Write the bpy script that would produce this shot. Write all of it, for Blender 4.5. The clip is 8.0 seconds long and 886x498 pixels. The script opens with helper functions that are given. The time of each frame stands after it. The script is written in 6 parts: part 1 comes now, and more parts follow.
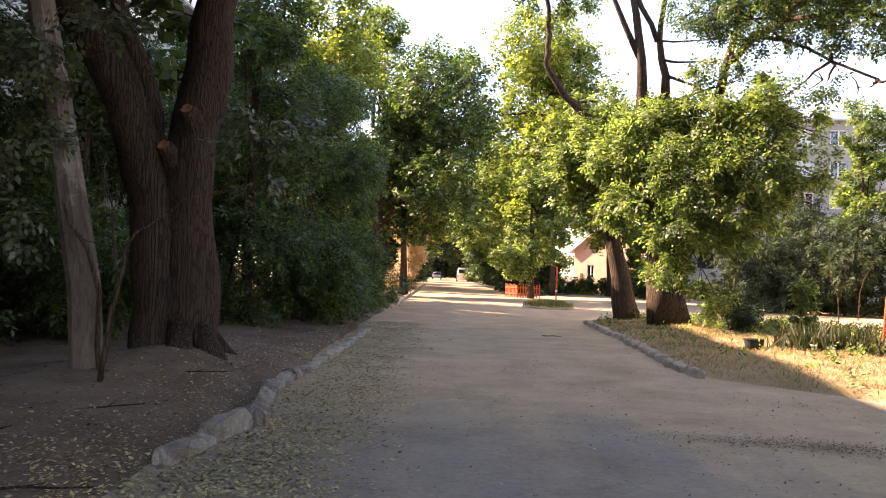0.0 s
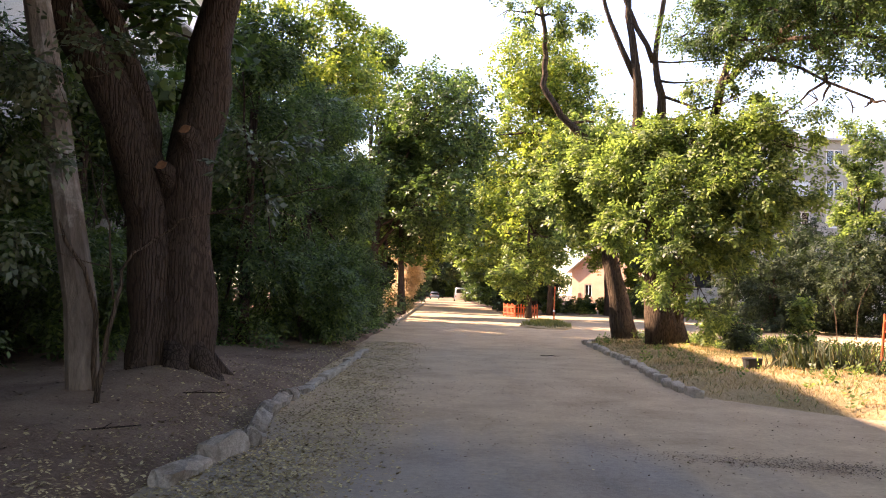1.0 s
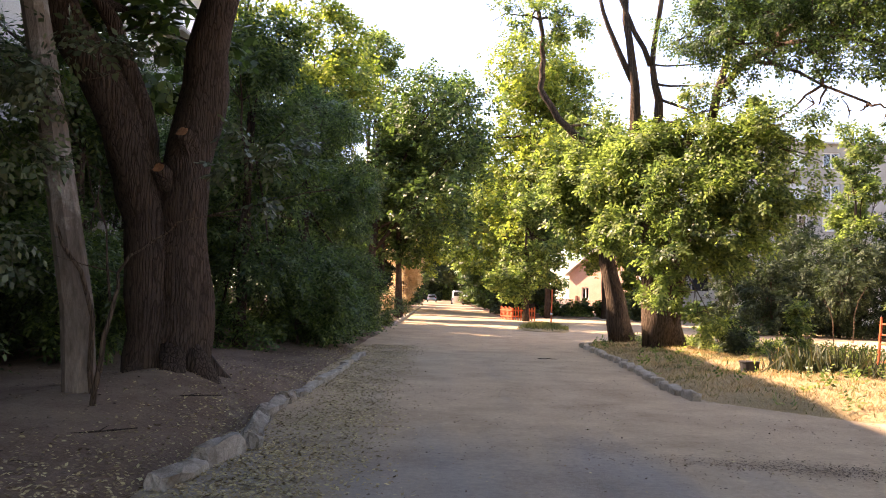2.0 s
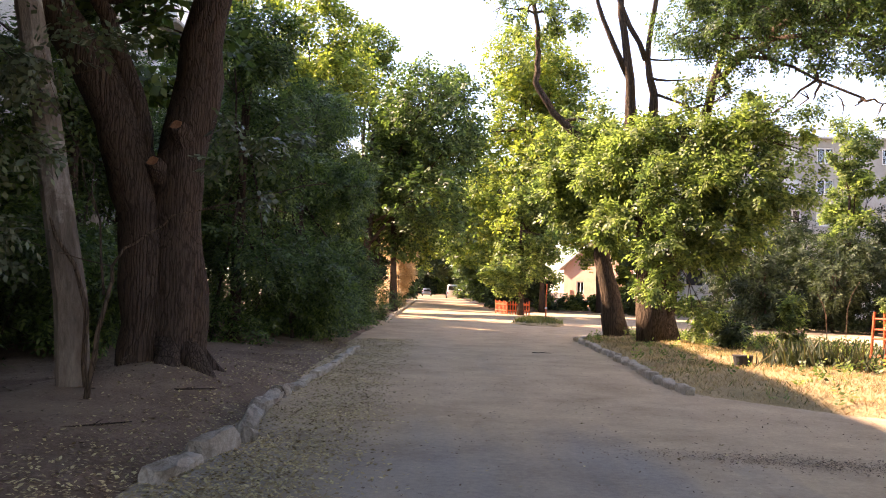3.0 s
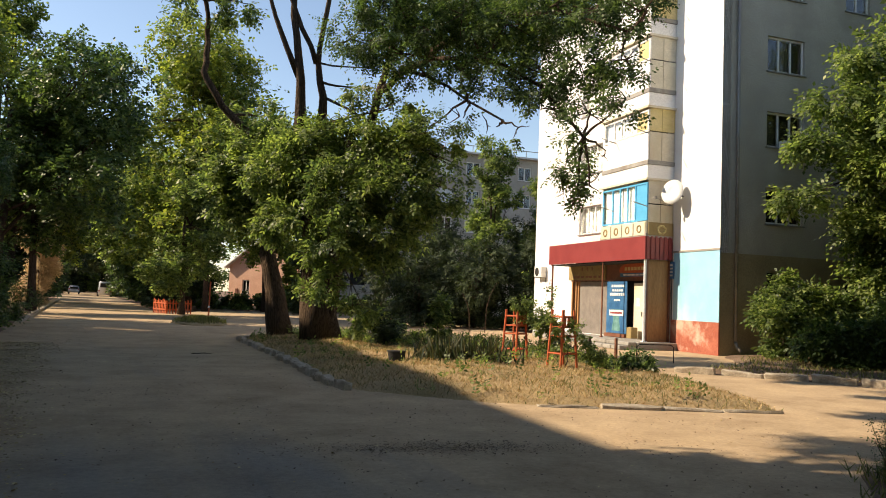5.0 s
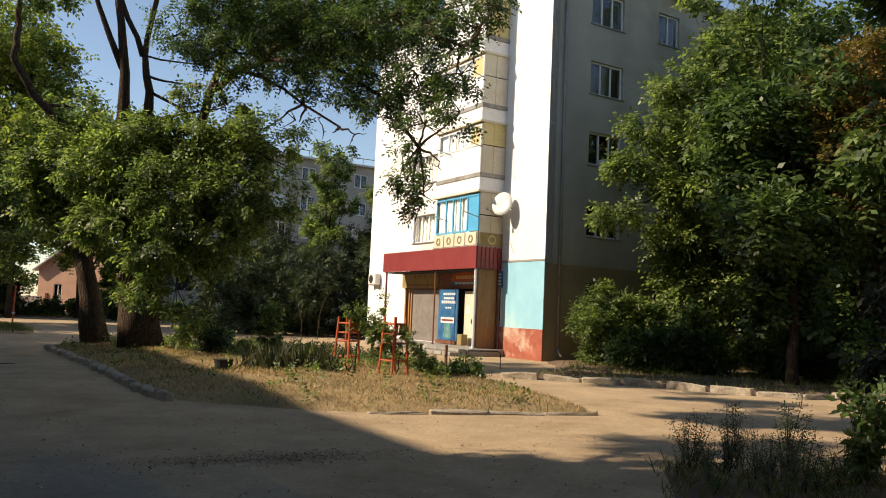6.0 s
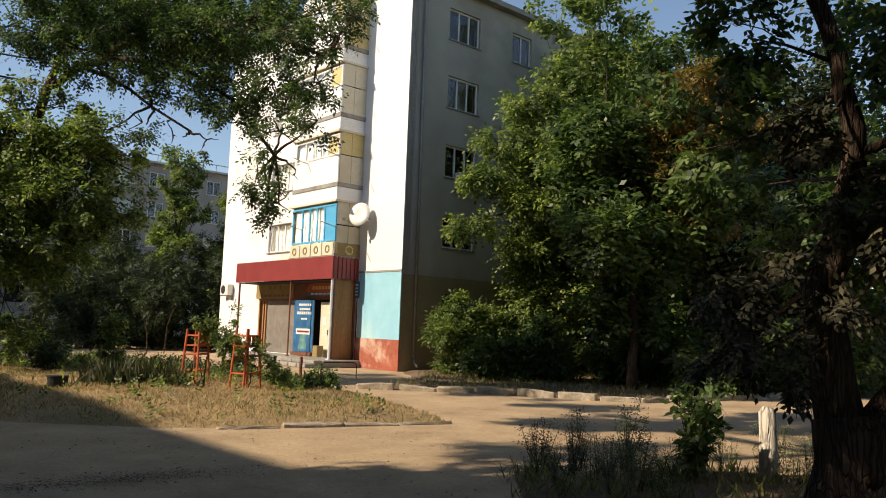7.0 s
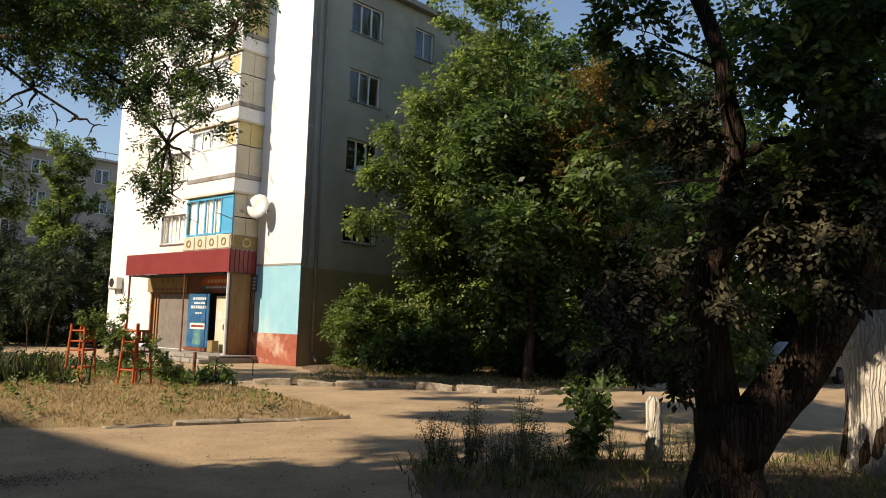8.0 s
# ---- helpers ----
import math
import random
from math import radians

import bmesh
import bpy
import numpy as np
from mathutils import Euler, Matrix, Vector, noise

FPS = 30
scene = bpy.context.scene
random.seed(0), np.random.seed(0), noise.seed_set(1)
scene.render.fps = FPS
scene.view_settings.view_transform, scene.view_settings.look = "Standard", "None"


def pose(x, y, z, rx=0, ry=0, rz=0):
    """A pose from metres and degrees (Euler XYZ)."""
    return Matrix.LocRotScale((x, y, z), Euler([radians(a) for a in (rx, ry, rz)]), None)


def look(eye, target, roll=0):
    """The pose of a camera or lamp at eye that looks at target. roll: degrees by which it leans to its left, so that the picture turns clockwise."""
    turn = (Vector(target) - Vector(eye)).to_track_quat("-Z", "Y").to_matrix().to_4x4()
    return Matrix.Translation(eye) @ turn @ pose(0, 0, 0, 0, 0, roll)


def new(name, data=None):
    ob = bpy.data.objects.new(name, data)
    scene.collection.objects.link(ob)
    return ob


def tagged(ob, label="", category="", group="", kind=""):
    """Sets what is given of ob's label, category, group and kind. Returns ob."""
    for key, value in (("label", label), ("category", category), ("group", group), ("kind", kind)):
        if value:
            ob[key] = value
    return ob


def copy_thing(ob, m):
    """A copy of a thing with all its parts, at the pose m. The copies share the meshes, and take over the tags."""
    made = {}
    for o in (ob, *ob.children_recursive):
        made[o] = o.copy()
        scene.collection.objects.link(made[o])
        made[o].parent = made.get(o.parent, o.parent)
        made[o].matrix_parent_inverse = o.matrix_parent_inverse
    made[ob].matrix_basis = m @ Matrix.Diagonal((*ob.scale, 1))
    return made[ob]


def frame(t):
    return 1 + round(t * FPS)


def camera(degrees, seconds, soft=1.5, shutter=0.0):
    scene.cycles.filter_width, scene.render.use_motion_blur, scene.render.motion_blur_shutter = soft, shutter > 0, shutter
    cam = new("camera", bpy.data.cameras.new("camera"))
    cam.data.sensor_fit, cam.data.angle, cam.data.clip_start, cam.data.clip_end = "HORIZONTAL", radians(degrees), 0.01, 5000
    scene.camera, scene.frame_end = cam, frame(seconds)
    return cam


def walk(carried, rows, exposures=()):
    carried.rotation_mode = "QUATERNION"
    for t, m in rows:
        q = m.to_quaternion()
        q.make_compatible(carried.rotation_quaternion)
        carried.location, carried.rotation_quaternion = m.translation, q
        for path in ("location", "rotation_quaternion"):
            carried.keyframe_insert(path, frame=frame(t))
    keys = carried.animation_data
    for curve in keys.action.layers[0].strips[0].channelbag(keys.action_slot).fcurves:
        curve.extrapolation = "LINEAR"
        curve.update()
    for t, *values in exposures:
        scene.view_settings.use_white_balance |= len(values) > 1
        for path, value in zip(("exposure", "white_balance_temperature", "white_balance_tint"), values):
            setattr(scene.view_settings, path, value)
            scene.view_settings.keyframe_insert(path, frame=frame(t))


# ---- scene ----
cam = camera(58.85, 8.0, soft=1.0)
PATH = [
    (0.0, -0.000, -0.000, 1.6, 91.610, -1.918, -0.054),
    (0.5, 0.000, -0.000, 1.6, 91.905, -1.850, -0.111),
    (1.0, 0.000, -0.000, 1.6, 93.060, -1.788, -0.223),
    (1.5, 0.001, -0.000, 1.6, 93.357, -1.812, -0.356),
    (3.0, 0.002, -0.000, 1.6, 92.851, -1.922, -0.795),
    (3.5, 0.008, -0.000, 1.6, 92.734, -2.229, -3.375),
    (4.0, 0.023, -0.002, 1.6, 93.089, -2.476, -9.686),
    (4.5, 0.041, -0.006, 1.6, 93.345, -2.215, -17.290),
    (5.0, 0.057, -0.013, 1.6, 93.637, -2.224, -24.742),
    (6.5, 0.092, -0.035, 1.6, 95.338, -2.382, -42.024),
    (7.0, 0.101, -0.044, 1.6, 95.836, -2.017, -47.130),
    (7.5, 0.108, -0.052, 1.6, 95.577, -1.843, -51.412),
    (8.0, 0.112, -0.057, 1.6, 95.645, -1.836, -54.347),
]
walk(cam, [(t, pose(x, y, z, rx, ry, rz)) for t, x, y, z, rx, ry, rz in PATH],
     exposures=[(0.0, 2.52, 7400, 30), (3.2, 2.55, 7450, 31), (4.0, 2.1, 7450, 29), (4.6, 1.3, 7150, 18), (5.2, 0.7, 6950, 12), (8.0, 0.42, 6700, 12)])

# ---- light ----
SUN_EL, SUN_TO = radians(36), Vector((-0.887, 0.461, 0))
world = bpy.data.worlds.new("sky")
scene.world = world
world.use_nodes = True
wn = world.node_tree.nodes
sky = wn.new("ShaderNodeTexSky")
sky.sky_type, sky.sun_disc = "NISHITA", False
sky.sun_elevation, sky.sun_rotation = SUN_EL, math.atan2(SUN_TO.x, SUN_TO.y)
sky.dust_density, sky.air_density, sky.ozone_density = 0.3, 1.0, 0.8
wn["Background"].inputs["Strength"].default_value = 0.11
world.node_tree.links.new(sky.outputs[0], wn["Background"].inputs["Color"])
sun_data = bpy.data.lights.new("sun", "SUN")
sun_data.energy, sun_data.angle, sun_data.color = 5.0, radians(0.6), (1.0, 0.86, 0.66)
sun = new("sun", sun_data)
way_to_sun = Vector((SUN_TO.normalized().x * math.cos(SUN_EL), SUN_TO.normalized().y * math.cos(SUN_EL), math.sin(SUN_EL)))
sun.matrix_world = look(way_to_sun * 100, (0, 0, 0))

# ---- materials ----


def node_mat(name, rough=0.8, spec=0.3):
    m = bpy.data.materials.new(name)
    m.use_nodes = True
    b = m.node_tree.nodes["Principled BSDF"]
    b.inputs["Roughness"].default_value = rough
    b.inputs["Specular IOR Level"].default_value = spec
    return m, m.node_tree.nodes, m.node_tree.links, b


def ramp_of(nodes, links, fac, stops):
    r = nodes.new("ShaderNodeValToRGB")
    while len(r.color_ramp.elements) < len(stops):
        r.color_ramp.elements.new(0.5)
    for e, (p, c) in zip(r.color_ramp.elements, stops):
        e.position, e.color = p, (*c, 1)
    links.new(fac, r.inputs[0])
    return r.outputs[0]


def noise_of(nodes, links, vec, scale, detail=6.0, rough=0.6, stretch=None):
    if stretch:
        mp = nodes.new("ShaderNodeMapping")
        mp.inputs["Scale"].default_value = stretch
        links.new(vec, mp.inputs[0])
        vec = mp.outputs[0]
    n = nodes.new("ShaderNodeTexNoise")
    n.inputs["Scale"].default_value, n.inputs["Detail"].default_value, n.inputs["Roughness"].default_value = scale, detail, rough
    links.new(vec, n.inputs["Vector"])
    return n.outputs["Fac"]


def mix_of(nodes, links, fac, a, b, kind="MIX"):
    m = nodes.new("ShaderNodeMix")
    m.data_type, m.blend_type = "RGBA", kind
    for sock, v in ((m.inputs[0], fac), (m.inputs[6], a), (m.inputs[7], b)):
        if isinstance(v, (int, float)):
            sock.default_value = v
        elif isinstance(v, tuple):
            sock.default_value = (*v, 1)
        else:
            links.new(v, sock)
    return m.outputs[2]


def bump_of(nodes, links, b, height, strength=0.3, dist=0.02):
    n = nodes.new("ShaderNodeBump")
    n.inputs["Strength"].default_value, n.inputs["Distance"].default_value = strength, dist
    links.new(height, n.inputs["Height"])
    links.new(n.outputs[0], b.inputs["Normal"])


def rough_mat(name, c1, c2, scale=3.0, fine=40.0, rough=0.85, bump=0.3, stretch=None, spec=0.25, metal=0.0, dist=0.02, stain=None):
    """Two tones by a broad noise, a fine grain, relief, and stains of a third tone."""
    m, n, l, b = node_mat(name, rough, spec)
    co = n.new("ShaderNodeTexCoord").outputs["Object"]
    broad = noise_of(n, l, co, scale, 5, 0.6, stretch)
    grain = noise_of(n, l, co, fine, 4, 0.7, stretch)
    col = ramp_of(n, l, broad, [(0.35, c1), (0.65, c2)])
    g = ramp_of(n, l, grain, [(0.3, (0.72, 0.72, 0.72)), (0.7, (1.15, 1.15, 1.15))])
    col = mix_of(n, l, 1.0, col, g, "MULTIPLY")
    if stain:
        s = ramp_of(n, l, noise_of(n, l, co, scale * 0.37, 7, 0.7), [(0.52, (0, 0, 0)), (0.66, (1, 1, 1))])
        col = mix_of(n, l, s, col, stain)
    l.new(col, b.inputs["Base Color"])
    b.inputs["Metallic"].default_value = metal
    bump_of(n, l, b, grain, bump, dist)
    return m


def leaf_mat(name, dark, mid, bright, trans=0.35, gloss=0.45, tint=(1.32, 1.46, 0.95), vary=((0.75, 0.8, 0.8), (1.25, 1.2, 0.9))):
    m, n, l, b = node_mat(name, gloss, 0.35)
    rnd = n.new("ShaderNodeNewGeometry").outputs["Random Per Island"]
    co = n.new("ShaderNodeTexCoord").outputs["Object"]
    a = ramp_of(n, l, rnd, [(0.0, dark), (0.55, mid), (1.0, bright)])
    patch = ramp_of(n, l, noise_of(n, l, co, 0.7, 3), [(0.35, vary[0]), (0.65, vary[1])])
    col = mix_of(n, l, 1.0, a, patch, "MULTIPLY")
    l.new(col, b.inputs["Base Color"])
    t = n.new("ShaderNodeBsdfTranslucent")
    l.new(mix_of(n, l, 1.0, col, tint, "MULTIPLY"), t.inputs[0])
    x = n.new("ShaderNodeMixShader")
    x.inputs[0].default_value = trans
    l.new(b.outputs[0], x.inputs[1])
    l.new(t.outputs[0], x.inputs[2])
    l.new(x.outputs[0], n["Material Output"].inputs[0])
    return m


def road_mat():
    m, n, l, b = node_mat("dusty_asphalt", 0.9, 0.15)
    co = n.new("ShaderNodeTexCoord").outputs["Object"]
    fine = noise_of(n, l, co, 90, 3, 0.7)
    mid = noise_of(n, l, co, 1.1, 6, 0.62)
    tracks = noise_of(n, l, co, 0.7, 5, 0.6, (1.6, 0.28, 1))
    dust = ramp_of(n, l, mid, [(0.3, (0.385, 0.28, 0.173)), (0.7, (0.46, 0.343, 0.217))])
    tar = ramp_of(n, l, fine, [(0.3, (0.16, 0.155, 0.15)), (0.7, (0.255, 0.247, 0.238))])
    # bare asphalt shows near the junction and along wheel tracks
    sep = n.new("ShaderNodeSeparateXYZ")
    l.new(co, sep.inputs[0])
    near = n.new("ShaderNodeMapRange")
    near.inputs["From Min"].default_value, near.inputs["From Max"].default_value = 10.2, 7.4
    near.inputs["To Min"].default_value, near.inputs["To Max"].default_value = -0.13, 0.3
    l.new(sep.outputs[1], near.inputs["Value"])
    east = n.new("ShaderNodeMapRange")
    east.inputs["From Min"].default_value, east.inputs["From Max"].default_value = 1.6, 4.2
    east.inputs["To Min"].default_value, east.inputs["To Max"].default_value = 0.0, -0.5
    l.new(sep.outputs[0], east.inputs["Value"])
    both = n.new("ShaderNodeMath")
    l.new(near.outputs[0], both.inputs[0])
    l.new(east.outputs[0], both.inputs[1])
    add = n.new("ShaderNodeMath")
    l.new(both.outputs[0], add.inputs[0])
    l.new(tracks, add.inputs[1])
    mask = ramp_of(n, l, add.outputs[0], [(0.42, (0, 0, 0)), (0.86, (0.66, 0.66, 0.66))])
    col = mix_of(n, l, mask, dust, tar)
    # darker worn patches and pale drifts of dust
    worn = ramp_of(n, l, noise_of(n, l, co, 0.55, 8, 0.72), [(0.34, (0.82, 0.8, 0.78)), (0.5, (1, 1, 1)), (0.68, (1.1, 1.09, 1.06))])
    col = mix_of(n, l, 1.0, col, worn, "MULTIPLY")
    g = ramp_of(n, l, noise_of(n, l, co, 14, 5, 0.75), [(0.3, (0.8, 0.8, 0.8)), (0.7, (1.12, 1.12, 1.12))])
    col = mix_of(n, l, 1.0, col, g, "MULTIPLY")
    l.new(col, b.inputs["Base Color"])
    bump_of(n, l, b, mix_of(n, l, 0.5, fine, noise_of(n, l, co, 6, 6, 0.7)), 0.6, 0.03)
    return m


M_ROAD = road_mat()
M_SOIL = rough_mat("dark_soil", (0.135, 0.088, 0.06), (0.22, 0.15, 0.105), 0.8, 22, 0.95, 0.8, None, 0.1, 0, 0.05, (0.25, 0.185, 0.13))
M_DRY = rough_mat("dry_grass_soil", (0.4, 0.29, 0.16), (0.34, 0.25, 0.13), 0.9, 30, 0.95, 0.7, None, 0.1, 0, 0.04, (0.25, 0.2, 0.1))
M_KERB = rough_mat("kerb_concrete", (0.27, 0.22, 0.16), (0.52, 0.45, 0.35), 5, 45, 0.95, 0.9, None, 0.2, 0, 0.02, (0.24, 0.2, 0.16))
M_KERB_OLD = rough_mat("old_kerb_concrete", (0.2, 0.165, 0.125), (0.5, 0.44, 0.36), 3, 45, 0.95, 0.9, None, 0.15, 0, 0.03, (0.16, 0.12, 0.085))


def bark_mat(name, dark, light, scale=7.0):
    m, n, l, b = node_mat(name, 0.95, 0.08)
    co = n.new("ShaderNodeTexCoord").outputs["Object"]
    mp = n.new("ShaderNodeMapping")
    mp.inputs["Scale"].default_value = (scale * 1.5, scale * 1.5, scale * 0.045)
    l.new(co, mp.inputs[0])
    warp = n.new("ShaderNodeMix")
    warp.data_type, warp.blend_type = "RGBA", "ADD"
    nz = n.new("ShaderNodeTexNoise")
    nz.inputs["Scale"].default_value = 3.0
    l.new(co, nz.inputs["Vector"])
    warp.inputs[0].default_value = 0.8
    l.new(mp.outputs[0], warp.inputs[6])
    l.new(nz.outputs["Color"], warp.inputs[7])
    v = n.new("ShaderNodeTexVoronoi")
    v.feature = "DISTANCE_TO_EDGE"
    v.inputs["Scale"].default_value = 2.3
    l.new(warp.outputs[2], v.inputs["Vector"])
    ridge = ramp_of(n, l, v.outputs["Distance"], [(0.0, (0, 0, 0)), (0.16, (1, 1, 1))])
    fine = noise_of(n, l, co, 45, 5, 0.7, (1, 1, 0.3))
    h = mix_of(n, l, 0.55, ridge, fine)
    col = ramp_of(n, l, h, [(0.1, dark), (0.75, light)])
    col = mix_of(n, l, 1.0, col, ramp_of(n, l, noise_of(n, l, co, 1.3, 4), [(0.3, (0.75, 0.75, 0.78)), (0.7, (1.2, 1.15, 1.1))]), "MULTIPLY")
    l.new(col, b.inputs["Base Color"])
    bump_of(n, l, b, h, 1.0, 0.045)
    return m


M_BARK = bark_mat("dark_bark", (0.022, 0.015, 0.011), (0.09, 0.064, 0.048))
M_BARK_B = bark_mat("brown_bark", (0.026, 0.018, 0.012), (0.115, 0.083, 0.058))
M_LIME = bark_mat("limewashed_bark", (0.36, 0.31, 0.24), (0.74, 0.69, 0.6), 6.0)
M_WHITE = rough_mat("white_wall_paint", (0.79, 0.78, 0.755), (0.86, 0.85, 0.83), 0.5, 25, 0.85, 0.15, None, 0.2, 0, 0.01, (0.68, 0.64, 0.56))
M_LEAF = leaf_mat("leaf_green", (0.05, 0.08, 0.028), (0.135, 0.18, 0.062), (0.28, 0.325, 0.12), 0.52)
M_LEAF_D = leaf_mat("leaf_dark_green", (0.028, 0.05, 0.02), (0.07, 0.112, 0.038), (0.14, 0.195, 0.065), 0.4)
# dark-leaved green, darkened further so the colour carries the shade
M_LEAF_K = leaf_mat("leaf_green_shade_darkened", (0.015, 0.026, 0.011), (0.031, 0.048, 0.021), (0.062, 0.085, 0.036), 0.2, 0.7)
M_LEAF_Y = leaf_mat("leaf_yellow_green", (0.07, 0.105, 0.028), (0.165, 0.205, 0.045), (0.32, 0.33, 0.08), 0.5)
M_LEAF_B = leaf_mat("leaf_browning", (0.1, 0.075, 0.025), (0.18, 0.13, 0.04), (0.26, 0.17, 0.06))
M_LEAF_G = leaf_mat("leaf_dusty_grey_green", (0.05, 0.07, 0.04), (0.085, 0.105, 0.06), (0.13, 0.15, 0.09), 0.2)

# ---- helpers of this scene ----
RS = np.random.RandomState(7)


def mesh_of(name, bm, material):
    me = bpy.data.meshes.new(name)
    bm.to_mesh(me)
    bm.free()
    for mat in material if isinstance(material, (list, tuple)) else [material]:
        me.materials.append(mat)
    return me


def part(name, bm, material, parent=None, label="", at=None, smooth=False):
    me = bm if isinstance(bm, bpy.types.Mesh) else mesh_of(name, bm, material)
    if smooth:
        me.polygons.foreach_set("use_smooth", [True] * len(me.polygons))
    ob = new(name, me)
    ob.parent = parent
    if at is not None:
        ob.matrix_basis = at
    return tagged(ob, label)


def thing(name, at, label, category, group="", kind=""):
    ob = new(name)
    ob.matrix_basis = at
    return tagged(ob, label, category, group, kind)


def box(bm, x0, x1, y0, y1, z0, z1, bevel=0.0):
    r = bmesh.ops.create_cube(bm, size=1.0, matrix=Matrix.LocRotScale(((x0 + x1) / 2, (y0 + y1) / 2, (z0 + z1) / 2), None, (x1 - x0, y1 - y0, z1 - z0)))
    if bevel:
        es = list({e for v in r["verts"] for e in v.link_edges})
        bmesh.ops.bevel(bm, geom=es, offset=bevel, segments=1, affect="EDGES")
    return bm


def boxm(*a, **k):
    return box(bmesh.new(), *a, **k)


def tube(bm, pts, radii, sides=8, rough=0.0):
    """A tapered tube along pts."""
    pts = [Vector(p) for p in pts]
    rings = []
    up = Vector((0.31, 0.87, 0.38))
    for i, p in enumerate(pts):
        d = (pts[min(i + 1, len(pts) - 1)] - pts[max(i - 1, 0)]).normalized()
        a = d.cross(up).normalized()
        b = d.cross(a)
        ring = []
        for k in range(sides):
            w = 2 * math.pi * k / sides
            r = radii[i] * (1 + rough * noise.noise(Vector((math.cos(w) * 1.7 + p.x, math.sin(w) * 1.7 + p.y, p.z * 0.6))))
            ring.append(bm.verts.new(p + a * math.cos(w) * r + b * math.sin(w) * r))
        rings.append(ring)
    for r0, r1 in zip(rings, rings[1:]):
        for k in range(sides):
            bm.faces.new((r0[k], r0[(k + 1) % sides], r1[(k + 1) % sides], r1[k]))
    bm.faces.new(rings[-1])
    bm.faces.new(list(reversed(rings[0])))
    return bm


def wander(a, b, n, amount, rs):
    """Points from a to b with a crooked way between."""
    a, b = np.array(a, float), np.array(b, float)
    t = np.linspace(0, 1, n)[:, None]
    p = a + (b - a) * t
    j = rs.normal(0, amount, (n, 3)) * np.sin(np.pi * t) ** 0.5
    return [tuple(v) for v in p + np.cumsum(j, 0) * 0.5]


def quads(name, verts, material):
    """One mesh of loose quads; verts has the shape (n, 4, 3)."""
    n = len(verts)
    me = bpy.data.meshes.new(name)
    me.vertices.add(n * 4)
    me.vertices.foreach_set("co", np.asarray(verts, np.float32).reshape(-1))
    me.loops.add(n * 4)
    me.loops.foreach_set("vertex_index", np.arange(n * 4, dtype=np.int32))
    me.polygons.add(n)
    me.polygons.foreach_set("loop_start", np.arange(0, n * 4, 4, dtype=np.int32))
    me.update(calc_edges=True)
    me.materials.append(material)
    return me


def unit(v):
    return v / (np.linalg.norm(v, axis=-1, keepdims=True) + 1e-9)


def sprigs(c, d, rs, length=0.4, leaflets=7, size=0.11, slim=0.42):
    """Feathered leaves: at each c a stalk along d with leaflets on both sides. Returns quads."""
    n = len(c)
    d = unit(d)
    flat = np.array([0, 0, 1.1]) + d * np.array([0.6, 0.6, 0]) + rs.normal(0, 0.5, (n, 3))
    side = unit(np.cross(d, flat))
    face = np.cross(d, side)
    out = []
    for k in range(leaflets):
        s = (k // 2 + 0.6) / (leaflets / 2 + 0.2)
        sg = 1 if k % 2 else -1
        if k == leaflets - 1 and leaflets % 2:
            sg = 0
        base = c + d * (length * s)[:, None] if isinstance(length, np.ndarray) else c + d * length * s
        way = unit(side * sg + d * (0.5 if sg else 1.0) - np.array([0, 0, 0.25]) + rs.normal(0, 0.16, (n, 3)))
        wide = unit(np.cross(way, face) + rs.normal(0, 0.2, (n, 3)))
        L = (size * rs.uniform(0.7, 1.25, n))[:, None]
        W = L * slim * 0.5
        mid = base + way * L * 0.45
        out.append(np.stack([base, mid + wide * W, base + way * L, mid - wide * W], 1))
    return np.concatenate(out)


def clump_points(clumps, n, rs, shell=0.55):
    """Points in ellipsoids (x, y, z, rx, ry, rz, weight), thinned at the heart, gathered into bunches."""
    cl = np.array(clumps, float)
    w = cl[:, 6] * cl[:, 3] * cl[:, 4] * cl[:, 5]
    bunches = max(14, n // 17)
    idx = rs.choice(len(cl), bunches, p=w / w.sum())
    v = unit(rs.normal(0, 1, (bunches, 3)))
    r = rs.uniform(shell ** 3, 1, bunches) ** (1 / 3) * rs.uniform(0.82, 1.12, bunches)
    bc = cl[idx, :3] + v * r[:, None] * cl[idx, 3:6]
    bs = 0.15 * cl[idx, 3:6].mean(1) * rs.uniform(0.6, 1.5, bunches)
    k = rs.randint(0, bunches, n)
    p = bc[k] + rs.normal(0, 1, (n, 3)) * np.array([1, 1, 0.7]) * bs[k][:, None]
    out = unit(p - cl[idx[k], :3])
    return p, out


def crown_mesh(clumps, n, seed, material, length=0.42, leaflets=7, size=0.17, slim=0.6, droop=0.45, shell=0.5):
    rs = np.random.RandomState(seed)
    if size >= 0.17:  # coarser leaves where the tree stands far off
        leaflets, size, slim, n = 4, size * 1.26, slim * 1.08, int(n * 0.85)
    p, o = clump_points(clumps, n, rs, shell)
    d = o * 0.7 + rs.normal(0, 0.6, p.shape) - np.array([0, 0, droop])
    q = sprigs(p, d, rs, length, leaflets, size, slim)
    q = q[q[:, :, 2].min(1) > 0.03]
    return quads("crown", q, material)


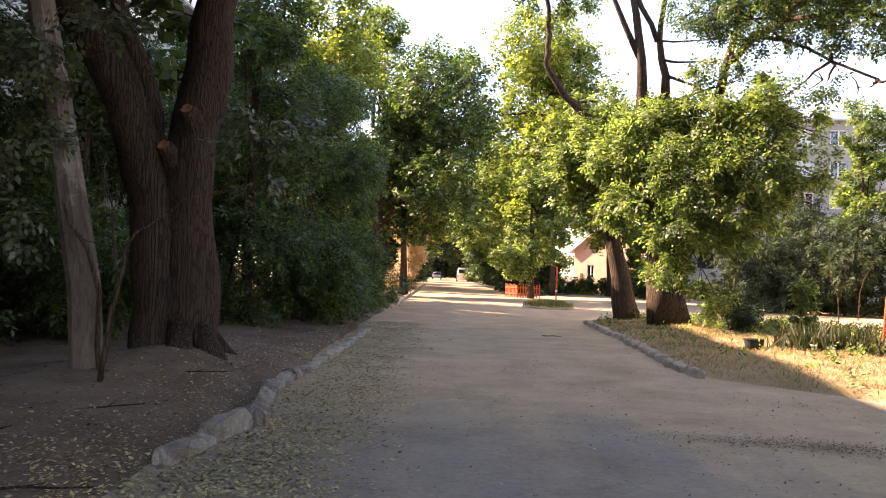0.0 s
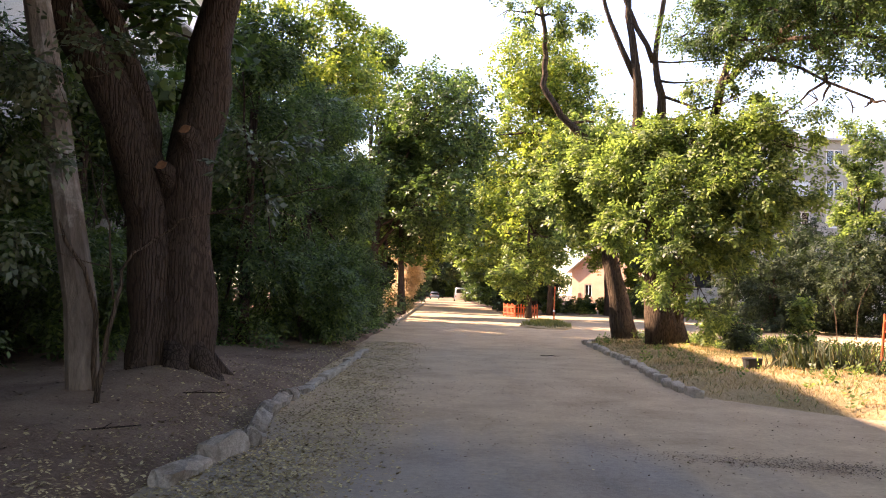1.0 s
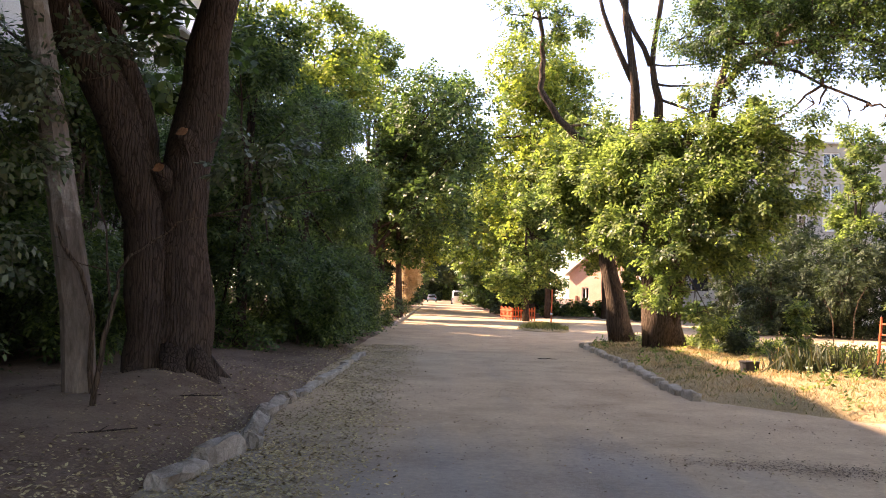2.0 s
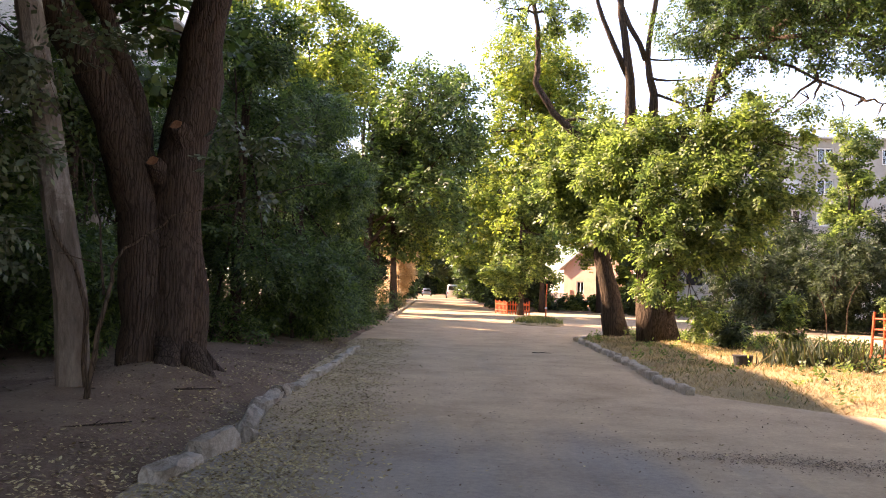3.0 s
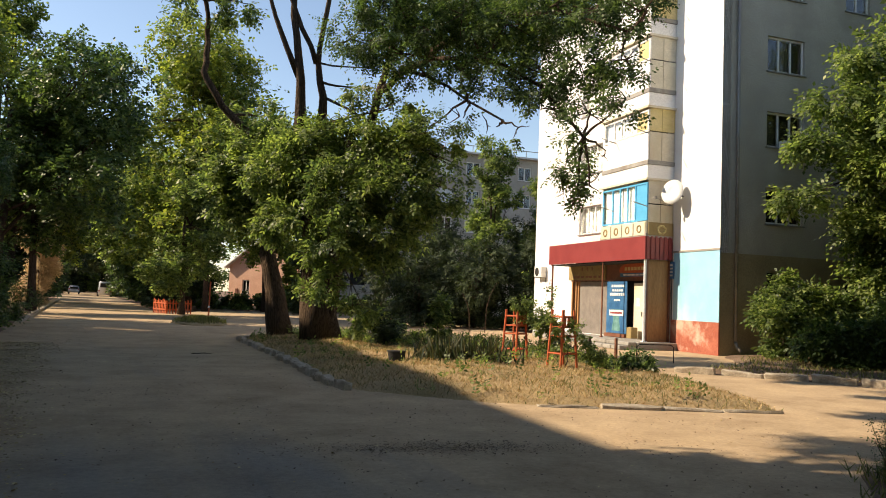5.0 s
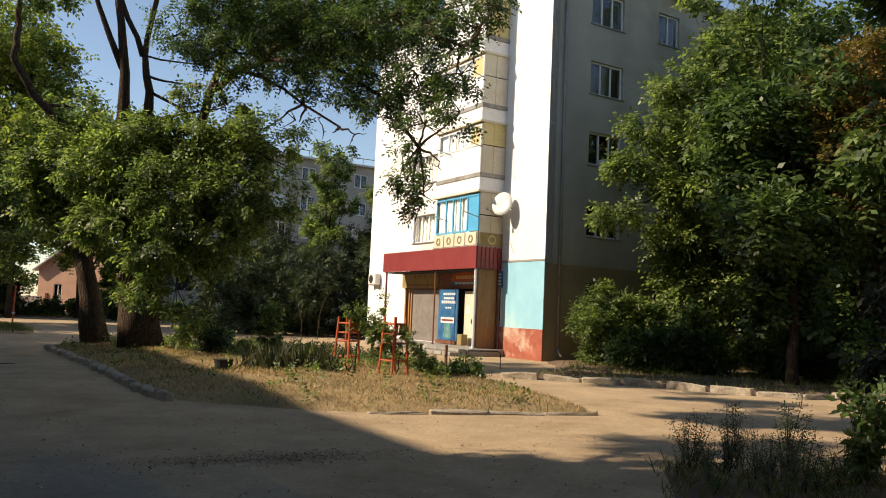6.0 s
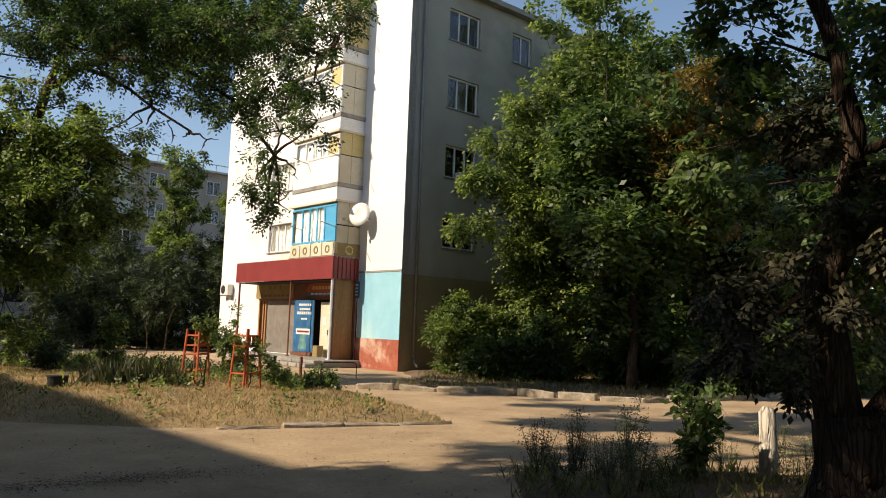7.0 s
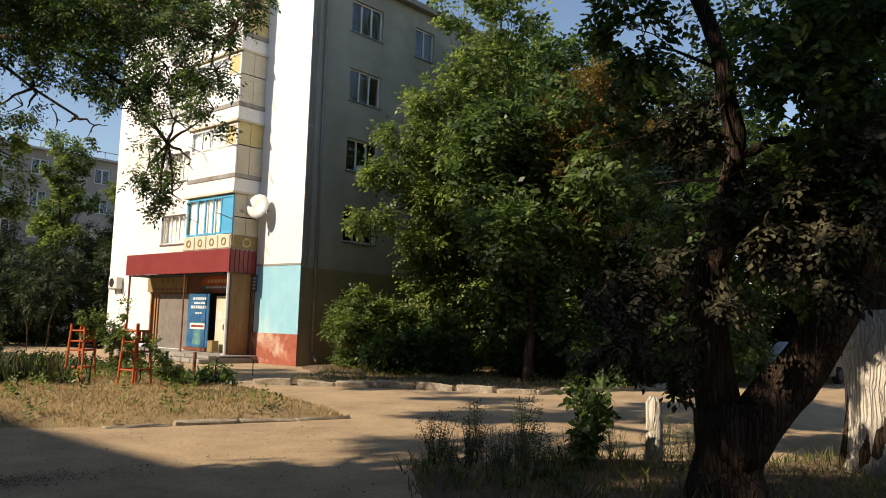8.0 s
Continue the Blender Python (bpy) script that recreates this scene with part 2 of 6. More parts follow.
def limbs_to(bm, start, clumps, radius, rs, twigs=3, sides=6):
    """Limbs from points of the stem to the heart of each clump, and twigs through it."""
    for c in clumps:
        s = np.array(start[rs.randint(len(start))])
        e = np.array(c[:3])
        if np.linalg.norm(e - s) < 0.4:
            continue
        r = radius * rs.uniform(0.6, 1.0)
        pts = wander(s, e, 6, 0.1, rs)
        tube(bm, pts, np.linspace(r, r * 0.3, 6), sides, 0.1)
        for _ in range(twigs):
            v = unit(rs.normal(0, 1, 3)) * np.array(c[3:6]) * 0.85
            tube(bm, wander(pts[rs.randint(3, 6)], e + v, 4, 0.06, rs), np.linspace(r * 0.3, 0.008, 4), 4)


def tree(name, at, label, height, width, stem_r, clumps, n, seed, leaf, bark, category="tree", group="", stem_to=0.7, lean=(0, 0), leaf_args=None):
    rs = np.random.RandomState(seed)
    t = thing(name, at, label, category, group)
    bm = bmesh.new()
    top = (lean[0], lean[1], height * stem_to)
    pts = wander((0, 0, -0.1), top, 9, 0.09, rs)
    pts[0] = (0, 0, -0.1)
    rad = np.linspace(stem_r, stem_r * 0.35, 9)
    rad[0] *= 1.35
    tube(bm, pts, rad, 12, 0.25)
    limbs_to(bm, pts[3:], clumps, stem_r * 0.4, rs)
    part("trunk", bm, bark, t, smooth=True)
    part("crown", crown_mesh(clumps, n, seed + 1, leaf, **(leaf_args or {})), None, t)
    return t


def ball_clumps(height, low, width, n, seed, inner=0.9):
    """Clumps for a rounded, uneven crown from low to height."""
    rs = np.random.RandomState(seed)
    out = []
    for i in range(n):
        f = (i + 0.5) / n
        z = low + (height - low) * f
        r = width / 2 * math.sin(math.pi * (0.16 + 0.74 * f)) ** 0.8
        a = rs.uniform(0, 2 * math.pi)
        q = r * rs.uniform(0.25, 0.7)
        s = width * rs.uniform(0.17, 0.27)
        out.append((math.cos(a) * q, math.sin(a) * q, z - s * 0.3, s, s, s * 0.75, 1))
    return out


def bumpy_pad(name, x0, x1, y0, y1, step, height_at, material, label, category="ground"):
    nx, ny = int((x1 - x0) / step) + 1, int((y1 - y0) / step) + 1
    vs = [(x0 + i * step, y0 + j * step, height_at(x0 + i * step, y0 + j * step)) for j in range(ny) for i in range(nx)]
    keep = [(j * nx + i, j * nx + i + 1, (j + 1) * nx + i + 1, (j + 1) * nx + i) for j in range(ny - 1) for i in range(nx - 1)]
    keep = [f for f in keep if max(vs[k][2] for k in f) > -0.02]
    me = bpy.data.meshes.new(name)
    me.from_pydata(vs, [], keep)
    me.materials.append(material)
    me.polygons.foreach_set("use_smooth", [True] * len(me.polygons))
    ob = new(name, me)
    bm = bmesh.new()
    bm.from_mesh(me)
    bmesh.ops.delete(bm, geom=[v for v in bm.verts if not v.link_faces], context="VERTS")
    bm.to_mesh(me)
    bm.free()
    return tagged(ob, label, category, "", "structure")


def inside_by(poly, x, y):
    """Distance to the outline of poly, positive inside."""
    best, inside = 1e9, False
    for (ax, ay), (bx, by) in zip(poly, poly[1:] + poly[:1]):
        dx, dy = bx - ax, by - ay
        t = max(0, min(1, ((x - ax) * dx + (y - ay) * dy) / (dx * dx + dy * dy)))
        best = min(best, math.hypot(x - ax - t * dx, y - ay - t * dy))
        if (ay > y) != (by > y) and x < ax + (y - ay) / dy * dx:
            inside = not inside
    return best if inside else -best


def ease(v):
    v = max(0, min(1, v))
    return v * v * (3 - 2 * v)


def relief(x, y, s=1.0):
    return noise.noise(Vector((x * s, y * s, 3.3)))


# ---- ground ----
bm = bmesh.new()
bmesh.ops.create_grid(bm, x_segments=24, y_segments=24, size=1500)
g = part("ground", bm, M_SOIL, at=pose(0, 0, -0.02))
tagged(g, "brown bare soil reaching to the horizon", "ground", "", "structure")
bm = bmesh.new()
outline = [(-2.6, -40), (60, -40), (60, 16), (21, 16), (22, 64), (9, 64), (6.6, 55), (4.9, 53), (4.6, 190), (-2.6, 190)]
bm.faces.new([bm.verts.new((x, y, 0)) for x, y in outline])
road = tagged(part("road", bm, M_ROAD), "worn asphalt road covered with sandy dust", "road", "", "structure")


def left_height(x, y):
    d = -2.25 - x + 0.12 * relief(0, y, 0.5)
    h = 0.16 * ease(d / 0.5 + 0.35) + 0.12 * ease(d / 2.5) - 0.05 + 0.06 * ease((8.0 - y) / 3) * ease(d / 0.9)
    h += 0.3 * math.exp(-((x + 3.6) / 0.95) ** 2 - ((y - 10.6) / 2.6) ** 2)
    return h + 0.05 * relief(x, y, 0.9) * ease(d) + 0.02 * relief(x, y, 4) * ease(d)


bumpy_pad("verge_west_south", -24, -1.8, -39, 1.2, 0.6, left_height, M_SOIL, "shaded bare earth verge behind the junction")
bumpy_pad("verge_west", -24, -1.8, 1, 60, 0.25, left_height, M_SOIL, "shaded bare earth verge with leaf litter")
ISLAND = [(4.35, 12.7), (4.2, 14.2), (4.45, 16.7), (4.6, 19.5), (4.8, 24.0), (4.9, 26.4), (7, 28.5), (9.5, 28.5), (13.4, 24.0), (13.9, 21.0), (12.8, 17.5), (11.6, 12.0), (10.4, 9.05), (9.2, 9.5), (6.9, 10.35), (5.9, 10.95)]


def island_height(x, y):
    d = inside_by(ISLAND, x, y)
    return 0.16 * ease(d / 0.5) + 0.1 * ease(d / 2.5) - 0.03 + (0.1 * relief(x, y, 0.9) + 0.035 * relief(x, y, 3.2)) * ease(d)


bumpy_pad("grass_island", 3.5, 14.4, 8.5, 29, 0.2, island_height, M_DRY, "dry yellow grass island between road and lane")
YARD = [(13.8, 15.4), (15.7, 13.1), (17.4, 9.6), (22, 8.6), (60, 7), (60, 30), (20, 20.4), (17.5, 17.0)]


def yard_height(x, y):
    d = inside_by(YARD, x, y)
    return 0.12 * ease(d / 0.3) - 0.03 + 0.04 * relief(x, y, 0.8) * ease(d)


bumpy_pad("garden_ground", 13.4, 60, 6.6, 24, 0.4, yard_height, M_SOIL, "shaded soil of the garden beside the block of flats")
NEAR = [(5.8, 4.4), (7.4, 5.9), (9.6, 4.4), (11.0, 2.6), (14, 1.2), (14, -6), (5, -6), (4.6, 1.0)]


def near_height(x, y):
    d = inside_by(NEAR, x, y)
    return 0.1 * ease(d / 0.6) - 0.03 + 0.05 * relief(x, y, 0.9) * ease(d)


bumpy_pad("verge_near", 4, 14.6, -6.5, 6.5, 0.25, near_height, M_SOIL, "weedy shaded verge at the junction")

# ---- block of flats with the shop ----
FA = Matrix.Translation((20.3, 20.89, 0)) @ Matrix.Rotation(radians(-5.45), 4, "Z")  # x: along the shaded side, y: along the sunny front
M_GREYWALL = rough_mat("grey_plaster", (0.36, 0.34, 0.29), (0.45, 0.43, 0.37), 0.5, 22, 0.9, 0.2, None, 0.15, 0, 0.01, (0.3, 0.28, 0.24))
M_TEAL = rough_mat("sky_blue_paint", (0.27, 0.53, 0.66), (0.33, 0.6, 0.72), 1.2, 30, 0.8, 0.15, None, 0.2, 0, 0.01, (0.42, 0.6, 0.62))
M_BRICKRED = rough_mat("peeling_brick_red_paint", (0.3, 0.085, 0.055), (0.4, 0.14, 0.09), 2, 26, 0.85, 0.4, None, 0.2, 0, 0.02, (0.52, 0.36, 0.28))
M_OCHRE = rough_mat("ochre_plaster", (0.27, 0.21, 0.12), (0.34, 0.27, 0.16), 1, 26, 0.9, 0.3)
M_AWN = rough_mat("dark_red_sheet_metal", (0.21, 0.03, 0.03), (0.25, 0.042, 0.04), 1.5, 40, 0.45, 0.06, None, 0.4)
M_CREAM = rough_mat("cream_panel", (0.6, 0.55, 0.42), (0.68, 0.63, 0.5), 1.5, 30, 0.7, 0.1, None, 0.3, 0, 0.01, (0.55, 0.48, 0.34))
M_YELLOW = rough_mat("faded_yellow_panel", (0.58, 0.47, 0.2), (0.66, 0.55, 0.28), 1.5, 30, 0.75, 0.1)
M_BLUEF = rough_mat("bright_blue_window_paint", (0.07, 0.36, 0.62), (0.1, 0.42, 0.68), 3, 40, 0.5, 0.05, None, 0.4)
M_FRAME = rough_mat("white_window_frame", (0.66, 0.65, 0.62), (0.74, 0.73, 0.7), 3, 40, 0.5, 0.05, None, 0.4)
M_BROWN = rough_mat("brown_painted_steel", (0.16, 0.06, 0.035), (0.22, 0.09, 0.05), 3, 40, 0.5, 0.1, None, 0.35)
M_TAN = rough_mat("tan_sign_board", (0.26, 0.19, 0.08), (0.32, 0.24, 0.11), 2, 30, 0.6, 0.1)
M_JAMB = rough_mat("orange_brown_wood", (0.3, 0.15, 0.06), (0.4, 0.21, 0.09), 3, 40, 0.6, 0.1, (1, 1, 0.2))
# near-black that paints the darkness of unlit interiors
M_DARK = rough_mat("interior_shade_black", (0.02, 0.02, 0.022), (0.035, 0.033, 0.03), 1, 10, 0.9, 0.0)
M_CURTAIN = rough_mat("pale_curtain", (0.62, 0.61, 0.58), (0.75, 0.74, 0.71), 3, 9, 0.9, 0.3, (9, 9, 0.2))
M_STEEL = rough_mat("grey_zinc_pipe", (0.22, 0.21, 0.19), (0.3, 0.29, 0.27), 3, 40, 0.5, 0.1, None, 0.4, 0.4)
M_ROOF = rough_mat("pale_sheet_roof", (0.5, 0.49, 0.47), (0.6, 0.59, 0.57), 2, 25, 0.6, 0.2)
M_PINK = rough_mat("pink_plaster", (0.62, 0.36, 0.25), (0.68, 0.42, 0.3), 0.7, 25, 0.9, 0.2)
M_BAYPANE = rough_mat("opaque_grey_bay_glass", (0.17, 0.15, 0.135), (0.25, 0.22, 0.195), 2, 30, 0.6, 0.1)
M_ORANGE = rough_mat("orange_red_paint", (0.46, 0.09, 0.03), (0.56, 0.13, 0.045), 5, 40, 0.55, 0.2, None, 0.3, 0, 0.01, (0.3, 0.09, 0.05))
M_PBLUE = rough_mat("poster_blue", (0.02, 0.09, 0.22), (0.05, 0.17, 0.34), 1.6, 12, 0.4, 0.02, None, 0.4)
M_PWHITE = rough_mat("printed_white", (0.6, 0.62, 0.63), (0.7, 0.72, 0.73), 4, 30, 0.5, 0.02)
M_PTEAL = rough_mat("printed_glass_green", (0.08, 0.2, 0.2), (0.16, 0.32, 0.31), 4, 18, 0.4, 0.02)
M_RUBBER = rough_mat("black_rubber", (0.02, 0.02, 0.02), (0.035, 0.033, 0.03), 6, 40, 0.8, 0.2)
M_DISH = rough_mat("white_dish_enamel", (0.68, 0.67, 0.63), (0.76, 0.75, 0.71), 3, 40, 0.45, 0.05, None, 0.4)
M_CONC = rough_mat("grey_concrete", (0.27, 0.255, 0.23), (0.36, 0.345, 0.31), 2, 30, 0.9, 0.4, None, 0.2, 0, 0.015, (0.2, 0.17, 0.14))

m, n, l, b = node_mat("window_glass", 0.03, 0.5)
b.inputs["Base Color"].default_value = (0.94, 0.97, 0.97, 1)
b.inputs["Transmission Weight"].default_value = 1.0
M_GLASS = m


def wall_with_holes(bm, length, height, holes, thick, axis="x", z0=0.0):
    """A wall along x (outer face y = 0) or along y (outer face x = 0), cut by holes (a0, a1, z0, z1)."""
    hs = [h for h in holes]
    A = sorted({0.0, length, *[v for h in hs for v in h[:2]]})
    Z = sorted({z0, height, *[v for h in hs for v in h[2:]]})
    idx = {}

    def vert(a, d, z):
        k = (a, d, z)
        if k not in idx:
            idx[k] = bm.verts.new((a, d, z) if axis == "x" else (d, a, z))
        return idx[k]

    def solid(i, j):
        if not (0 <= i < len(A) - 1 and 0 <= j < len(Z) - 1):
            return False
        a, z = (A[i] + A[i + 1]) / 2, (Z[j] + Z[j + 1]) / 2
        return not any(h[0] < a < h[1] and h[2] < z < h[3] for h in hs)

    for i in range(len(A) - 1):
        for j in range(len(Z) - 1):
            if not solid(i, j):
                continue
            a0, a1, c0, c1 = A[i], A[i + 1], Z[j], Z[j + 1]
            for d in (0.0, thick):
                bm.faces.new([vert(a0, d, c0), vert(a1, d, c0), vert(a1, d, c1), vert(a0, d, c1)])
            for ok, p, q in ((solid(i - 1, j), (a0, c0), (a0, c1)), (solid(i + 1, j), (a1, c0), (a1, c1)),
                             (solid(i, j - 1), (a0, c0), (a1, c0)), (solid(i, j + 1), (a0, c1), (a1, c1))):
                if not ok:
                    bm.faces.new([vert(p[0], 0.0, p[1]), vert(q[0], 0.0, q[1]), vert(q[0], thick, q[1]), vert(p[0], thick, p[1])])
    bmesh.ops.recalc_face_normals(bm, faces=bm.faces)
    return bm


def window(parent, a0, a1, z0, z1, axis="x", d=0.08, leaves=2, frame_mat=None, curtain=False, sill=True, bar=0.07):
    """A framed window set d behind the wall's face, under parent."""
    def bx(bm, s0, s1, e0, e1, c0, c1):
        return box(bm, s0, s1, e0, e1, c0, c1) if axis == "x" else box(bm, e0, e1, s0, s1, c0, c1)
    frame_mat = frame_mat or M_FRAME
    w = (a1 - a0 - bar) / leaves
    gaps = [(i * w + bar, (i + 1) * w, bar, z1 - z0 - bar) for i in range(leaves)]
    bm = wall_with_holes(bmesh.new(), a1 - a0, z1 - z0, gaps, 0.07, axis)
    bmesh.ops.translate(bm, vec=(a0, d, z0) if axis == "x" else (d, a0, z0), verts=bm.verts)
    f = part("window", bm, frame_mat, parent)
    for i in range(leaves):
        part("pane", bx(bmesh.new(), a0 + i * w + bar, a0 + (i + 1) * w, d + 0.03, d + 0.04, z0 + bar, z1 - bar), M_GLASS, f).visible_shadow = False
    if sill:
        part("sill", bx(bmesh.new(), a0 - 0.05, a1 + 0.05, -0.06, d, z0 - 0.05, z0 - 0.004), M_STEEL, f)
    if curtain:
        bm = bmesh.new()
        k = int((a1 - a0) / 0.09)
        vs = []
        for i in range(k + 1):
            a, e = a0 + (a1 - a0) * i / k, d + 0.2 + 0.03 * (i % 2)
            vs.append([bm.verts.new((a, e, z) if axis == "x" else (e, a, z)) for z in (z0, z1)])
        for p, q in zip(vs, vs[1:]):
            bm.faces.new((p[0], q[0], q[1], p[1]))
        part("curtain", bm, M_CURTAIN, f)
    return f


# ---- block of flats with the shop: x runs along the shaded side, y along the sunny front ----
bl = thing("apartment_block", FA, "five-storey cream apartment block with a sunlit white front", "building")
side_holes, front_holes = [], []
SIDE_COLS = [(1.95, 3.65), (5.6, 6.8), (9.4, 11.1), (13.2, 14.9), (17.0, 18.7), (20.6, 22.3)]
for k in range(4):
    for a0, a1 in SIDE_COLS:
        side_holes.append((a0, a1, 4.75 + 2.8 * k, 6.05 + 2.8 * k))
    front_holes.append((8.1, 10.1, 4.85 + 2.8 * k, 6.15 + 2.8 * k))
LOW_HOLES = [(2.0, 3.5, 1.75, 3.05), (5.6, 6.7, 0.3, 3.0), (9.0, 10.5, 1.75, 3.05)]
SHOP = (2.95, 10.6, 0.3, 3.35)
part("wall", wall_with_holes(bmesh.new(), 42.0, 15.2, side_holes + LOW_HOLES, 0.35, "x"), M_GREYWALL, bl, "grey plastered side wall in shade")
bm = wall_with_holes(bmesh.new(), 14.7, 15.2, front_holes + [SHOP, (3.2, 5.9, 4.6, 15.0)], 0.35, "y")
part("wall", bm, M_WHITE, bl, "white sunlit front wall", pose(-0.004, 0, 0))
# solid block coloured black in place of unlit rooms
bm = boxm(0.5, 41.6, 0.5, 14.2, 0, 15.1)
part("inner_core", bm, M_DARK, bl, "solid dark core standing in for unlit rooms")
part("wall", boxm(0.36, 42, 14.35, 14.7, 0, 15.2), M_GREYWALL, bl)
part("wall", boxm(41.65, 42, 0.36, 14.34, 0, 15.2), M_GREYWALL, bl)
part("roof", boxm(-0.35, 42.3, -0.35, 15.0, 15.2, 15.42), M_CONC, bl)
# ground-storey bands, standing a little proud of the wall
part("painted_band", boxm(-0.03, -0.005, -0.02, 2.62, 1.15, 3.68), M_TEAL, bl, "sky-blue painted ground-storey panel")
part("plinth", boxm(-0.06, -0.005, -0.05, 2.72, 0, 1.15), M_BRICKRED, bl, "peeling brick-red plinth")
part("string_course", boxm(-0.05, -0.006, -0.04, 2.74, 3.69, 3.76), M_CONC, bl)
bm = bmesh.new()
for x0, x1, c0, c1 in ((0.0, 2.0, 0, 3.6), (3.5, 5.6, 0, 3.6), (2.0, 3.5, 0, 1.75), (2.0, 3.5, 3.05, 3.6), (5.6, 6.7, 3.0, 3.6), (6.7, 9.0, 0, 3.6), (10.5, 41.9, 0, 3.6), (9.0, 10.5, 0, 1.75), (9.0, 10.5, 3.05, 3.6)):
    box(bm, x0, x1, -0.025, -0.004, c0, c1)
part("painted_band", bm, M_OCHRE, bl, "ochre ground-storey band in shade")
for k in range(4):
    for i, (a0, a1) in enumerate(SIDE_COLS):
        window(bl, a0, a1, 4.75 + 2.8 * k, 6.05 + 2.8 * k, "x", 0.1, 3 if a1 - a0 > 1.5 else 2)
    window(bl, 8.1, 10.1, 4.85 + 2.8 * k, 6.15 + 2.8 * k, "y", 0.1, 3, curtain=True)
for a0, a1, c0, c1 in (LOW_HOLES[0], LOW_HOLES[2]):
    window(bl, a0, a1, c0, c1, "x", 0.1, 2, M_GREYWALL)
dr = part("door", boxm(5.62, 6.68, 0.12, 0.18, 0.3, 2.3), M_BROWN, bl, "dark side door")
part("door_handle", boxm(5.72, 5.76, 0.06, 0.12, 1.2, 1.35), M_STEEL, dr)
# rain pipe
bm = bmesh.new()
tube(bm, [(0.62, -0.1, 0.5), (0.62, -0.1, 8), (0.58, -0.1, 15.1)], [0.06, 0.06, 0.06], 8)
tube(bm, [(0.62, -0.1, 0.5), (0.62, -0.18, 0.32), (0.62, -0.38, 0.2)], [0.06, 0.06, 0.065], 8)
part("rain_pipe", bm, M_STEEL, bl, "grey rain pipe near the corner", smooth=True)
# glazed balconies, one above the other
for k in range(4):
    z = 4.3 + 2.8 * k
    bal = part("balcony", boxm(-1.22, 0, 2.72, 6.1, z - 0.06, z + 0.1), M_CONC, bl, "glazed balcony")
    wallm = M_WHITE if k else M_CREAM
    part("parapet", boxm(-1.2, -1.14, 2.76, 6.06, z + 0.1, z + (0.55 if k == 0 else 1.15)), wallm, bal)
    for x0, x1 in ((-1.13, -0.6), (-0.58, -0.01)):
        part("panel", boxm(x0, x1, 2.75, 2.8, z + 0.1, z + 1.2), M_CREAM if k != 3 else M_YELLOW, bal)
        part("panel", boxm(x0, x1, 2.75, 2.8, z + 1.24, z + 2.2), M_YELLOW if k in (1, 3) else M_CREAM, bal)
    for x0, x1 in ((-1.13, -0.01),):
        part("panel", boxm(x0, x1, 6.0, 6.05, z + 0.1, z + 2.2), M_CREAM, bal)
    lo = z + (0.58 if k == 0 else 1.2)
    fm = M_BLUEF if k == 0 else M_FRAME
    ys = [2.78, 3.55, 4.1, 4.65, 5.2, 5.95]
    gaps = [(y0 - 2.74 + 0.04, y1 - 2.74 - 0.04, 0.07, z + 1.98 - lo) for y0, y1 in zip(ys, ys[1:])]
    bm = wall_with_holes(bmesh.new(), 3.25, z + 2.05 - lo, gaps, 0.06, "y")
    bmesh.ops.translate(bm, vec=(-1.2, 2.74, lo), verts=bm.verts)
    wf = part("window", bm, fm, bal, "bright blue painted glazing" if k == 0 else "")
    for i, (y0, y1) in enumerate(zip(ys, ys[1:])):
        if i == 0:
            part("panel", boxm(-1.175, -1.155, y0 + 0.04, y1 - 0.04, lo + 0.07, z + 1.98), M_BLUEF if k == 0 else M_YELLOW, wf)
        else:
            part("pane", boxm(-1.17, -1.16, y0 + 0.04, y1 - 0.04, lo + 0.07, z + 1.98), M_GLASS, wf).visible_shadow = False
    bm = bmesh.new()
    vs = [[bm.verts.new((-1.08 + 0.03 * (i % 2), 2.9 + i * 0.1, c)) for c in (z + 0.5, z + 2.1)] for i in range(31)]
    for p, q in zip(vs, vs[1:]):
        bm.faces.new((p[0], q[0], q[1], p[1]))
    part("curtain", bm, M_CURTAIN, bal)
    part("roof", boxm(-1.3, 0, 2.66, 6.15, z + 2.12, z + 2.2), M_CREAM, bal)
    part("upper_band", boxm(-1.19, -0.005, 2.77, 6.05, z + 2.2, z + 2.73), M_WHITE, bal)
    if k == 0:
        # moulded ornament panels under the blue glazing
        for i in range(4):
            y = 2.8 + i * 0.82
            part("ornament_panel", boxm(-1.24, -1.2, y, y + 0.76, z + 0.02, z + 0.52, bevel=0.01), M_CREAM, bal)
            bm = bmesh.new()
            tube(bm, [(-1.235, y + 0.38 + 0.13 * math.cos(a * math.pi / 8), z + 0.27 + 0.13 * math.sin(a * math.pi / 8)) for a in range(17)], [0.026 + 0.016 * (a % 2) for a in range(17)], 6)
            part("rosette", bm, M_TAN, bal)
        part("ornament_panel", boxm(-1.13, -0.02, 2.7, 2.745, z + 0.02, z + 0.52, bevel=0.01), M_TAN, bal)
        bm = bmesh.new()
        tube(bm, [(-0.55 + 0.17 * math.cos(a * math.pi / 8), 2.7, z + 0.25 + 0.15 * math.sin(a * math.pi / 8)) for a in range(17)], [0.03 + 0.02 * (a % 2) for a in range(17)], 6)
        part("rosette", bm, M_YELLOW, bal)
    # laundry brackets beside the balcony
    for y in (2.7, 5.0):
        part("laundry_bracket", tube(bmesh.new(), [(-1.2, y, z + 1.1), (-1.9, y, z + 1.25)], [0.02, 0.02], 5), M_STEEL, bal)

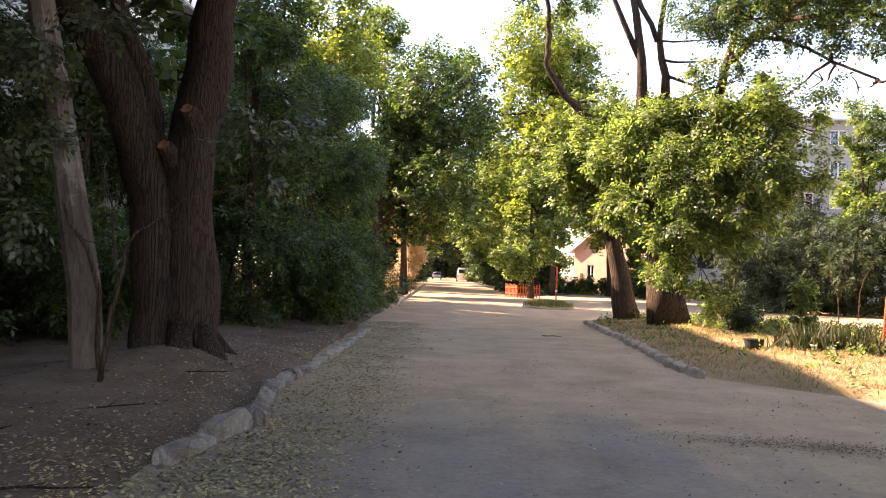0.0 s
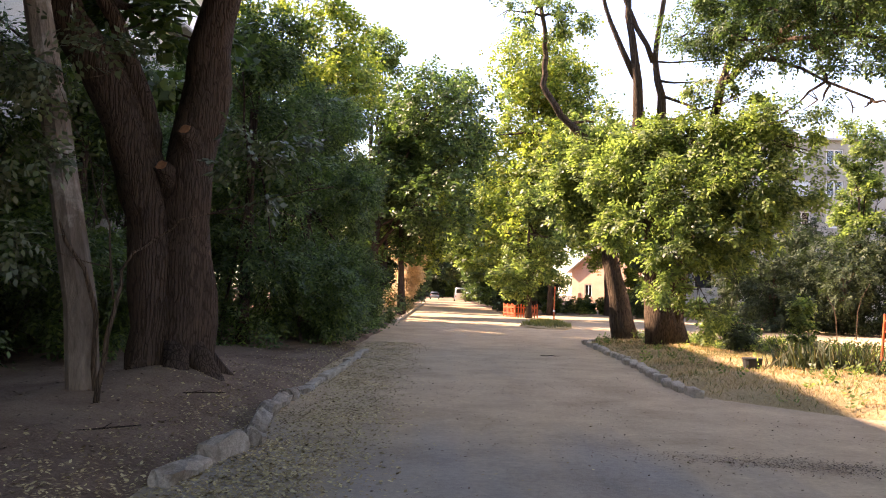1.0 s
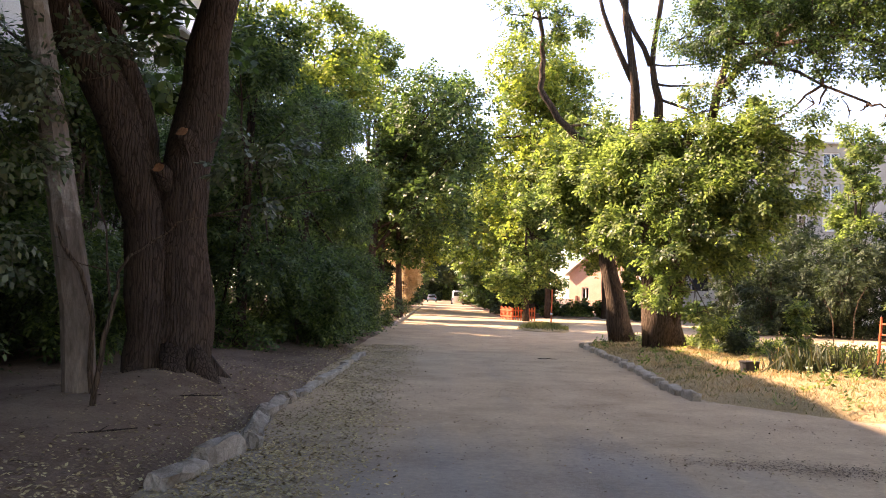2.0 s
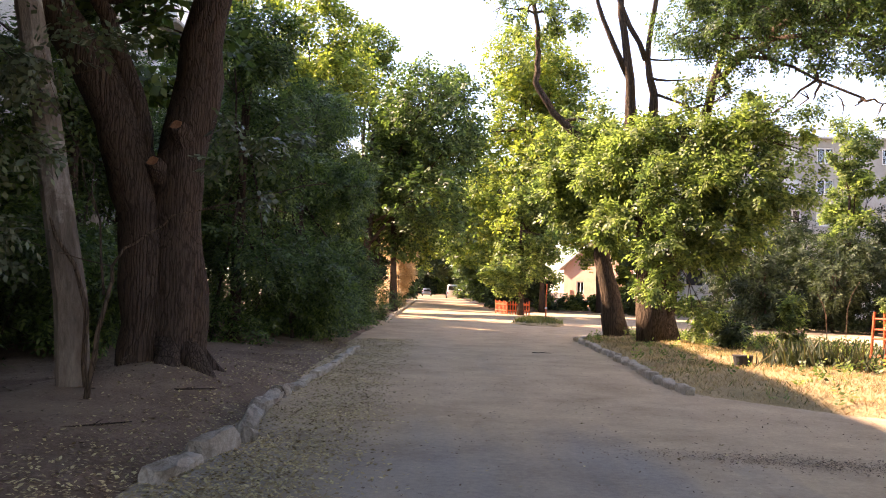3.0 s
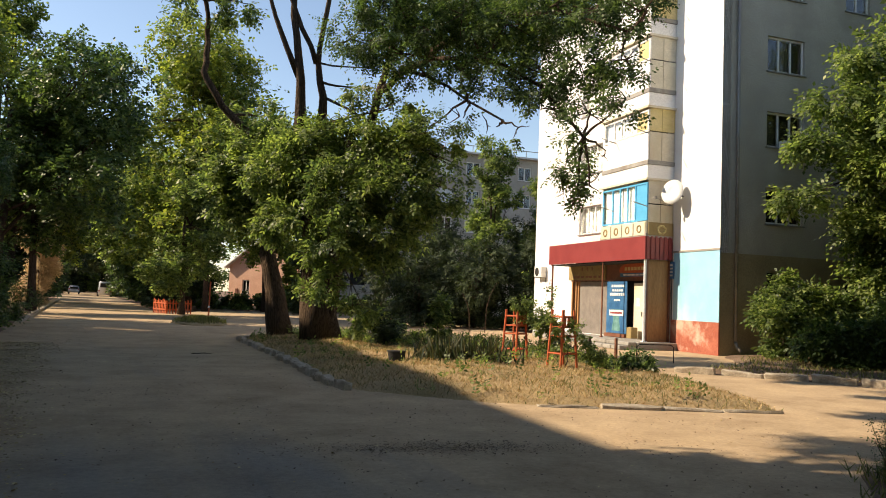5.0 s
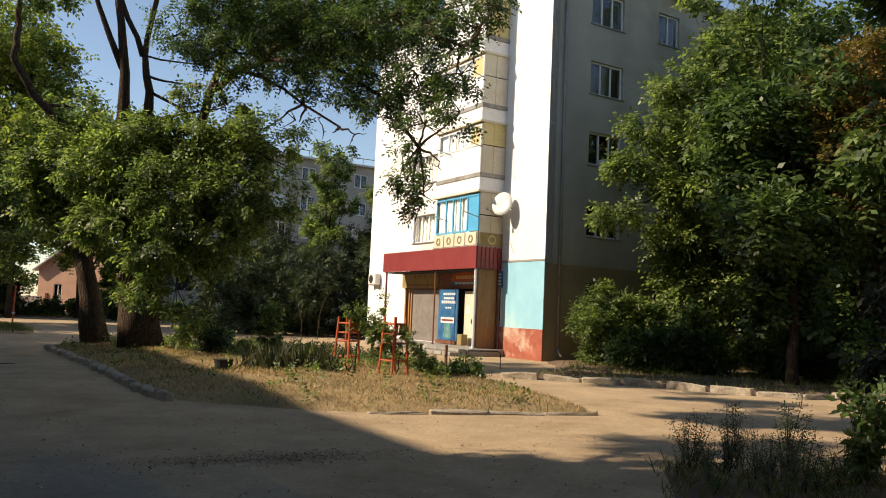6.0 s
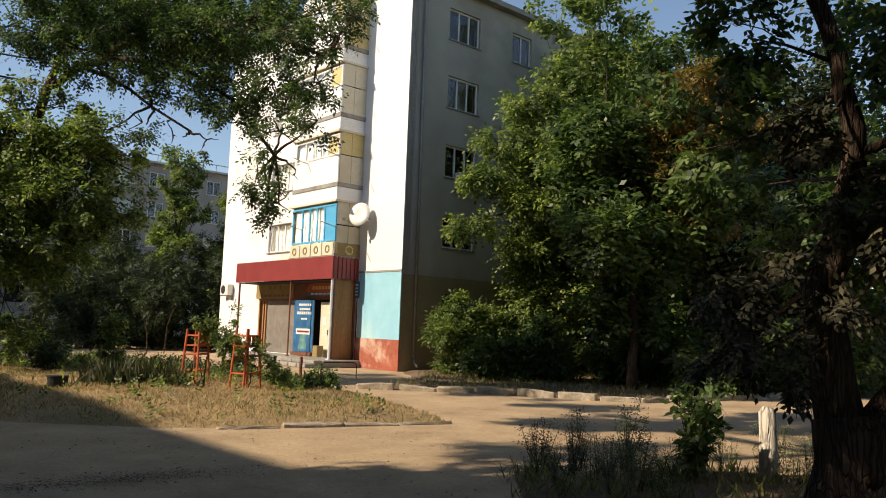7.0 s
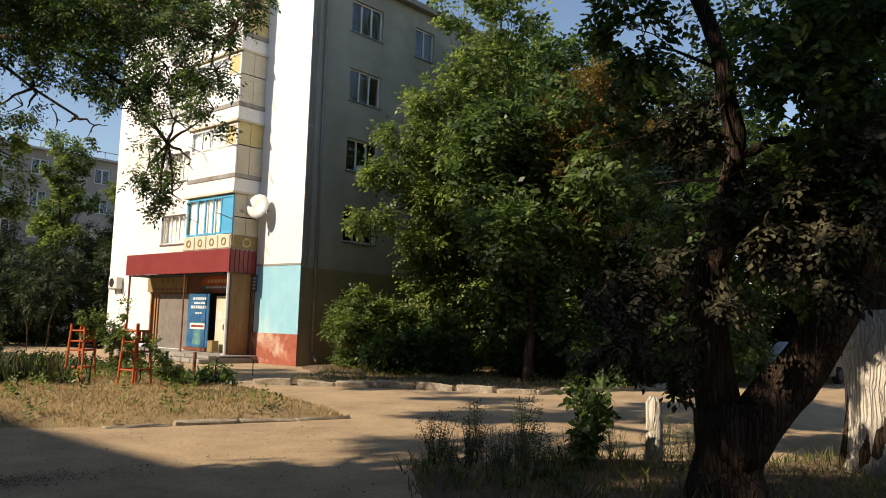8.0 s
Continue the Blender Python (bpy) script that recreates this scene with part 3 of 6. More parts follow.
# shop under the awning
# ceiling coloured black for the shade beneath the awning
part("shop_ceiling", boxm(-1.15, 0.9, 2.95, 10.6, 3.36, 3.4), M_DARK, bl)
aw = part("awning", boxm(-1.25, -1.2, 2.72, 10.65, 3.4, 4.28), M_AWN, bl, "dark red sheet-metal shop awning")
for i in range(12):
    x = -1.2 + i * 0.098
    part("awning_rib", boxm(x + 0.004, x + 0.094, 2.7 + 0.025 * (i % 2), 2.76, 3.4, 4.28), M_AWN, aw)
part("awning_top", boxm(-1.2, -0.01, 2.77, 10.6, 4.2, 4.235), M_AWN, aw)
for y, r, mat in ((2.85, 0.058, M_PWHITE), (5.93, 0.035, M_BROWN), (10.45, 0.045, M_BROWN)):
    bm = bmesh.new()
    tube(bm, [(-1.14, y, 0.28), (-1.14, y, 3.4)], [r, r], 8)
    box(bm, -1.14 - r * 1.6, -1.14 + r * 1.6, y - r * 1.6, y + r * 1.6, 0.28, 0.31)
    part("awning_post", bm, mat, aw, "white round post" if r > 0.05 else "brown steel post")
part("shop_side_panel", boxm(-1.1, 0.0, 2.86, 2.92, 0.28, 3.4), M_JAMB, bl, "orange-brown side panel of the shop entrance")
for x in (-1.07, -0.1):
    part("shop_side_post", boxm(x - 0.03, x + 0.03, 2.78, 2.855, 0.28, 3.4), M_BROWN, bl)
part("fascia", boxm(-0.05, 0.0, 2.95, 10.6, 2.66, 3.36), M_BROWN, bl, "brown shop fascia")
sg = part("sign_board", boxm(-0.12, -0.055, 7.45, 10.75, 2.72, 3.46), M_TAN, bl, "tan shop sign with illegible marks")
for i in range(7):
    part("sign_mark", boxm(-0.126, -0.121, 7.8 + i * 0.38, 7.8 + i * 0.38 + 0.2 + 0.05 * (i % 3), 2.8, 2.9), M_BROWN, sg)
for i in range(3):
    part("sign_mark", boxm(-0.126, -0.121, 8.5 + i * 0.45, 8.62 + i * 0.45, 3.15, 3.3), M_BROWN, sg)
bm = bmesh.new()
bmesh.ops.create_cone(bm, cap_ends=True, segments=28, radius1=0.5, radius2=0.5, depth=0.05, matrix=Matrix.Translation((-0.1, 5.2, 3.1)) @ Matrix.Diagonal((1, 2.2, 0.62, 1)) @ Matrix.Rotation(radians(90), 4, "Y"))
so = part("oval_sign", bm, M_ORANGE, bl, "orange-red oval shop sign")
part("sign_band", boxm(-0.135, -0.12, 4.2, 6.2, 2.82, 2.97), M_PBLUE, so, "dark blue lower band")
for i in range(6):
    part("sign_mark", boxm(-0.14, -0.126, 4.5 + i * 0.24, 4.66 + i * 0.24, 3.08, 3.22), M_YELLOW, so)
for i in range(5):
    part("sign_mark", boxm(-0.142, -0.136, 4.5 + i * 0.3, 4.74 + i * 0.3, 2.86, 2.93), M_PWHITE, so)
# flat grey panel in place of the bay's dark reflecting glass
part("shutter", boxm(0.0, 0.05, 7.25, 9.85, 0.3, 2.64), M_BAYPANE, bl, "opaque grey panel standing in for the shop bay's glass")
for y in (7.08, 7.2, 9.9, 10.12, 10.5):
    part("shop_jamb", boxm(-0.06, 0.06, y - 0.05, y + 0.05, 0.3, 2.655), M_JAMB, bl)
po = part("poster", boxm(-0.3, -0.26, 5.4, 6.95, 0.45, 2.62), M_PBLUE, bl, "tall blue advertising poster with a drinking glass")
for c, y0, y1, h in ((2.38, 5.6, 6.75, 0.1), (2.2, 5.7, 6.6, 0.09), (2.02, 5.55, 6.8, 0.12), (1.8, 5.9, 6.5, 0.07)):
    k = int((y1 - y0) / 0.17)
    for i in range(k):
        part("print_bar", boxm(-0.306, -0.301, y0 + i * 0.17, y0 + i * 0.17 + 0.13, c, c + h), M_PWHITE, po)
bm = bmesh.new()
prof = [(0.33, 0.55), (0.3, 0.75), (0.22, 1.0), (0.28, 1.3), (0.4, 1.45)]
for (w0, z0), (w1, z1) in zip(prof, prof[1:]):
    bm.faces.new([bm.verts.new((-0.304, 6.17 + s * w, z)) for s, w, z in ((-1, w0, z0), (1, w0, z0), (1, w1, z1), (-1, w1, z1))])
part("printed_glass", bm, M_PTEAL, po)
part("print_bar", boxm(-0.308, -0.303, 5.62, 6.72, 1.18, 1.42), M_PWHITE, po)
part("print_bar", boxm(-0.31, -0.309, 5.7, 6.64, 1.26, 1.34), M_AWN, po)
part("poster_foot", boxm(-0.4, -0.18, 5.4, 6.95, 0.3, 0.44), M_BROWN, po)
dr = part("door", boxm(-0.02, 0.03, 4.62, 5.3, 0.3, 2.55), M_CREAM, bl, "cream shop door standing open")
part("notice", boxm(-0.03, -0.022, 4.85, 5.12, 1.6, 1.95), M_PWHITE, dr)
part("door_handle", boxm(-0.06, -0.02, 4.68, 4.72, 1.2, 1.4), M_STEEL, dr)
part("doorway_frame", boxm(-0.03, 0.06, 3.5, 3.58, 0.3, 2.64), M_FRAME, bl)
part("shop_shelf", boxm(0.3, 0.45, 3.6, 4.6, 0.3, 2.3), M_PWHITE, bl)
part("shop_crate", boxm(-0.5, -0.2, 4.7, 5.05, 0.3, 0.75, bevel=0.01), M_TAN, bl)
part("wall_pier", boxm(-0.03, 0.3, 2.95, 3.5, 0.3, 2.64), M_YELLOW, bl)
# platform and steps
bm = bmesh.new()
box(bm, -1.75, -0.005, 2.3, 11.2, 0, 0.28, bevel=0.02)
tagged(part("platform", bm, M_CONC, None, at=FA), "grey concrete shop platform", "platform")
st = thing("steps", FA, "two grey concrete block steps at the shop", "steps")
for i in range(4):
    part("step_block", boxm(-2.5, -1.77, 2.35 + i * 0.62, 2.93 + i * 0.62, 0, 0.15, bevel=0.02), M_CONC, st)
for i in range(3):
    part("step_block", boxm(-2.12, -1.76, 2.35 + i * 0.8, 3.11 + i * 0.8, 0.152, 0.282, bevel=0.02), M_CONC, st)
# satellite dish beside the balcony
ds = thing("satellite_dish", FA @ pose(-0.5, 2.15, 5.95), "white satellite dish on the wall", "satellite dish")
bm = bmesh.new()
bmesh.ops.create_uvsphere(bm, u_segments=24, v_segments=16, radius=1.0)
bmesh.ops.delete(bm, geom=[v for v in bm.verts if v.co.z > -0.9], context="VERTS")
bmesh.ops.translate(bm, vec=(0, 0, 0.92), verts=bm.verts)
bmesh.ops.scale(bm, vec=(1.12, 1.3, 0.7), verts=bm.verts)
bmesh.ops.solidify(bm, geom=bm.faces[:], thickness=0.012)
part("dish", bm, M_DISH, ds, at=Vector((-0.85, -0.5, 0.3)).to_track_quat("Z", "Y").to_matrix().to_4x4(), smooth=True)
bm = bmesh.new()
tube(bm, [(0.55, 0, -0.15), (0.2, 0, -0.1), (0.1, 0, 0)], [0.03, 0.03, 0.03], 6)
part("wall_arm", bm, M_STEEL, ds)
bm = bmesh.new()
tube(bm, [(0.05, 0.1, -0.5), (-0.5, 0.32, -0.22)], [0.012, 0.012], 5)
box(bm, -0.58, -0.46, 0.28, 0.36, -0.28, -0.18)
part("feed_arm", bm, M_STEEL, ds)


def air_conditioner(at, label):
    t = thing("air_conditioner", at, label, "air conditioner", "air conditioners")
    part("casing", boxm(-0.4, 0.4, -0.33, -0.02, 0, 0.55, bevel=0.02), M_DISH, t)
    bm = bmesh.new()
    bmesh.ops.create_cone(bm, cap_ends=True, segments=20, radius1=0.21, radius2=0.21, depth=0.02, matrix=Matrix.Translation((-0.08, -0.34, 0.28)) @ Matrix.Rotation(radians(90), 4, "X"))
    part("fan_grille", bm, M_RUBBER, t)
    for x in (-0.3, 0.3):
        bm = boxm(x - 0.02, x + 0.02, -0.35, 0.0, -0.04, -0.002)
        box(bm, x - 0.02, x + 0.02, -0.03, 0.0, -0.25, -0.04)
        part("bracket", bm, M_STEEL, t)


air_conditioner(FA @ pose(2.85, 0, 7.22), "white air conditioner under a window in shade")
air_conditioner(FA @ pose(0, 13.7, 2.9, 0, 0, -90), "pale air conditioner on the sunlit wall")
sgn = tagged(part("wall_plaque", boxm(-0.09, -0.035, 2.55, 2.85, 2.7, 3.35, bevel=0.01), M_PBLUE, None, at=FA), "small dark blue wall plaque", "plaque")
for i in range(4):
    part("plaque_bar", boxm(-0.096, -0.091, 2.6, 2.8, 2.8 + i * 0.13, 2.86 + i * 0.13), M_PWHITE, sgn)
bm = bmesh.new()
tube(bm, [(-0.02, 2.75, 4.1), (-0.03, 2.72, 2.0), (-0.03, 2.72, 0.5)], [0.018] * 3, 5)
tagged(part("wall_cable", bm, M_RUBBER, None, at=FA), "dark cable running down the wall", "cable")

# ---- block of flats west of the grove, seen through the crowns; it shades the verge and the road ----
FW = Matrix.Translation((-13.3, 19.4, 0)) @ Matrix.Rotation(radians(-5.45), 4, "Z")
bw = thing("apartment_block", FW, "pale five-storey apartment block behind the shaded grove", "building")
wholes = [(a, a + 1.5, 1.9 + 2.8 * k, 3.3 + 2.8 * k) for k in range(5) for a in np.arange(1.2, 47, 3.3)]
wall = wall_with_holes(bmesh.new(), 49.0, 15.2, wholes, 0.35, "y")
bmesh.ops.scale(wall, vec=(-1, 1, 1), verts=wall.verts)
bmesh.ops.recalc_face_normals(wall, faces=wall.faces)
part("wall", wall, M_GREYWALL, bw, at=pose(0, -30, 0))
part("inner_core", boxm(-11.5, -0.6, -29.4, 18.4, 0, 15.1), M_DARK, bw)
part("wall", boxm(-12, -0.36, 18.65, 19, 0, 15.2), M_GREYWALL, bw)
part("wall", boxm(-12, -0.36, -30, -29.65, 0, 15.2), M_GREYWALL, bw)
part("wall", boxm(-12, -11.65, -29.64, 18.64, 0, 15.2), M_GREYWALL, bw)
part("roof", boxm(-12.3, 0.3, -30.3, 19.3, 15.2, 15.42), M_CONC, bw)
for a0, a1, c0, c1 in wholes:
    if 33 < a0 and c0 > 4:
        f = part("window", boxm(-0.2, -0.14, a0 - 30, a1 - 30, c0, c0 + 0.08), M_FRAME, bw)
        for y0 in (a0, (a0 + a1) / 2 - 0.04, a1 - 0.08):
            part("mullion", boxm(-0.2, -0.14, y0 - 30, y0 - 29.92, c0 + 0.082, c1 - 0.002), M_FRAME, f)
        part("pane", boxm(-0.18, -0.17, a0 - 29.9, a1 - 30.1, c0 + 0.09, c1 - 0.01), M_GLASS, f)
for k in range(1, 5):
    for y in (6.3, 13.0):
        bal = part("balcony", boxm(0.004, 1.1, y, y + 3.0, 1.05 + 2.8 * k, 1.2 + 2.8 * k), M_CONC, bw, "white-fronted balcony")
        part("parapet", boxm(1.04, 1.1, y, y + 3.0, 1.21 + 2.8 * k, 2.15 + 2.8 * k), M_WHITE, bal)
        for e in (y, y + 2.95):
            part("parapet", boxm(0.004, 1.03, e, e + 0.05, 1.21 + 2.8 * k, 2.15 + 2.8 * k), M_WHITE, bal)

# ---- grey apartment house behind the bushes ----
FB = Matrix.Translation((20, 70.5, 0)) @ Matrix.Rotation(radians(-5.45), 4, "Z")
b2 = thing("apartment_house", FB, "grey five-storey apartment house in shade behind bushes", "building")
holes = []
for c in range(15):
    for k in range(5):
        a = 0.75 + 2.8 * c
        holes.append((a - 0.75, a + 0.75, 2.6 + 2.8 * k, 4.05 + 2.8 * k) if a > 1 else (0.2, 1.6, 2.6 + 2.8 * k, 4.05 + 2.8 * k))
part("wall", wall_with_holes(bmesh.new(), 45.0, 16.0, holes, 0.35, "x"), M_GREYWALL, b2)
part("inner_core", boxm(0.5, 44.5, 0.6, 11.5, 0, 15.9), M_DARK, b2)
part("wall", boxm(0, 0.35, 0.36, 12, 0, 16), M_GREYWALL, b2)
part("wall", boxm(44.65, 45, 0.36, 12, 0, 16), M_GREYWALL, b2)
part("roof", boxm(-0.4, 45.4, -0.5, 12.4, 16.0, 16.18), M_ROOF, b2)
for a0, a1, c0, c1 in holes:
    if c0 > 4:
        window(b2, a0, a1, c0, c1, "x", 0.1, 2, curtain=(round(a0 * 7 + c0 * 3) % 3 == 0), bar=0.11)
for k in range(16):
    part("railing_post", boxm(k * 2.9, k * 2.9 + 0.05, -0.3, -0.25, 16.18, 16.8), M_STEEL, b2)
part("railing", boxm(0, 44, -0.31, -0.24, 16.8, 16.86), M_STEEL, b2)
rf = part("chimney", boxm(12, 13, 4, 5, 16.18, 17.4), M_BRICKRED, b2)
for a in (20.0, 27.0):
    bm = bmesh.new()
    tube(bm, [(a, 2, 16.1), (a, 2, 18.6)], [0.03, 0.02], 5)
    for k in range(4):
        tube(bm, [(a - 0.5 + k * 0.06, 2, 17.5 + k * 0.3), (a + 0.5 - k * 0.06, 2, 17.5 + k * 0.3)], [0.015, 0.015], 4)
    part("aerial", bm, M_STEEL, b2)

# ---- pink house ----
hs = thing("house", pose(16.2, 96.7, 0, 0, 0, -45), "small pink plastered house with a pale roof", "house")
bm = wall_with_holes(bmesh.new(), 9.4, 4.6, [(1.9, 2.9, 1.35, 2.95), (5.6, 6.6, 1.35, 2.95)], 0.3, "x")
part("wall", bm, M_PINK, hs)
bm = bmesh.new()
tri = [[bm.verts.new((x, y, z)) for x, z in ((0, 4.6), (9.4, 4.6), (4.7, 8.0))] for y in (0.0, 0.3)]
bm.faces.new(tri[0])
bm.faces.new(tri[1])
for i in range(3):
    bm.faces.new((tri[0][i], tri[0][(i + 1) % 3], tri[1][(i + 1) % 3], tri[1][i]))
part("gable", bm, M_PINK, hs)
part("wall", boxm(0, 0.3, 0.31, 10, 0, 4.6), M_PINK, hs)
part("wall", boxm(9.1, 9.4, 0.31, 10, 0, 4.6), M_PINK, hs)
part("inner_core", boxm(0.5, 8.9, 0.6, 9.6, 0, 4.5), M_DARK, hs)
for s in (-1, 1):
    bm = boxm(0, 6.4, -0.5, 10.3, 0, 0.12)
    part("roof", bm, M_ROOF, hs, at=Matrix.Translation((4.7, 0, 8.06)) @ Matrix.Rotation(0 if s > 0 else math.pi, 4, "Z") @ Matrix.Translation((0, 0 if s > 0 else -9.8, 0)) @ Matrix.Rotation(radians(35.9), 4, "Y"))
for a in (1.9, 5.6):
    window(hs, a, a + 1.0, 1.35, 2.95, "x", 0.08, 2, bar=0.1)
part("pipe", boxm(1.0, 1.3, -0.1, 0, 1.2, 1.9), M_BROWN, hs)

# ---- trees ----


def stem_tree(name, at, label, stems, radii, clumps, n, seed, leaf, bark, limb_r=0.09, twigs=3, reach=0, **args):
    """A tree whose stems follow given lines; limbs run to the clumps of its crown."""
    rs = np.random.RandomState(seed)
    t = thing(name, at, label, "tree", "street trees")
    bm = bmesh.new()
    ends = []
    for s, (r0, r1) in zip(stems, radii):
        # finer, slightly crooked line through the given points
        pts = []
        for a, c in zip(s, s[1:]):
            for f in (0, 0.5):
                pts.append(tuple(np.array(a) * (1 - f) + np.array(c) * f + rs.normal(0, 0.025, 3)))
        pts.append(s[-1])
        rad = np.linspace(r0, r1, len(pts))
        if r0 / max(r1, 0.01) > 2.5 and len(pts) > 8:
            rad = r1 + (r0 - r1) * np.linspace(1, 0, len(pts)) ** 2.2
        if r0 > 0.25:
            rad[:3] *= np.array([1.4, 1.22, 1.08])
        tube(bm, pts, rad, 14 if r0 > 0.2 else 7, 0.3)
        if not reach or len(ends) < reach:
            ends += pts[len(pts) // 3:]
    ends = np.array(ends)
    for c in clumps:
        e = np.array(c[:3])
        low = ends[ends[:, 2] < e[2] + 0.6]
        low = low if len(low) > 3 else ends
        near = low[np.argsort(np.linalg.norm(low - e, axis=1))[:4]]
        limbs_to(bm, [tuple(v) for v in near], [c], limb_r, rs, twigs, 5)
    part("trunk", bm, bark, t, smooth=True)
    part("crown", crown_mesh(clumps, n, seed + 1, leaf, **args), None, t)
    return t


TWIN = [[(-0.2, -0.1, -0.4), (-0.2, -0.1, 0.0), (-0.2, -0.1, 0.8), (-0.3, -0.1, 1.7), (-0.4, -0.1, 2.3), (-0.5, -0.2, 2.9), (-0.75, -0.3, 3.6), (-1.1, -0.4, 4.3), (-1.45, -0.5, 4.9), (-1.85, -0.7, 5.7), (-2.1, -0.8, 6.6)],
        [(0.2, 0.0, -0.4), (0.1, 0.0, 0.0), (0.1, 0.0, 0.8), (0.1, 0.0, 1.7), (0.1, 0.0, 2.3), (0.1, 0.0, 3.0), (0.2, 0.1, 3.8), (0.3, 0.1, 4.7), (0.4, 0.1, 5.6), (0.5, 0.1, 6.6), (0.5, 0.1, 7.8)],
        [(-0.4, -0.1, 3.0), (-0.5, -0.2, 3.8), (-0.8, -0.3, 4.6), (-1.1, -0.4, 5.3), (-1.3, -0.5, 6.0)]]
# the last two clumps are out of view, added to shade the forked tree
TWIN_CLUMPS = [(-1.5, -2.5, 7.2, 2.0, 1.8, 1.2, 1), (0.6, -3.0, 6.6, 1.8, 1.8, 1.1, 1), (-3.5, -2, 7.4, 2.2, 2.2, 1.4, 1), (-2.2, -5.5, 6.8, 2.4, 2.2, 1.3, 1), (0.5, -6.0, 6.6, 2.0, 2.0, 1.0, 1), (-5.0, -5, 6.5, 2.4, 2.4, 1.5, 1), (0.2, -0.5, 8.4, 1.8, 1.6, 1.2, 1), (2.6, -6.5, 7.6, 1.8, 1.6, 0.9, 0.8), (-0.7, 0.9, 5.2, 1.2, 1.1, 0.8, 0.8), (5.4, -6.8, 8.8, 1.4, 1.0, 0.8, 1), (4.5, -6.3, 9.4, 1.2, 1.0, 0.8, 1)]
stem_tree("street_tree", pose(-3.66, 11.0, 0.22), "massive dark twin-stemmed old tree on the earth verge", TWIN, [(0.4, 0.22), (0.44, 0.2), (0.16, 0.08)], TWIN_CLUMPS, 11000, 11, M_LEAF_D, M_BARK, 0.13, 4)
# extra canopy, mostly out of view, added to cast shade on the road
part("crown", crown_mesh([(-1.8, -0.4, 6.8, 2.0, 1.6, 1.2, 1), (-3.8, 1.0, 8.2, 2.2, 1.8, 1.2, 1), (-0.3, -1.5, 6.6, 1.7, 1.5, 0.9, 1), (-4.8, -0.5, 9.2, 2.2, 2.0, 1.2, 1), (-2.3, -2.0, 9.2, 2.2, 2.0, 1.2, 1), (0.7, -3.0, 8.3, 2.0, 1.8, 1.0, 1), (1.7, -4.5, 8.3, 2.0, 1.8, 0.9, 1), (-6.5, -2, 9.5, 2.4, 2.2, 1.3, 1)], 2200, 640, M_LEAF_D, size=0.2, length=0.5, shell=0.1), None, bpy.data.objects["street_tree"], "high dense canopy over the verge, added for its shade")
# unseen top added to the old tree, with limbs, high over the road to dapple the lane
SHADE_TOP = [(2.1, 4.2, 11.8, 1.2, 1.2, 0.72, 0.9), (3.9, 6.2, 11.8, 1.1, 1.1, 0.66, 0.8), (4.6, 8.6, 11.8, 0.8, 0.8, 0.48, 0.5), (3.9, 2.6, 11.8, 1.3, 1.3, 0.78, 1), (5.9, 2.2, 12.2, 1.3, 1.3, 0.78, 1), (7.6, 0.2, 11.8, 1.4, 1.4, 0.84, 1), (5.9, 0.0, 12.0, 1.3, 1.3, 0.78, 1), (9.9, -0.6, 11.8, 1.4, 1.4, 0.84, 1), (8.9, 1.8, 12.4, 1.3, 1.3, 0.78, 1), (-2.1, 3.1, 12.0, 1.0, 1.0, 0.6, 0.8), (-0.2, 1.9, 11.8, 0.9, 0.9, 0.54, 0.7), (-4.5, -1.3, 12.8, 1.0, 1.0, 0.6, 1), (2.1, -4.6, 12.8, 1.0, 1.0, 0.6, 1)]
part("crown", crown_mesh(SHADE_TOP, 4200, 642, M_LEAF_D, size=0.2, length=0.5, shell=0.1), None, bpy.data.objects["street_tree"], "high crown above the road, added out of view to dapple the lane")
bm = bmesh.new()
rs = np.random.RandomState(643)
tube(bm, wander((0.5, 0.1, 7.4), (2.0, 0.0, 11.4), 7, 0.08, rs), np.linspace(0.2, 0.1, 7), 8)
for c in SHADE_TOP:
    tube(bm, wander((2.0, 0.0, 11.2) if c[0] > 1 else (0.5, 0.1, 7.7), c[:3], 7, 0.12, rs), np.linspace(0.09, 0.02, 7), 6)
part("limb", bm, M_BARK, bpy.data.objects["street_tree"], smooth=True)
# roots and flare of the old tree
bm = bmesh.new()
for a, r in ((-0.4, 0.13), (0.5, 0.1), (-1.2, 0.12), (-2.2, 0.1)):
    c, s = math.cos(a), math.sin(a)
    tube(bm, [(c * 0.3, s * 0.3, 0.55), (c * 0.62, s * 0.62, 0.12), (c * 0.85, s * 0.95, -0.08), (c * 1.25, s * 1.5, -0.24)], [r * 1.3, r * 1.4, r, 0.04], 8, 0.3)
part("root", bm, M_BARK, bpy.data.objects["street_tree"], smooth=True)
M_SAWN = rough_mat("sawn_wood", (0.2, 0.085, 0.04), (0.34, 0.17, 0.085), 9, 60, 0.9, 0.5, (1, 1, 0.2))
for x, z in ((0.17, 3.4), (-0.12, 2.9)):
    bm = bmesh.new()
    tube(bm, [(x, -0.2, z - 0.12), (x - 0.01, -0.36, z), (x - 0.03, -0.46, z + 0.06)], [0.16, 0.125, 0.1], 12, 0.4)
    stub = part("cut_limb_stub", bm, M_BARK, bpy.data.objects["street_tree"], "sawn-off limb stub")
    part("cut_face", tube(bmesh.new(), [(x - 0.03, -0.458, z + 0.05), (x - 0.032, -0.468, z + 0.055)], [0.085, 0.075], 11, 0.3), M_SAWN, stub, "reddish sawn wood")

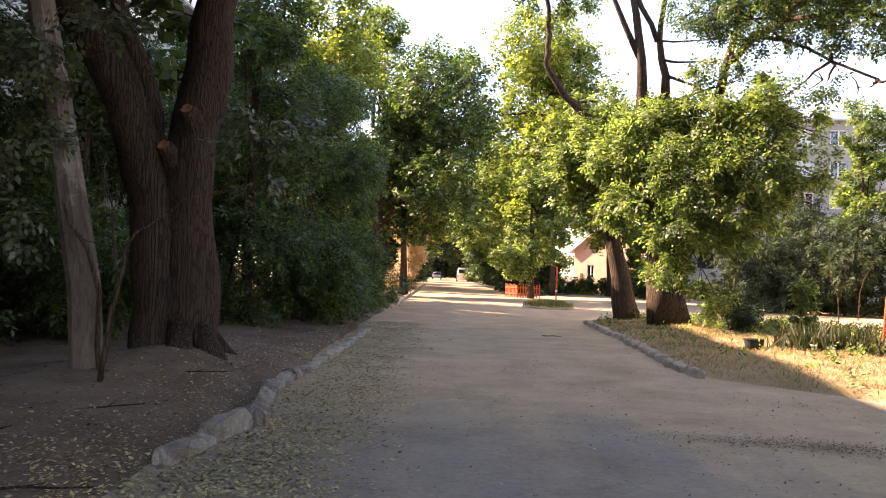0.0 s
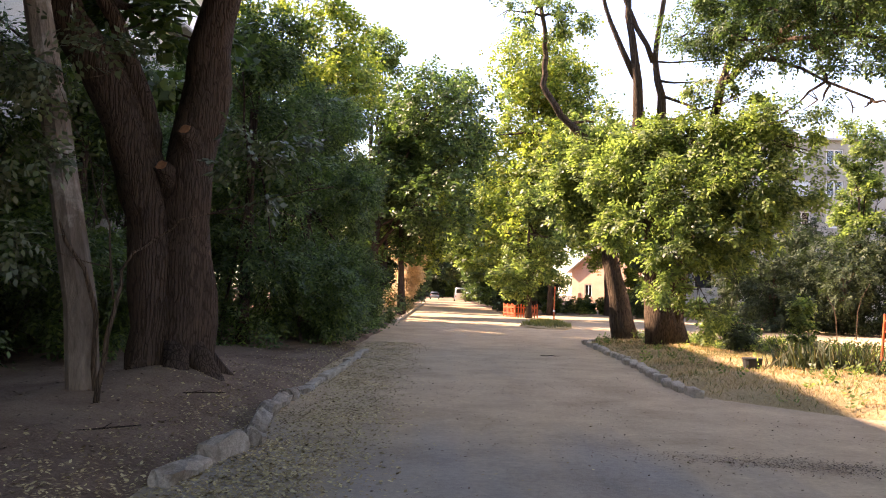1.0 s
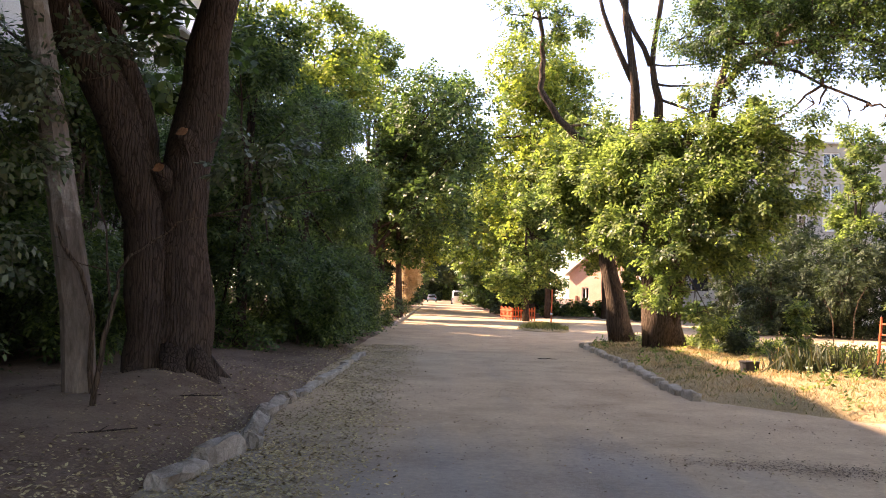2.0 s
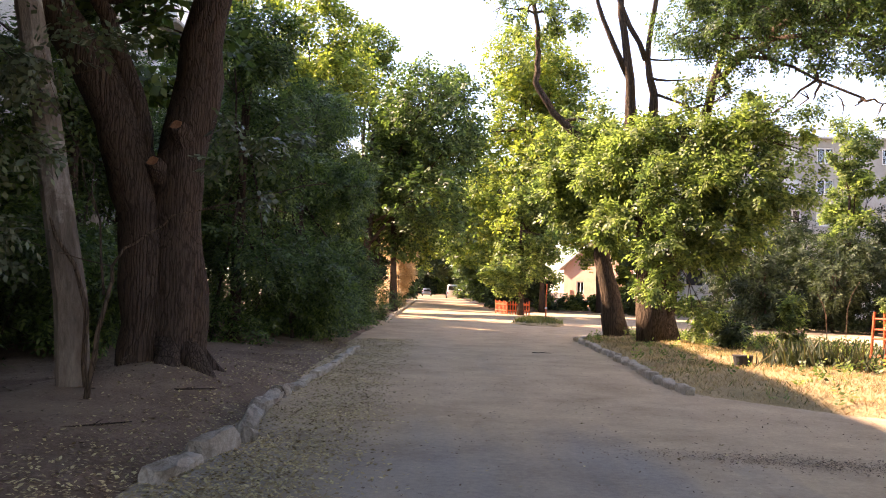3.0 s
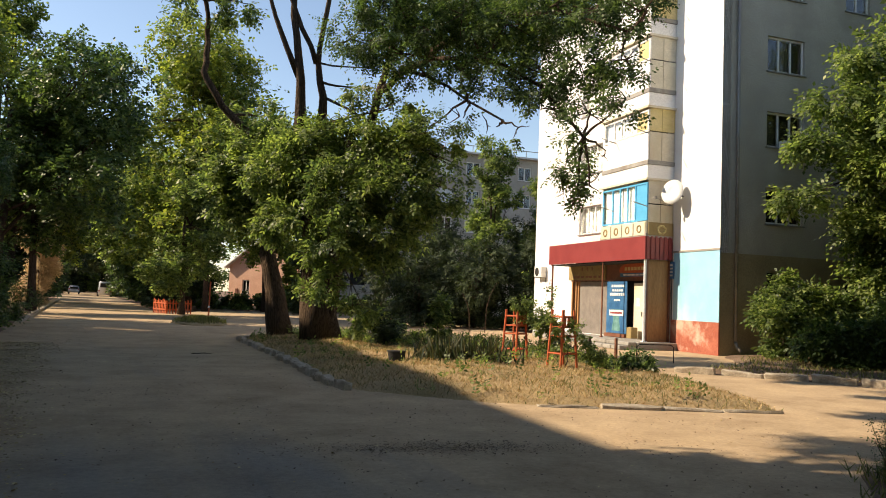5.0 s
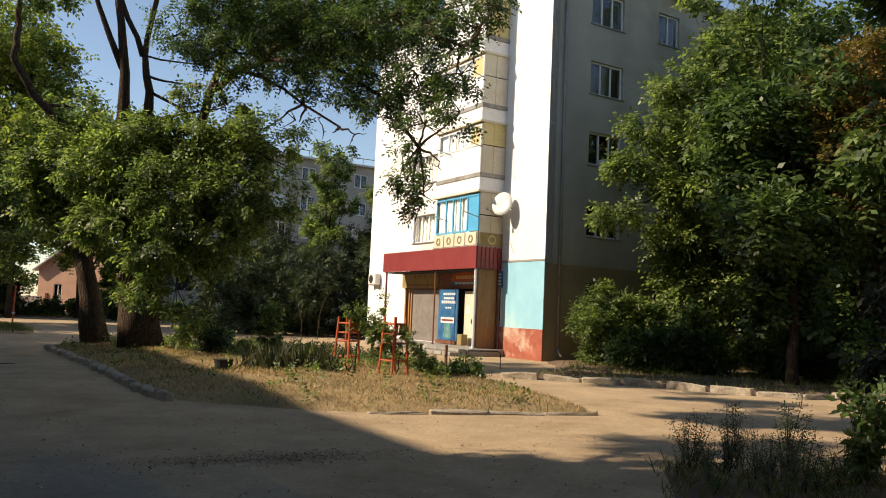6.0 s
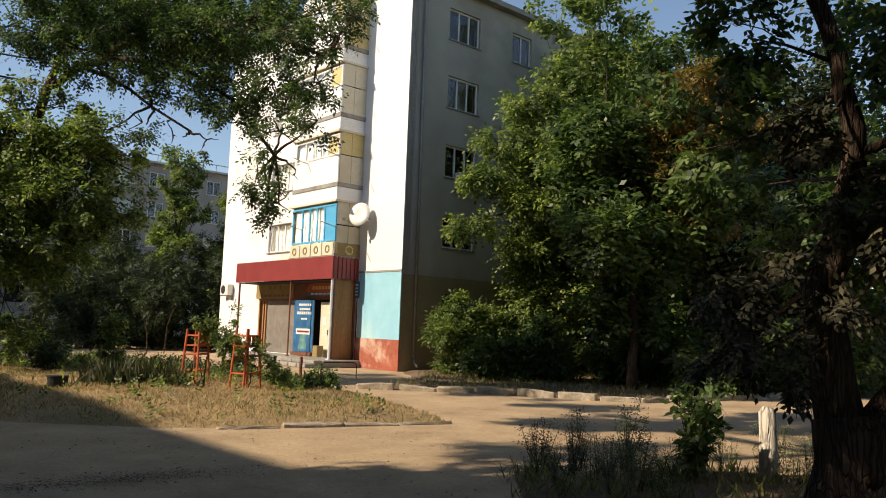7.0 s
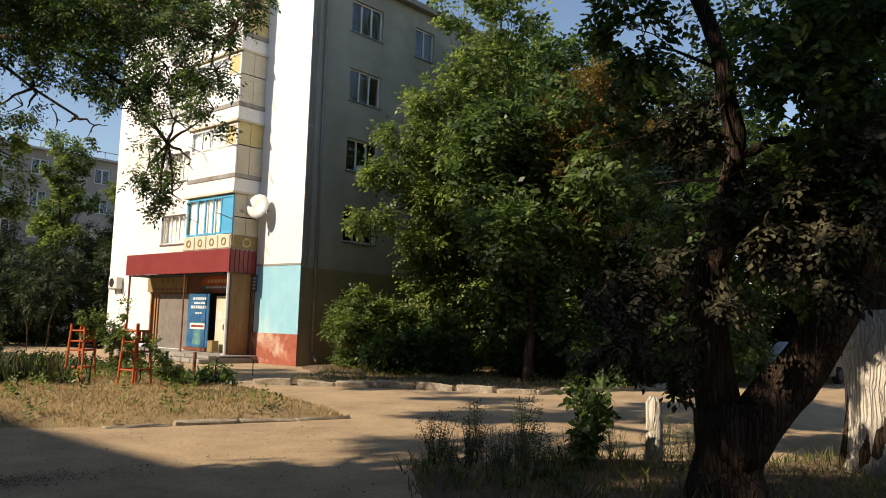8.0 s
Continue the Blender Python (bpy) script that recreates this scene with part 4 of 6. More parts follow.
R1_STEMS = [[(0.0, -0.0, -0.0), (-0.2, 0.0, 1.5), (-0.5, 0.1, 2.8), (-0.5, 0.1, 4.0), (-0.7, 0.1, 5.2), (-0.9, 0.2, 6.0)],
            [(-0.5, 0.1, 3.0), (-0.6, 0.1, 5.2), (-0.9, 0.2, 6.4), (-1.6, 0.3, 7.1), (-2.2, 0.4, 7.7), (-2.6, 0.4, 8.3), (-2.8, 0.5, 8.8), (-2.8, 0.5, 9.4), (-2.8, 0.5, 10.2), (-2.8, 0.5, 10.8), (-3.0, 0.5, 11.6)],
            [(-0.6, 0.1, 3.8), (0.0, -0.0, 5.2), (0.2, -0.1, 6.2)]]
R1_CLUMPS = [(-0.9, 0.2, 5.2, 1.0, 1.0, 0.8, 1), (-1.5, 0.3, 5.7, 0.9, 0.9, 0.8, 1), (-0.5, 0.1, 6.4, 1.0, 1.0, 0.8, 1), (-1.7, 0.3, 4.7, 0.8, 0.8, 0.7, 1), (-0.9, 0.2, 4.4, 0.8, 0.8, 0.6, 1), (0.0, -0.0, 5.8, 0.9, 0.9, 0.8, 1), (-0.7, 2.0, 7.8, 0.9, 0.9, 0.8, 0.6), (-3.1, 0.3, 11.2, 1.0, 1.0, 0.8, 0.35), (-4.3, 0.4, 11.3, 0.7, 0.7, 0.6, 0.25), (-2.0, 0.2, 11.2, 0.7, 0.7, 0.6, 0.25)]
stem_tree("street_tree", pose(6.21, 26.5, 0.1), "leaning brown tree with one bare crooked limb", R1_STEMS, [(0.34, 0.16), (0.16, 0.07), (0.12, 0.05)], R1_CLUMPS, 5200, 24, M_LEAF, M_BARK_B, 0.06, 3, size=0.15)
R2_STEMS = [[(0.0, 0.0, 0.1), (-0.2, 0.1, 1.9), (-0.4, 0.2, 3.6), (-0.6, 0.2, 5.4), (-0.8, 0.3, 6.5), (-0.9, 0.3, 8.0), (-1.1, 0.3, 9.5), (-1.2, 0.4, 10.8), (-1.3, 0.4, 11.9)],
            [(-0.1, 0.1, 1.5), (-0.1, 0.1, 4.0), (-0.2, 0.1, 6.2), (-0.2, 0.1, 7.6), (-0.4, 0.2, 8.7), (-0.3, 0.1, 9.7), (-0.1, 0.1, 10.9), (0.1, 0.0, 11.8)],
            [(-0.4, 0.2, 8.7), (-0.9, 0.3, 9.7), (-1.4, 0.4, 10.8), (-1.7, 0.5, 11.7)],
            [(-1.0, 0.3, 8.2), (-1.7, 0.5, 10.0), (-2.0, 0.5, 10.8), (-2.2, 0.6, 11.5)],
            [(0.1, 0.0, 0.8), (0.6, -0.1, 3.7), (1.1, -0.3, 5.8), (1.3, -0.4, 7.2), (1.6, -0.4, 8.4), (1.8, -0.5, 9.7), (2.0, -0.6, 11.0), (2.0, -0.6, 12.1)],
            [(1.8, -0.5, 9.0), (2.9, -1.0, 10.2), (3.4, -2.8, 10.2), (4.2, -4.3, 10.0)],
            [(1.6, -0.5, 8.0), (1.7, -1.6, 8.2), (2.0, -3.2, 8.3), (2.6, -5.2, 7.9), (3.3, -7.0, 6.9), (3.8, -8.2, 5.4)],
            [(1.7, -1.6, 8.2), (1.2, -3.0, 8.0), (1.4, -4.4, 7.4), (2.0, -5.6, 6.6), (2.6, -6.4, 6.0)],
            [(2.0, -3.2, 8.5), (2.8, -5.4, 9.0), (3.6, -7.4, 8.6), (4.4, -9.0, 7.8)]]
R2_LOW = [(0.7, -1.0, 7.6, 0.65, 0.65, 0.55, 0.7), (1.6, -2.0, 8.2, 0.6, 0.6, 0.51, 0.7), (0.2, -0.4, 6.8, 0.62, 0.62, 0.53, 0.7), (-1.3, 0.2, 5.2, 1.04, 1.04, 0.89, 1), (-0.4, -0.3, 5.9, 1.04, 1.04, 0.88, 1), (0.6, -1.2, 6.1, 1.04, 1.04, 0.89, 1), (1.7, -2.0, 5.9, 0.99, 0.99, 0.84, 1), (2.5, -2.9, 6.1, 0.65, 0.65, 0.55, 1), (2.4, -2.8, 4.7, 0.89, 0.89, 0.76, 1), (1.3, -2.6, 4.5, 1.12, 1.12, 0.95, 1), (0.2, -1.9, 4.5, 1.14, 1.14, 0.97, 1), (-0.8, -1.0, 4.0, 1.0, 1.0, 0.85, 1), (-0.2, -2.0, 3.0, 0.89, 0.89, 0.75, 1), (0.9, -2.3, 3.2, 0.97, 0.97, 0.82, 1), (1.9, -2.5, 3.6, 0.68, 0.68, 0.58, 1), (-1.5, 0.0, 3.6, 0.66, 0.66, 0.56, 1), (-0.3, -2.4, 1.9, 0.63, 0.63, 0.54, 0.7), (0.3, -2.8, 1.2, 0.5, 0.5, 0.43, 0.8), (-0.7, -1.8, 1.5, 0.35, 0.35, 0.3, 0.6), (2.8, -3.1, 5.3, 0.45, 0.45, 0.38, 1), (1.5, -1.4, 7.2, 0.59, 0.59, 0.5, 0.6), (-0.6, 0.8, 5.3, 0.9, 0.9, 0.76, 1)]
R2_HIGH = [(0.4, -3.7, 8.4, 0.91, 0.91, 0.77, 1), (1.2, -4.5, 8.7, 0.88, 0.88, 0.75, 1), (1.9, -5.3, 8.9, 0.86, 0.86, 0.73, 1), (2.7, -6.3, 8.5, 0.84, 0.84, 0.72, 1), (3.3, -7.3, 8.7, 0.82, 0.82, 0.7, 1), (4.0, -8.3, 8.5, 0.8, 0.8, 0.68, 1), (4.5, -9.3, 8.2, 0.65, 0.65, 0.55, 1), (1.2, -4.5, 7.5, 0.66, 0.66, 0.56, 0.8), (2.0, -5.4, 7.3, 0.72, 0.72, 0.61, 0.8), (2.7, -6.2, 7.2, 0.71, 0.71, 0.6, 0.9), (3.2, -7.2, 7.1, 0.68, 0.68, 0.58, 1), (3.7, -8.1, 7.2, 0.73, 0.73, 0.62, 1), (4.3, -9.1, 7.1, 0.65, 0.65, 0.55, 1), (3.5, -7.3, 6.2, 0.62, 0.62, 0.52, 1), (3.9, -8.2, 6.0, 0.67, 0.67, 0.57, 1), (4.3, -9.1, 6.2, 0.52, 0.52, 0.44, 0.9), (3.7, -7.7, 5.0, 0.54, 0.54, 0.46, 0.9), (3.9, -8.3, 4.3, 0.47, 0.47, 0.4, 0.9), (3.7, -8.0, 4.0, 0.33, 0.33, 0.28, 0.7), (4.2, -8.5, 5.0, 0.29, 0.29, 0.25, 0.6), (1.9, -5.4, 6.2, 0.5, 0.5, 0.43, 0.5), (2.4, -6.0, 5.9, 0.35, 0.35, 0.3, 0.35), (2.9, -6.7, 5.8, 0.42, 0.42, 0.35, 0.4), (1.5, -4.7, 6.1, 0.44, 0.44, 0.37, 0.6), (4.6, -9.9, 8.6, 0.44, 0.44, 0.38, 0.9), (-0.3, -2.9, 8.6, 0.77, 0.77, 0.66, 0.7), (3.8, -4.7, 8.9, 1.32, 1.32, 1.1, 0.8), (3.0, -3.7, 9.2, 1.21, 1.21, 0.99, 0.8), (2.4, -2.3, 8.9, 0.99, 0.99, 0.88, 0.8), (1.9, -1.0, 10.1, 1.1, 1.1, 0.99, 0.8), (0.1, -4.1, 9.7, 0.99, 0.99, 0.88, 0.8), (2.8, -3.6, 10.5, 1.43, 1.43, 1.21, 0.8), (4.3, -5.5, 10.2, 1.54, 1.54, 1.32, 0.8), (5.1, -7.9, 9.4, 1.21, 1.21, 1.1, 0.8)]
big = stem_tree("street_tree", pose(6.73, 23.4, 0.1), "many-stemmed leafy tree on the dry grass island", R2_STEMS, [(0.48, 0.09), (0.24, 0.07), (0.1, 0.05), (0.1, 0.04), (0.26, 0.08), (0.1, 0.04), (0.13, 0.04), (0.1, 0.03), (0.1, 0.03)], R2_LOW, 7800, 25, M_LEAF, M_BARK_B, 0.05, 4, reach=32, size=0.135, length=0.36, shell=0.4, slim=0.55)
# backlit darkness is put into the leaf colour of this high canopy
part("crown", crown_mesh(R2_HIGH, 12500, 261, M_LEAF_D, size=0.105, length=0.34, shell=0.1, slim=0.5), None, big, "overhanging canopy of fine leaves")
bm = bmesh.new()
rs = np.random.RandomState(5)
HIGH_WAYS = np.array([p for line in R2_STEMS[4:] for p in line[2:]])
for c in R2_HIGH:
    e = np.array(c[:3])
    foot = HIGH_WAYS[np.argmin(np.linalg.norm(HIGH_WAYS - e, axis=1) + 0.5 * np.maximum(0, HIGH_WAYS[:, 2] - e[2] - 1.5))]
    if np.linalg.norm(foot - e) > 0.3:
        tube(bm, wander(foot, e, 6, 0.09, rs), np.linspace(0.04, 0.014, 6), 5)
    for _ in range(5 if c[6] > 0.6 else 3):
        v = unit(rs.normal(0, 1, 3)) * np.array(c[3:6])
        tube(bm, wander(e, e + v * 0.9, 4, 0.06, rs), [0.018, 0.014, 0.009, 0.004], 4)
tagged(part("twig_spray", bm, M_BARK_B, big), kind="stuff")


def grown(kind, x, y, h, w, low, seed, leaf, label, group, n=4200, stem=0.15, category="tree", z=0.0, balls=9, bark=None, **args):
    return tree(kind, pose(x, y, z), label, h, w, stem, ball_clumps(h, low, w, balls, seed), n, seed + 500, leaf, bark or M_BARK, category, group, leaf_args=args)


# shaded grove on the west side: heights rise away from the road
GROVE = [(-4.6, 18.5, 7.8, 4.4, 0.2), (-7.3, 15.5, 6.2, 4.6, 0.4), (-4.6, 22.5, 8.2, 4.6, 0.2), (-4.6, 27.0, 8.2, 4.4, 0.2), (-4.7, 31.5, 8.8, 4.6, 0.3), (-4.7, 36.5, 10.3, 5.2, 1.2),
         (-8.2, 20.5, 8.0, 5.5, 0.4), (-7.8, 26.0, 9.2, 6.0, 0.6), (-8.6, 32.0, 10.2, 6.5, 1.0), (-10.6, 16.5, 6.2, 4.6, 0.8),
         (-9.5, 10.5, 6.4, 5.0, 0.4), (-8.4, 13.2, 9.0, 4.2, 0.5), (-10.5, 5.5, 9.0, 6.5, 0.6)]
for k, (x, y, h, w, low) in enumerate(GROVE):
    grown("grove_tree", x, y, h, w, low, 30 + k, M_LEAF_D, "dense dark green tree with branches down to the ground", "grove trees", n=5200 if x > -9 else 4200, z=0.12, size=0.13 if x > -9 else 0.15, length=0.4, slim=0.45, shell=0.4)
# unseen trees behind the camera, added to close the place and shade it
for k, (x, y, h, w) in enumerate([(-6, -7, 11, 7), (-9, -1, 11, 7), (-7, -16, 13, 8), (8, -12, 12, 8), (16, -9, 12, 8), (26, -8, 13, 9), (-8, -28, 13, 9), (10, -26, 13, 9)]):
    grown("street_tree", x, y, h, w, 3.0, 200 + k, M_LEAF_D, "unseen dark green tree added behind the junction", "street trees", n=2200, z=0.1, size=0.3, length=0.6)
# low dense shrubs that close the grove towards the ground
for k, (x, y) in enumerate([(-6.5, 13.8), (-9, 13), (-6.2, 17), (-3.6, 20.6), (-3.5, 24.6), (-3.4, 29), (-3.4, 33.5), (-9.5, 17.5), (-8, 10.8)]):
    grown("shrub", x, y, 2.6, 3.6, 0.15, 230 + k, M_LEAF_D, "dark shrub at the edge of the grove", "grove shrubs", n=1700, stem=0.05, category="shrub", z=0.12, balls=6, size=0.12, length=0.36, slim=0.42)
# tall sunlit trees behind the grove
for k, (x, y, h, w, low, m) in enumerate([(-6.8, 43, 18.5, 8.0, 4, M_LEAF_Y), (-11, 40, 19.5, 8.5, 5, M_LEAF_Y), (-4.8, 52, 19, 6.0, 6, M_LEAF), (-14.5, 46, 18.5, 9.0, 5, M_LEAF_Y), (-9, 52, 17, 8, 3, M_LEAF)]):
    grown("tall_tree", x, y, h, w, low, 250 + k, m, "tall sunlit yellow-green tree behind the grove", "tall trees", n=5200, stem=0.22, size=0.2, length=0.55)
grown("round_tree", -2.4, 49, 11.5, 6.0, 4.5, 266, M_LEAF_D, "dark tree leaning to the road", "roadside trees", n=3500, stem=0.25, size=0.2, length=0.5)
tree("round_tree", pose(-4.0, 48.5, 0), "dark round-crowned tree reaching over the road", 15.4, 12, 0.3, [(c[0] + 2.9, *c[1:]) for c in ball_clumps(15.4, 6.4, 12.5, 10, 260)], 8500, 760, M_LEAF_D, M_BARK, "tree", "roadside trees", leaf_args=dict(size=0.2, length=0.5))
grown("tall_tree", 13.7, 64, 16.5, 9.0, 5.0, 267, M_LEAF_Y, "tall yellow-green tree beside the road", "tall trees", n=4500, stem=0.3, size=0.22, length=0.6)
grown("tall_tree", 7.4, 63, 21.0, 13.0, 6.0, 262, M_LEAF_Y, "tall yellow-green tree beside the road", "tall trees", n=13000, stem=0.35, size=0.25, length=0.6, balls=14)
grown("roadside_tree", 5.8, 51.5, 8.8, 5.6, 2.2, 263, M_LEAF, "young bright green tree with a reddish trunk", "roadside trees", n=4800, stem=0.2, size=0.17, bark=M_BARK_B)
grown("roadside_tree", 8.4, 60, 12.5, 6.0, 7.5, 264, M_LEAF, "green tree beside the lane", "roadside trees", n=4500, stem=0.22, size=0.2)
grown("roadside_tree", 14.8, 67, 13.5, 9.0, 8.0, 265, M_LEAF, "green tree beside the lane", "roadside trees", n=4000, stem=0.22, size=0.24)
for k, (x, y, h, w) in enumerate([(6.5, 72, 12, 7), (6.5, 86, 13, 8), (6.8, 113, 14, 9), (7, 126, 14, 10), (6.5, 150, 14, 10), (-6.8, 67, 12, 6), (-5.5, 76, 13, 8), (-6, 92, 14, 9), (-6, 112, 14, 10), (-6, 140, 14, 10), (-12, 70, 15, 9), (12, 118, 13, 10), (22, 112, 14, 11), (33, 100, 14, 11)]):
    grown("roadside_tree", x, y, h, w, 1.6, 280 + k, M_LEAF_D if k % 3 else M_LEAF, "leafy green tree along the far road", "roadside trees", n=2400, stem=0.22, size=0.34, length=0.8)
for k, (x, y) in enumerate([(-9, 190), (-2, 196), (5, 193), (12, 190), (20, 185), (-18, 180)]):
    grown("roadside_tree", x, y, 11 + k % 3, 11, 0.8, 300 + k, M_LEAF, "distant green tree closing the road", "roadside trees", n=1200, stem=0.25, size=0.6, length=1.3)
# crowns low and dense on both sides, their leaf colour darkened for shade, make the far road a dark tunnel
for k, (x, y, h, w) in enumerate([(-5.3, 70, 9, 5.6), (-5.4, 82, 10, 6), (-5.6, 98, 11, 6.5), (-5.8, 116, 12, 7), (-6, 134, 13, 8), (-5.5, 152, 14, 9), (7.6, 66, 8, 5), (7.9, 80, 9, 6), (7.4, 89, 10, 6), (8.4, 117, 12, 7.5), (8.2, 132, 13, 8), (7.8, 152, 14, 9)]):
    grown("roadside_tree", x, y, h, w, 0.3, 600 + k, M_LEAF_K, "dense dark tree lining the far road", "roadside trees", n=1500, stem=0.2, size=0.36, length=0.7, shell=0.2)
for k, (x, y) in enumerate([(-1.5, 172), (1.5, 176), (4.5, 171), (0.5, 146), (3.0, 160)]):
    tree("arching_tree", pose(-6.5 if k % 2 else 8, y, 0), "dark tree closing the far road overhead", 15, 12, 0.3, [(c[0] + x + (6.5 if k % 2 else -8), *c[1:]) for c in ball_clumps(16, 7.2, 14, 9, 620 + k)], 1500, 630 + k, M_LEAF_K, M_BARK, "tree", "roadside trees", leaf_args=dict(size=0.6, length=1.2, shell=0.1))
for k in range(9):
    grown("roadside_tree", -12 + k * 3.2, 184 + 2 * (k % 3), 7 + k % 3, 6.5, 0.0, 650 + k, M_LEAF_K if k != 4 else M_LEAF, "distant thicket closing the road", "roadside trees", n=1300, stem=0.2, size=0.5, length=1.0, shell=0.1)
M_LEAF_P = leaf_mat("leaf_dry_peach", (0.46, 0.35, 0.2), (0.6, 0.48, 0.3), (0.7, 0.58, 0.4), 0.45, 0.6, (1.1, 1.0, 0.8), ((0.85, 0.85, 0.85), (1.1, 1.08, 1.05)))
# crowns that meet over the far road, and the undergrowth beneath them
for k, (x, y, shift, h, low) in enumerate([(-4.8, 68, 3.2, 15, 6.5), (6.8, 78, -3.4, 15, 6.0), (-5.0, 92, 4.0, 16, 6.0), (7.0, 112, -4.0, 17, 6.0)]):
    tree("arching_tree", pose(x, y, 0), "green tree arching over the far road", h, 9, 0.24, [(c[0] + shift, *c[1:]) for c in ball_clumps(h, low, 9.5, 9, 520 + k)], 3400, 530 + k, M_LEAF if k % 2 else M_LEAF_Y, M_BARK, "tree", "roadside trees", leaf_args=dict(size=0.28, length=0.6))
for k, (x, y) in enumerate([(6.2, 62), (6.4, 69), (6.2, 77), (6.4, 87), (6.2, 98), (6.4, 112), (-3.8, 66), (-3.9, 75), (-3.8, 86), (-4.0, 99), (-4.0, 116), (9, 72)]):
    grown("shrub", x, y, 3.4 + 0.4 * (k % 3), 3.6, 0.1, 560 + k, M_LEAF_D if k % 2 else M_LEAF_K, "roadside shrub under the far trees", "roadside shrubs", n=620, stem=0.05, category="shrub", balls=6, size=0.32, length=0.6)
grown("dry_shrub", -2.5, 58, 6.4, 3.4, 0.3, 311, M_LEAF_P, "dry peach-brown shrub in the sun", "dry shrubs", n=2600, stem=0.06, category="shrub", size=0.16)
# dark lilac thicket in front of the grey house; its shade is put into the leaf colour
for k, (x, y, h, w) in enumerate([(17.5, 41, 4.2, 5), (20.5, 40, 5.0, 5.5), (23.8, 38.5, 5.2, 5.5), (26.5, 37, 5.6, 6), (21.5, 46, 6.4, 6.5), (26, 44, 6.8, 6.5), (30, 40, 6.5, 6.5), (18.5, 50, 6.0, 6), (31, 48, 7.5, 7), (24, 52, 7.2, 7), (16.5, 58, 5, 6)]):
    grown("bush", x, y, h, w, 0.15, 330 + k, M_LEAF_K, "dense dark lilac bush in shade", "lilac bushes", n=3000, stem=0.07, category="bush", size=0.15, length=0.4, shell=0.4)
grown("poplar", 24.2, 45, 12.4, 3.8, 1.0, 350, M_LEAF, "slender pale-leaved poplar before the grey house", "poplars", n=4500, stem=0.14, size=0.17, balls=14)
grown("poplar", 26.6, 43, 9.6, 3.6, 1.0, 351, M_LEAF, "slender pale-leaved poplar before the grey house", "poplars", n=3600, stem=0.12, size=0.17, balls=12)
# woods that close the lane to the east, shade painted into their leaves
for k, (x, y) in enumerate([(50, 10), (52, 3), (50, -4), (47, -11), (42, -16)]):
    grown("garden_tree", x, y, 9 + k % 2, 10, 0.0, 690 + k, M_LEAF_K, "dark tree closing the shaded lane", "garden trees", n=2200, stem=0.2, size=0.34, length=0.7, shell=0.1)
# garden beside the block of flats; the darkest leaves carry shade in their colour
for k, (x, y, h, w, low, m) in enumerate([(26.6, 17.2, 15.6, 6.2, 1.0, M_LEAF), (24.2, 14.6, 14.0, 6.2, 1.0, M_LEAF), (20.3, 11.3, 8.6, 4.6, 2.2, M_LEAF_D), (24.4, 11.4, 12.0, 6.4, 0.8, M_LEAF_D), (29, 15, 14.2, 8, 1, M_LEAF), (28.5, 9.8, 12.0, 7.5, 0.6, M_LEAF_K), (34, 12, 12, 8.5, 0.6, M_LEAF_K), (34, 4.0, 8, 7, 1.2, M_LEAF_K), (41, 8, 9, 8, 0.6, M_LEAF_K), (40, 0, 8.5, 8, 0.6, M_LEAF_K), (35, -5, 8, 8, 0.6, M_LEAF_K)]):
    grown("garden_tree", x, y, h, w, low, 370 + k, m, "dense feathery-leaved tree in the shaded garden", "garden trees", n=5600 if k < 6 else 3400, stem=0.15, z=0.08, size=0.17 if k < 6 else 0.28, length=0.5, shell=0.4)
bc = [(-2.4, 0.6, 7.4, 1.2, 1.2, 1.0, 1), (-2.0, -0.4, 8.6, 1.1, 1.2, 0.9, 1), (-3.0, -0.2, 6.2, 1.1, 1.1, 0.8, 0.8), (-2.0, -1.2, 7.2, 1.2, 1.2, 0.9, 0.8), (-2.6, -0.9, 5.2, 1.0, 1.0, 0.7, 0.5)]
tree("garden_tree", pose(24.0, 10.6, 0.08), "tree with browning leaf sprays in the garden", 8.5, 4, 0.1, bc, 3800, 388, M_LEAF_B, M_BARK, group="garden trees", leaf_args=dict(size=0.14))
fr = [(-2.0, 0.9, 6.9, 1.0, 0.9, 0.3, 1), (-2.7, 1.2, 5.3, 1.0, 0.9, 0.28, 0.9), (-1.7, 0.6, 8.3, 1.1, 1.0, 0.4, 1), (-0.8, -0.2, 6.0, 1.2, 1.1, 0.6, 1), (-0.8, 0.2, 9.8, 1.1, 1.0, 0.5, 1), (0, 0, 4.4, 1.4, 1.3, 0.8, 1), (-0.2, 0, 7.6, 1.4, 1.3, 0.7, 1), (0.1, 0, 3.0, 1.3, 1.2, 0.7, 1)]
tree("garden_tree", pose(23.3, 16.5, 0.08), "tree spreading bright feathery fronds before the wall", 9.5, 4, 0.12, fr, 5200, 389, M_LEAF, M_BARK, group="garden trees", leaf_args=dict(size=0.16, length=0.55))
for k, (x, y, h, w, m) in enumerate([(21.0, 18.6, 2.6, 2.8, M_LEAF), (22.6, 18.0, 2.2, 2.6, M_LEAF), (19.6, 15.6, 1.2, 2.0, M_LEAF_D), (21.3, 15.0, 1.8, 2.6, M_LEAF_D), (22.5, 12.5, 1.8, 3.0, M_LEAF_D), (25, 13, 2.4, 3.4, M_LEAF_D), (21.5, 9.6, 1.5, 2.6, M_LEAF_D), (24.5, 8.6, 2.0, 3.0, M_LEAF_D), (27.5, 7.6, 2.2, 3.2, M_LEAF_D)]):
    grown("shrub", x, y, h, w, 0.1, 400 + k, m, "low feathery green shrub at the foot of the wall" if k < 2 else "dark low shrub under the garden trees", "garden shrubs", n=1500, stem=0.04, category="shrub", z=0.06, balls=6, size=0.15)
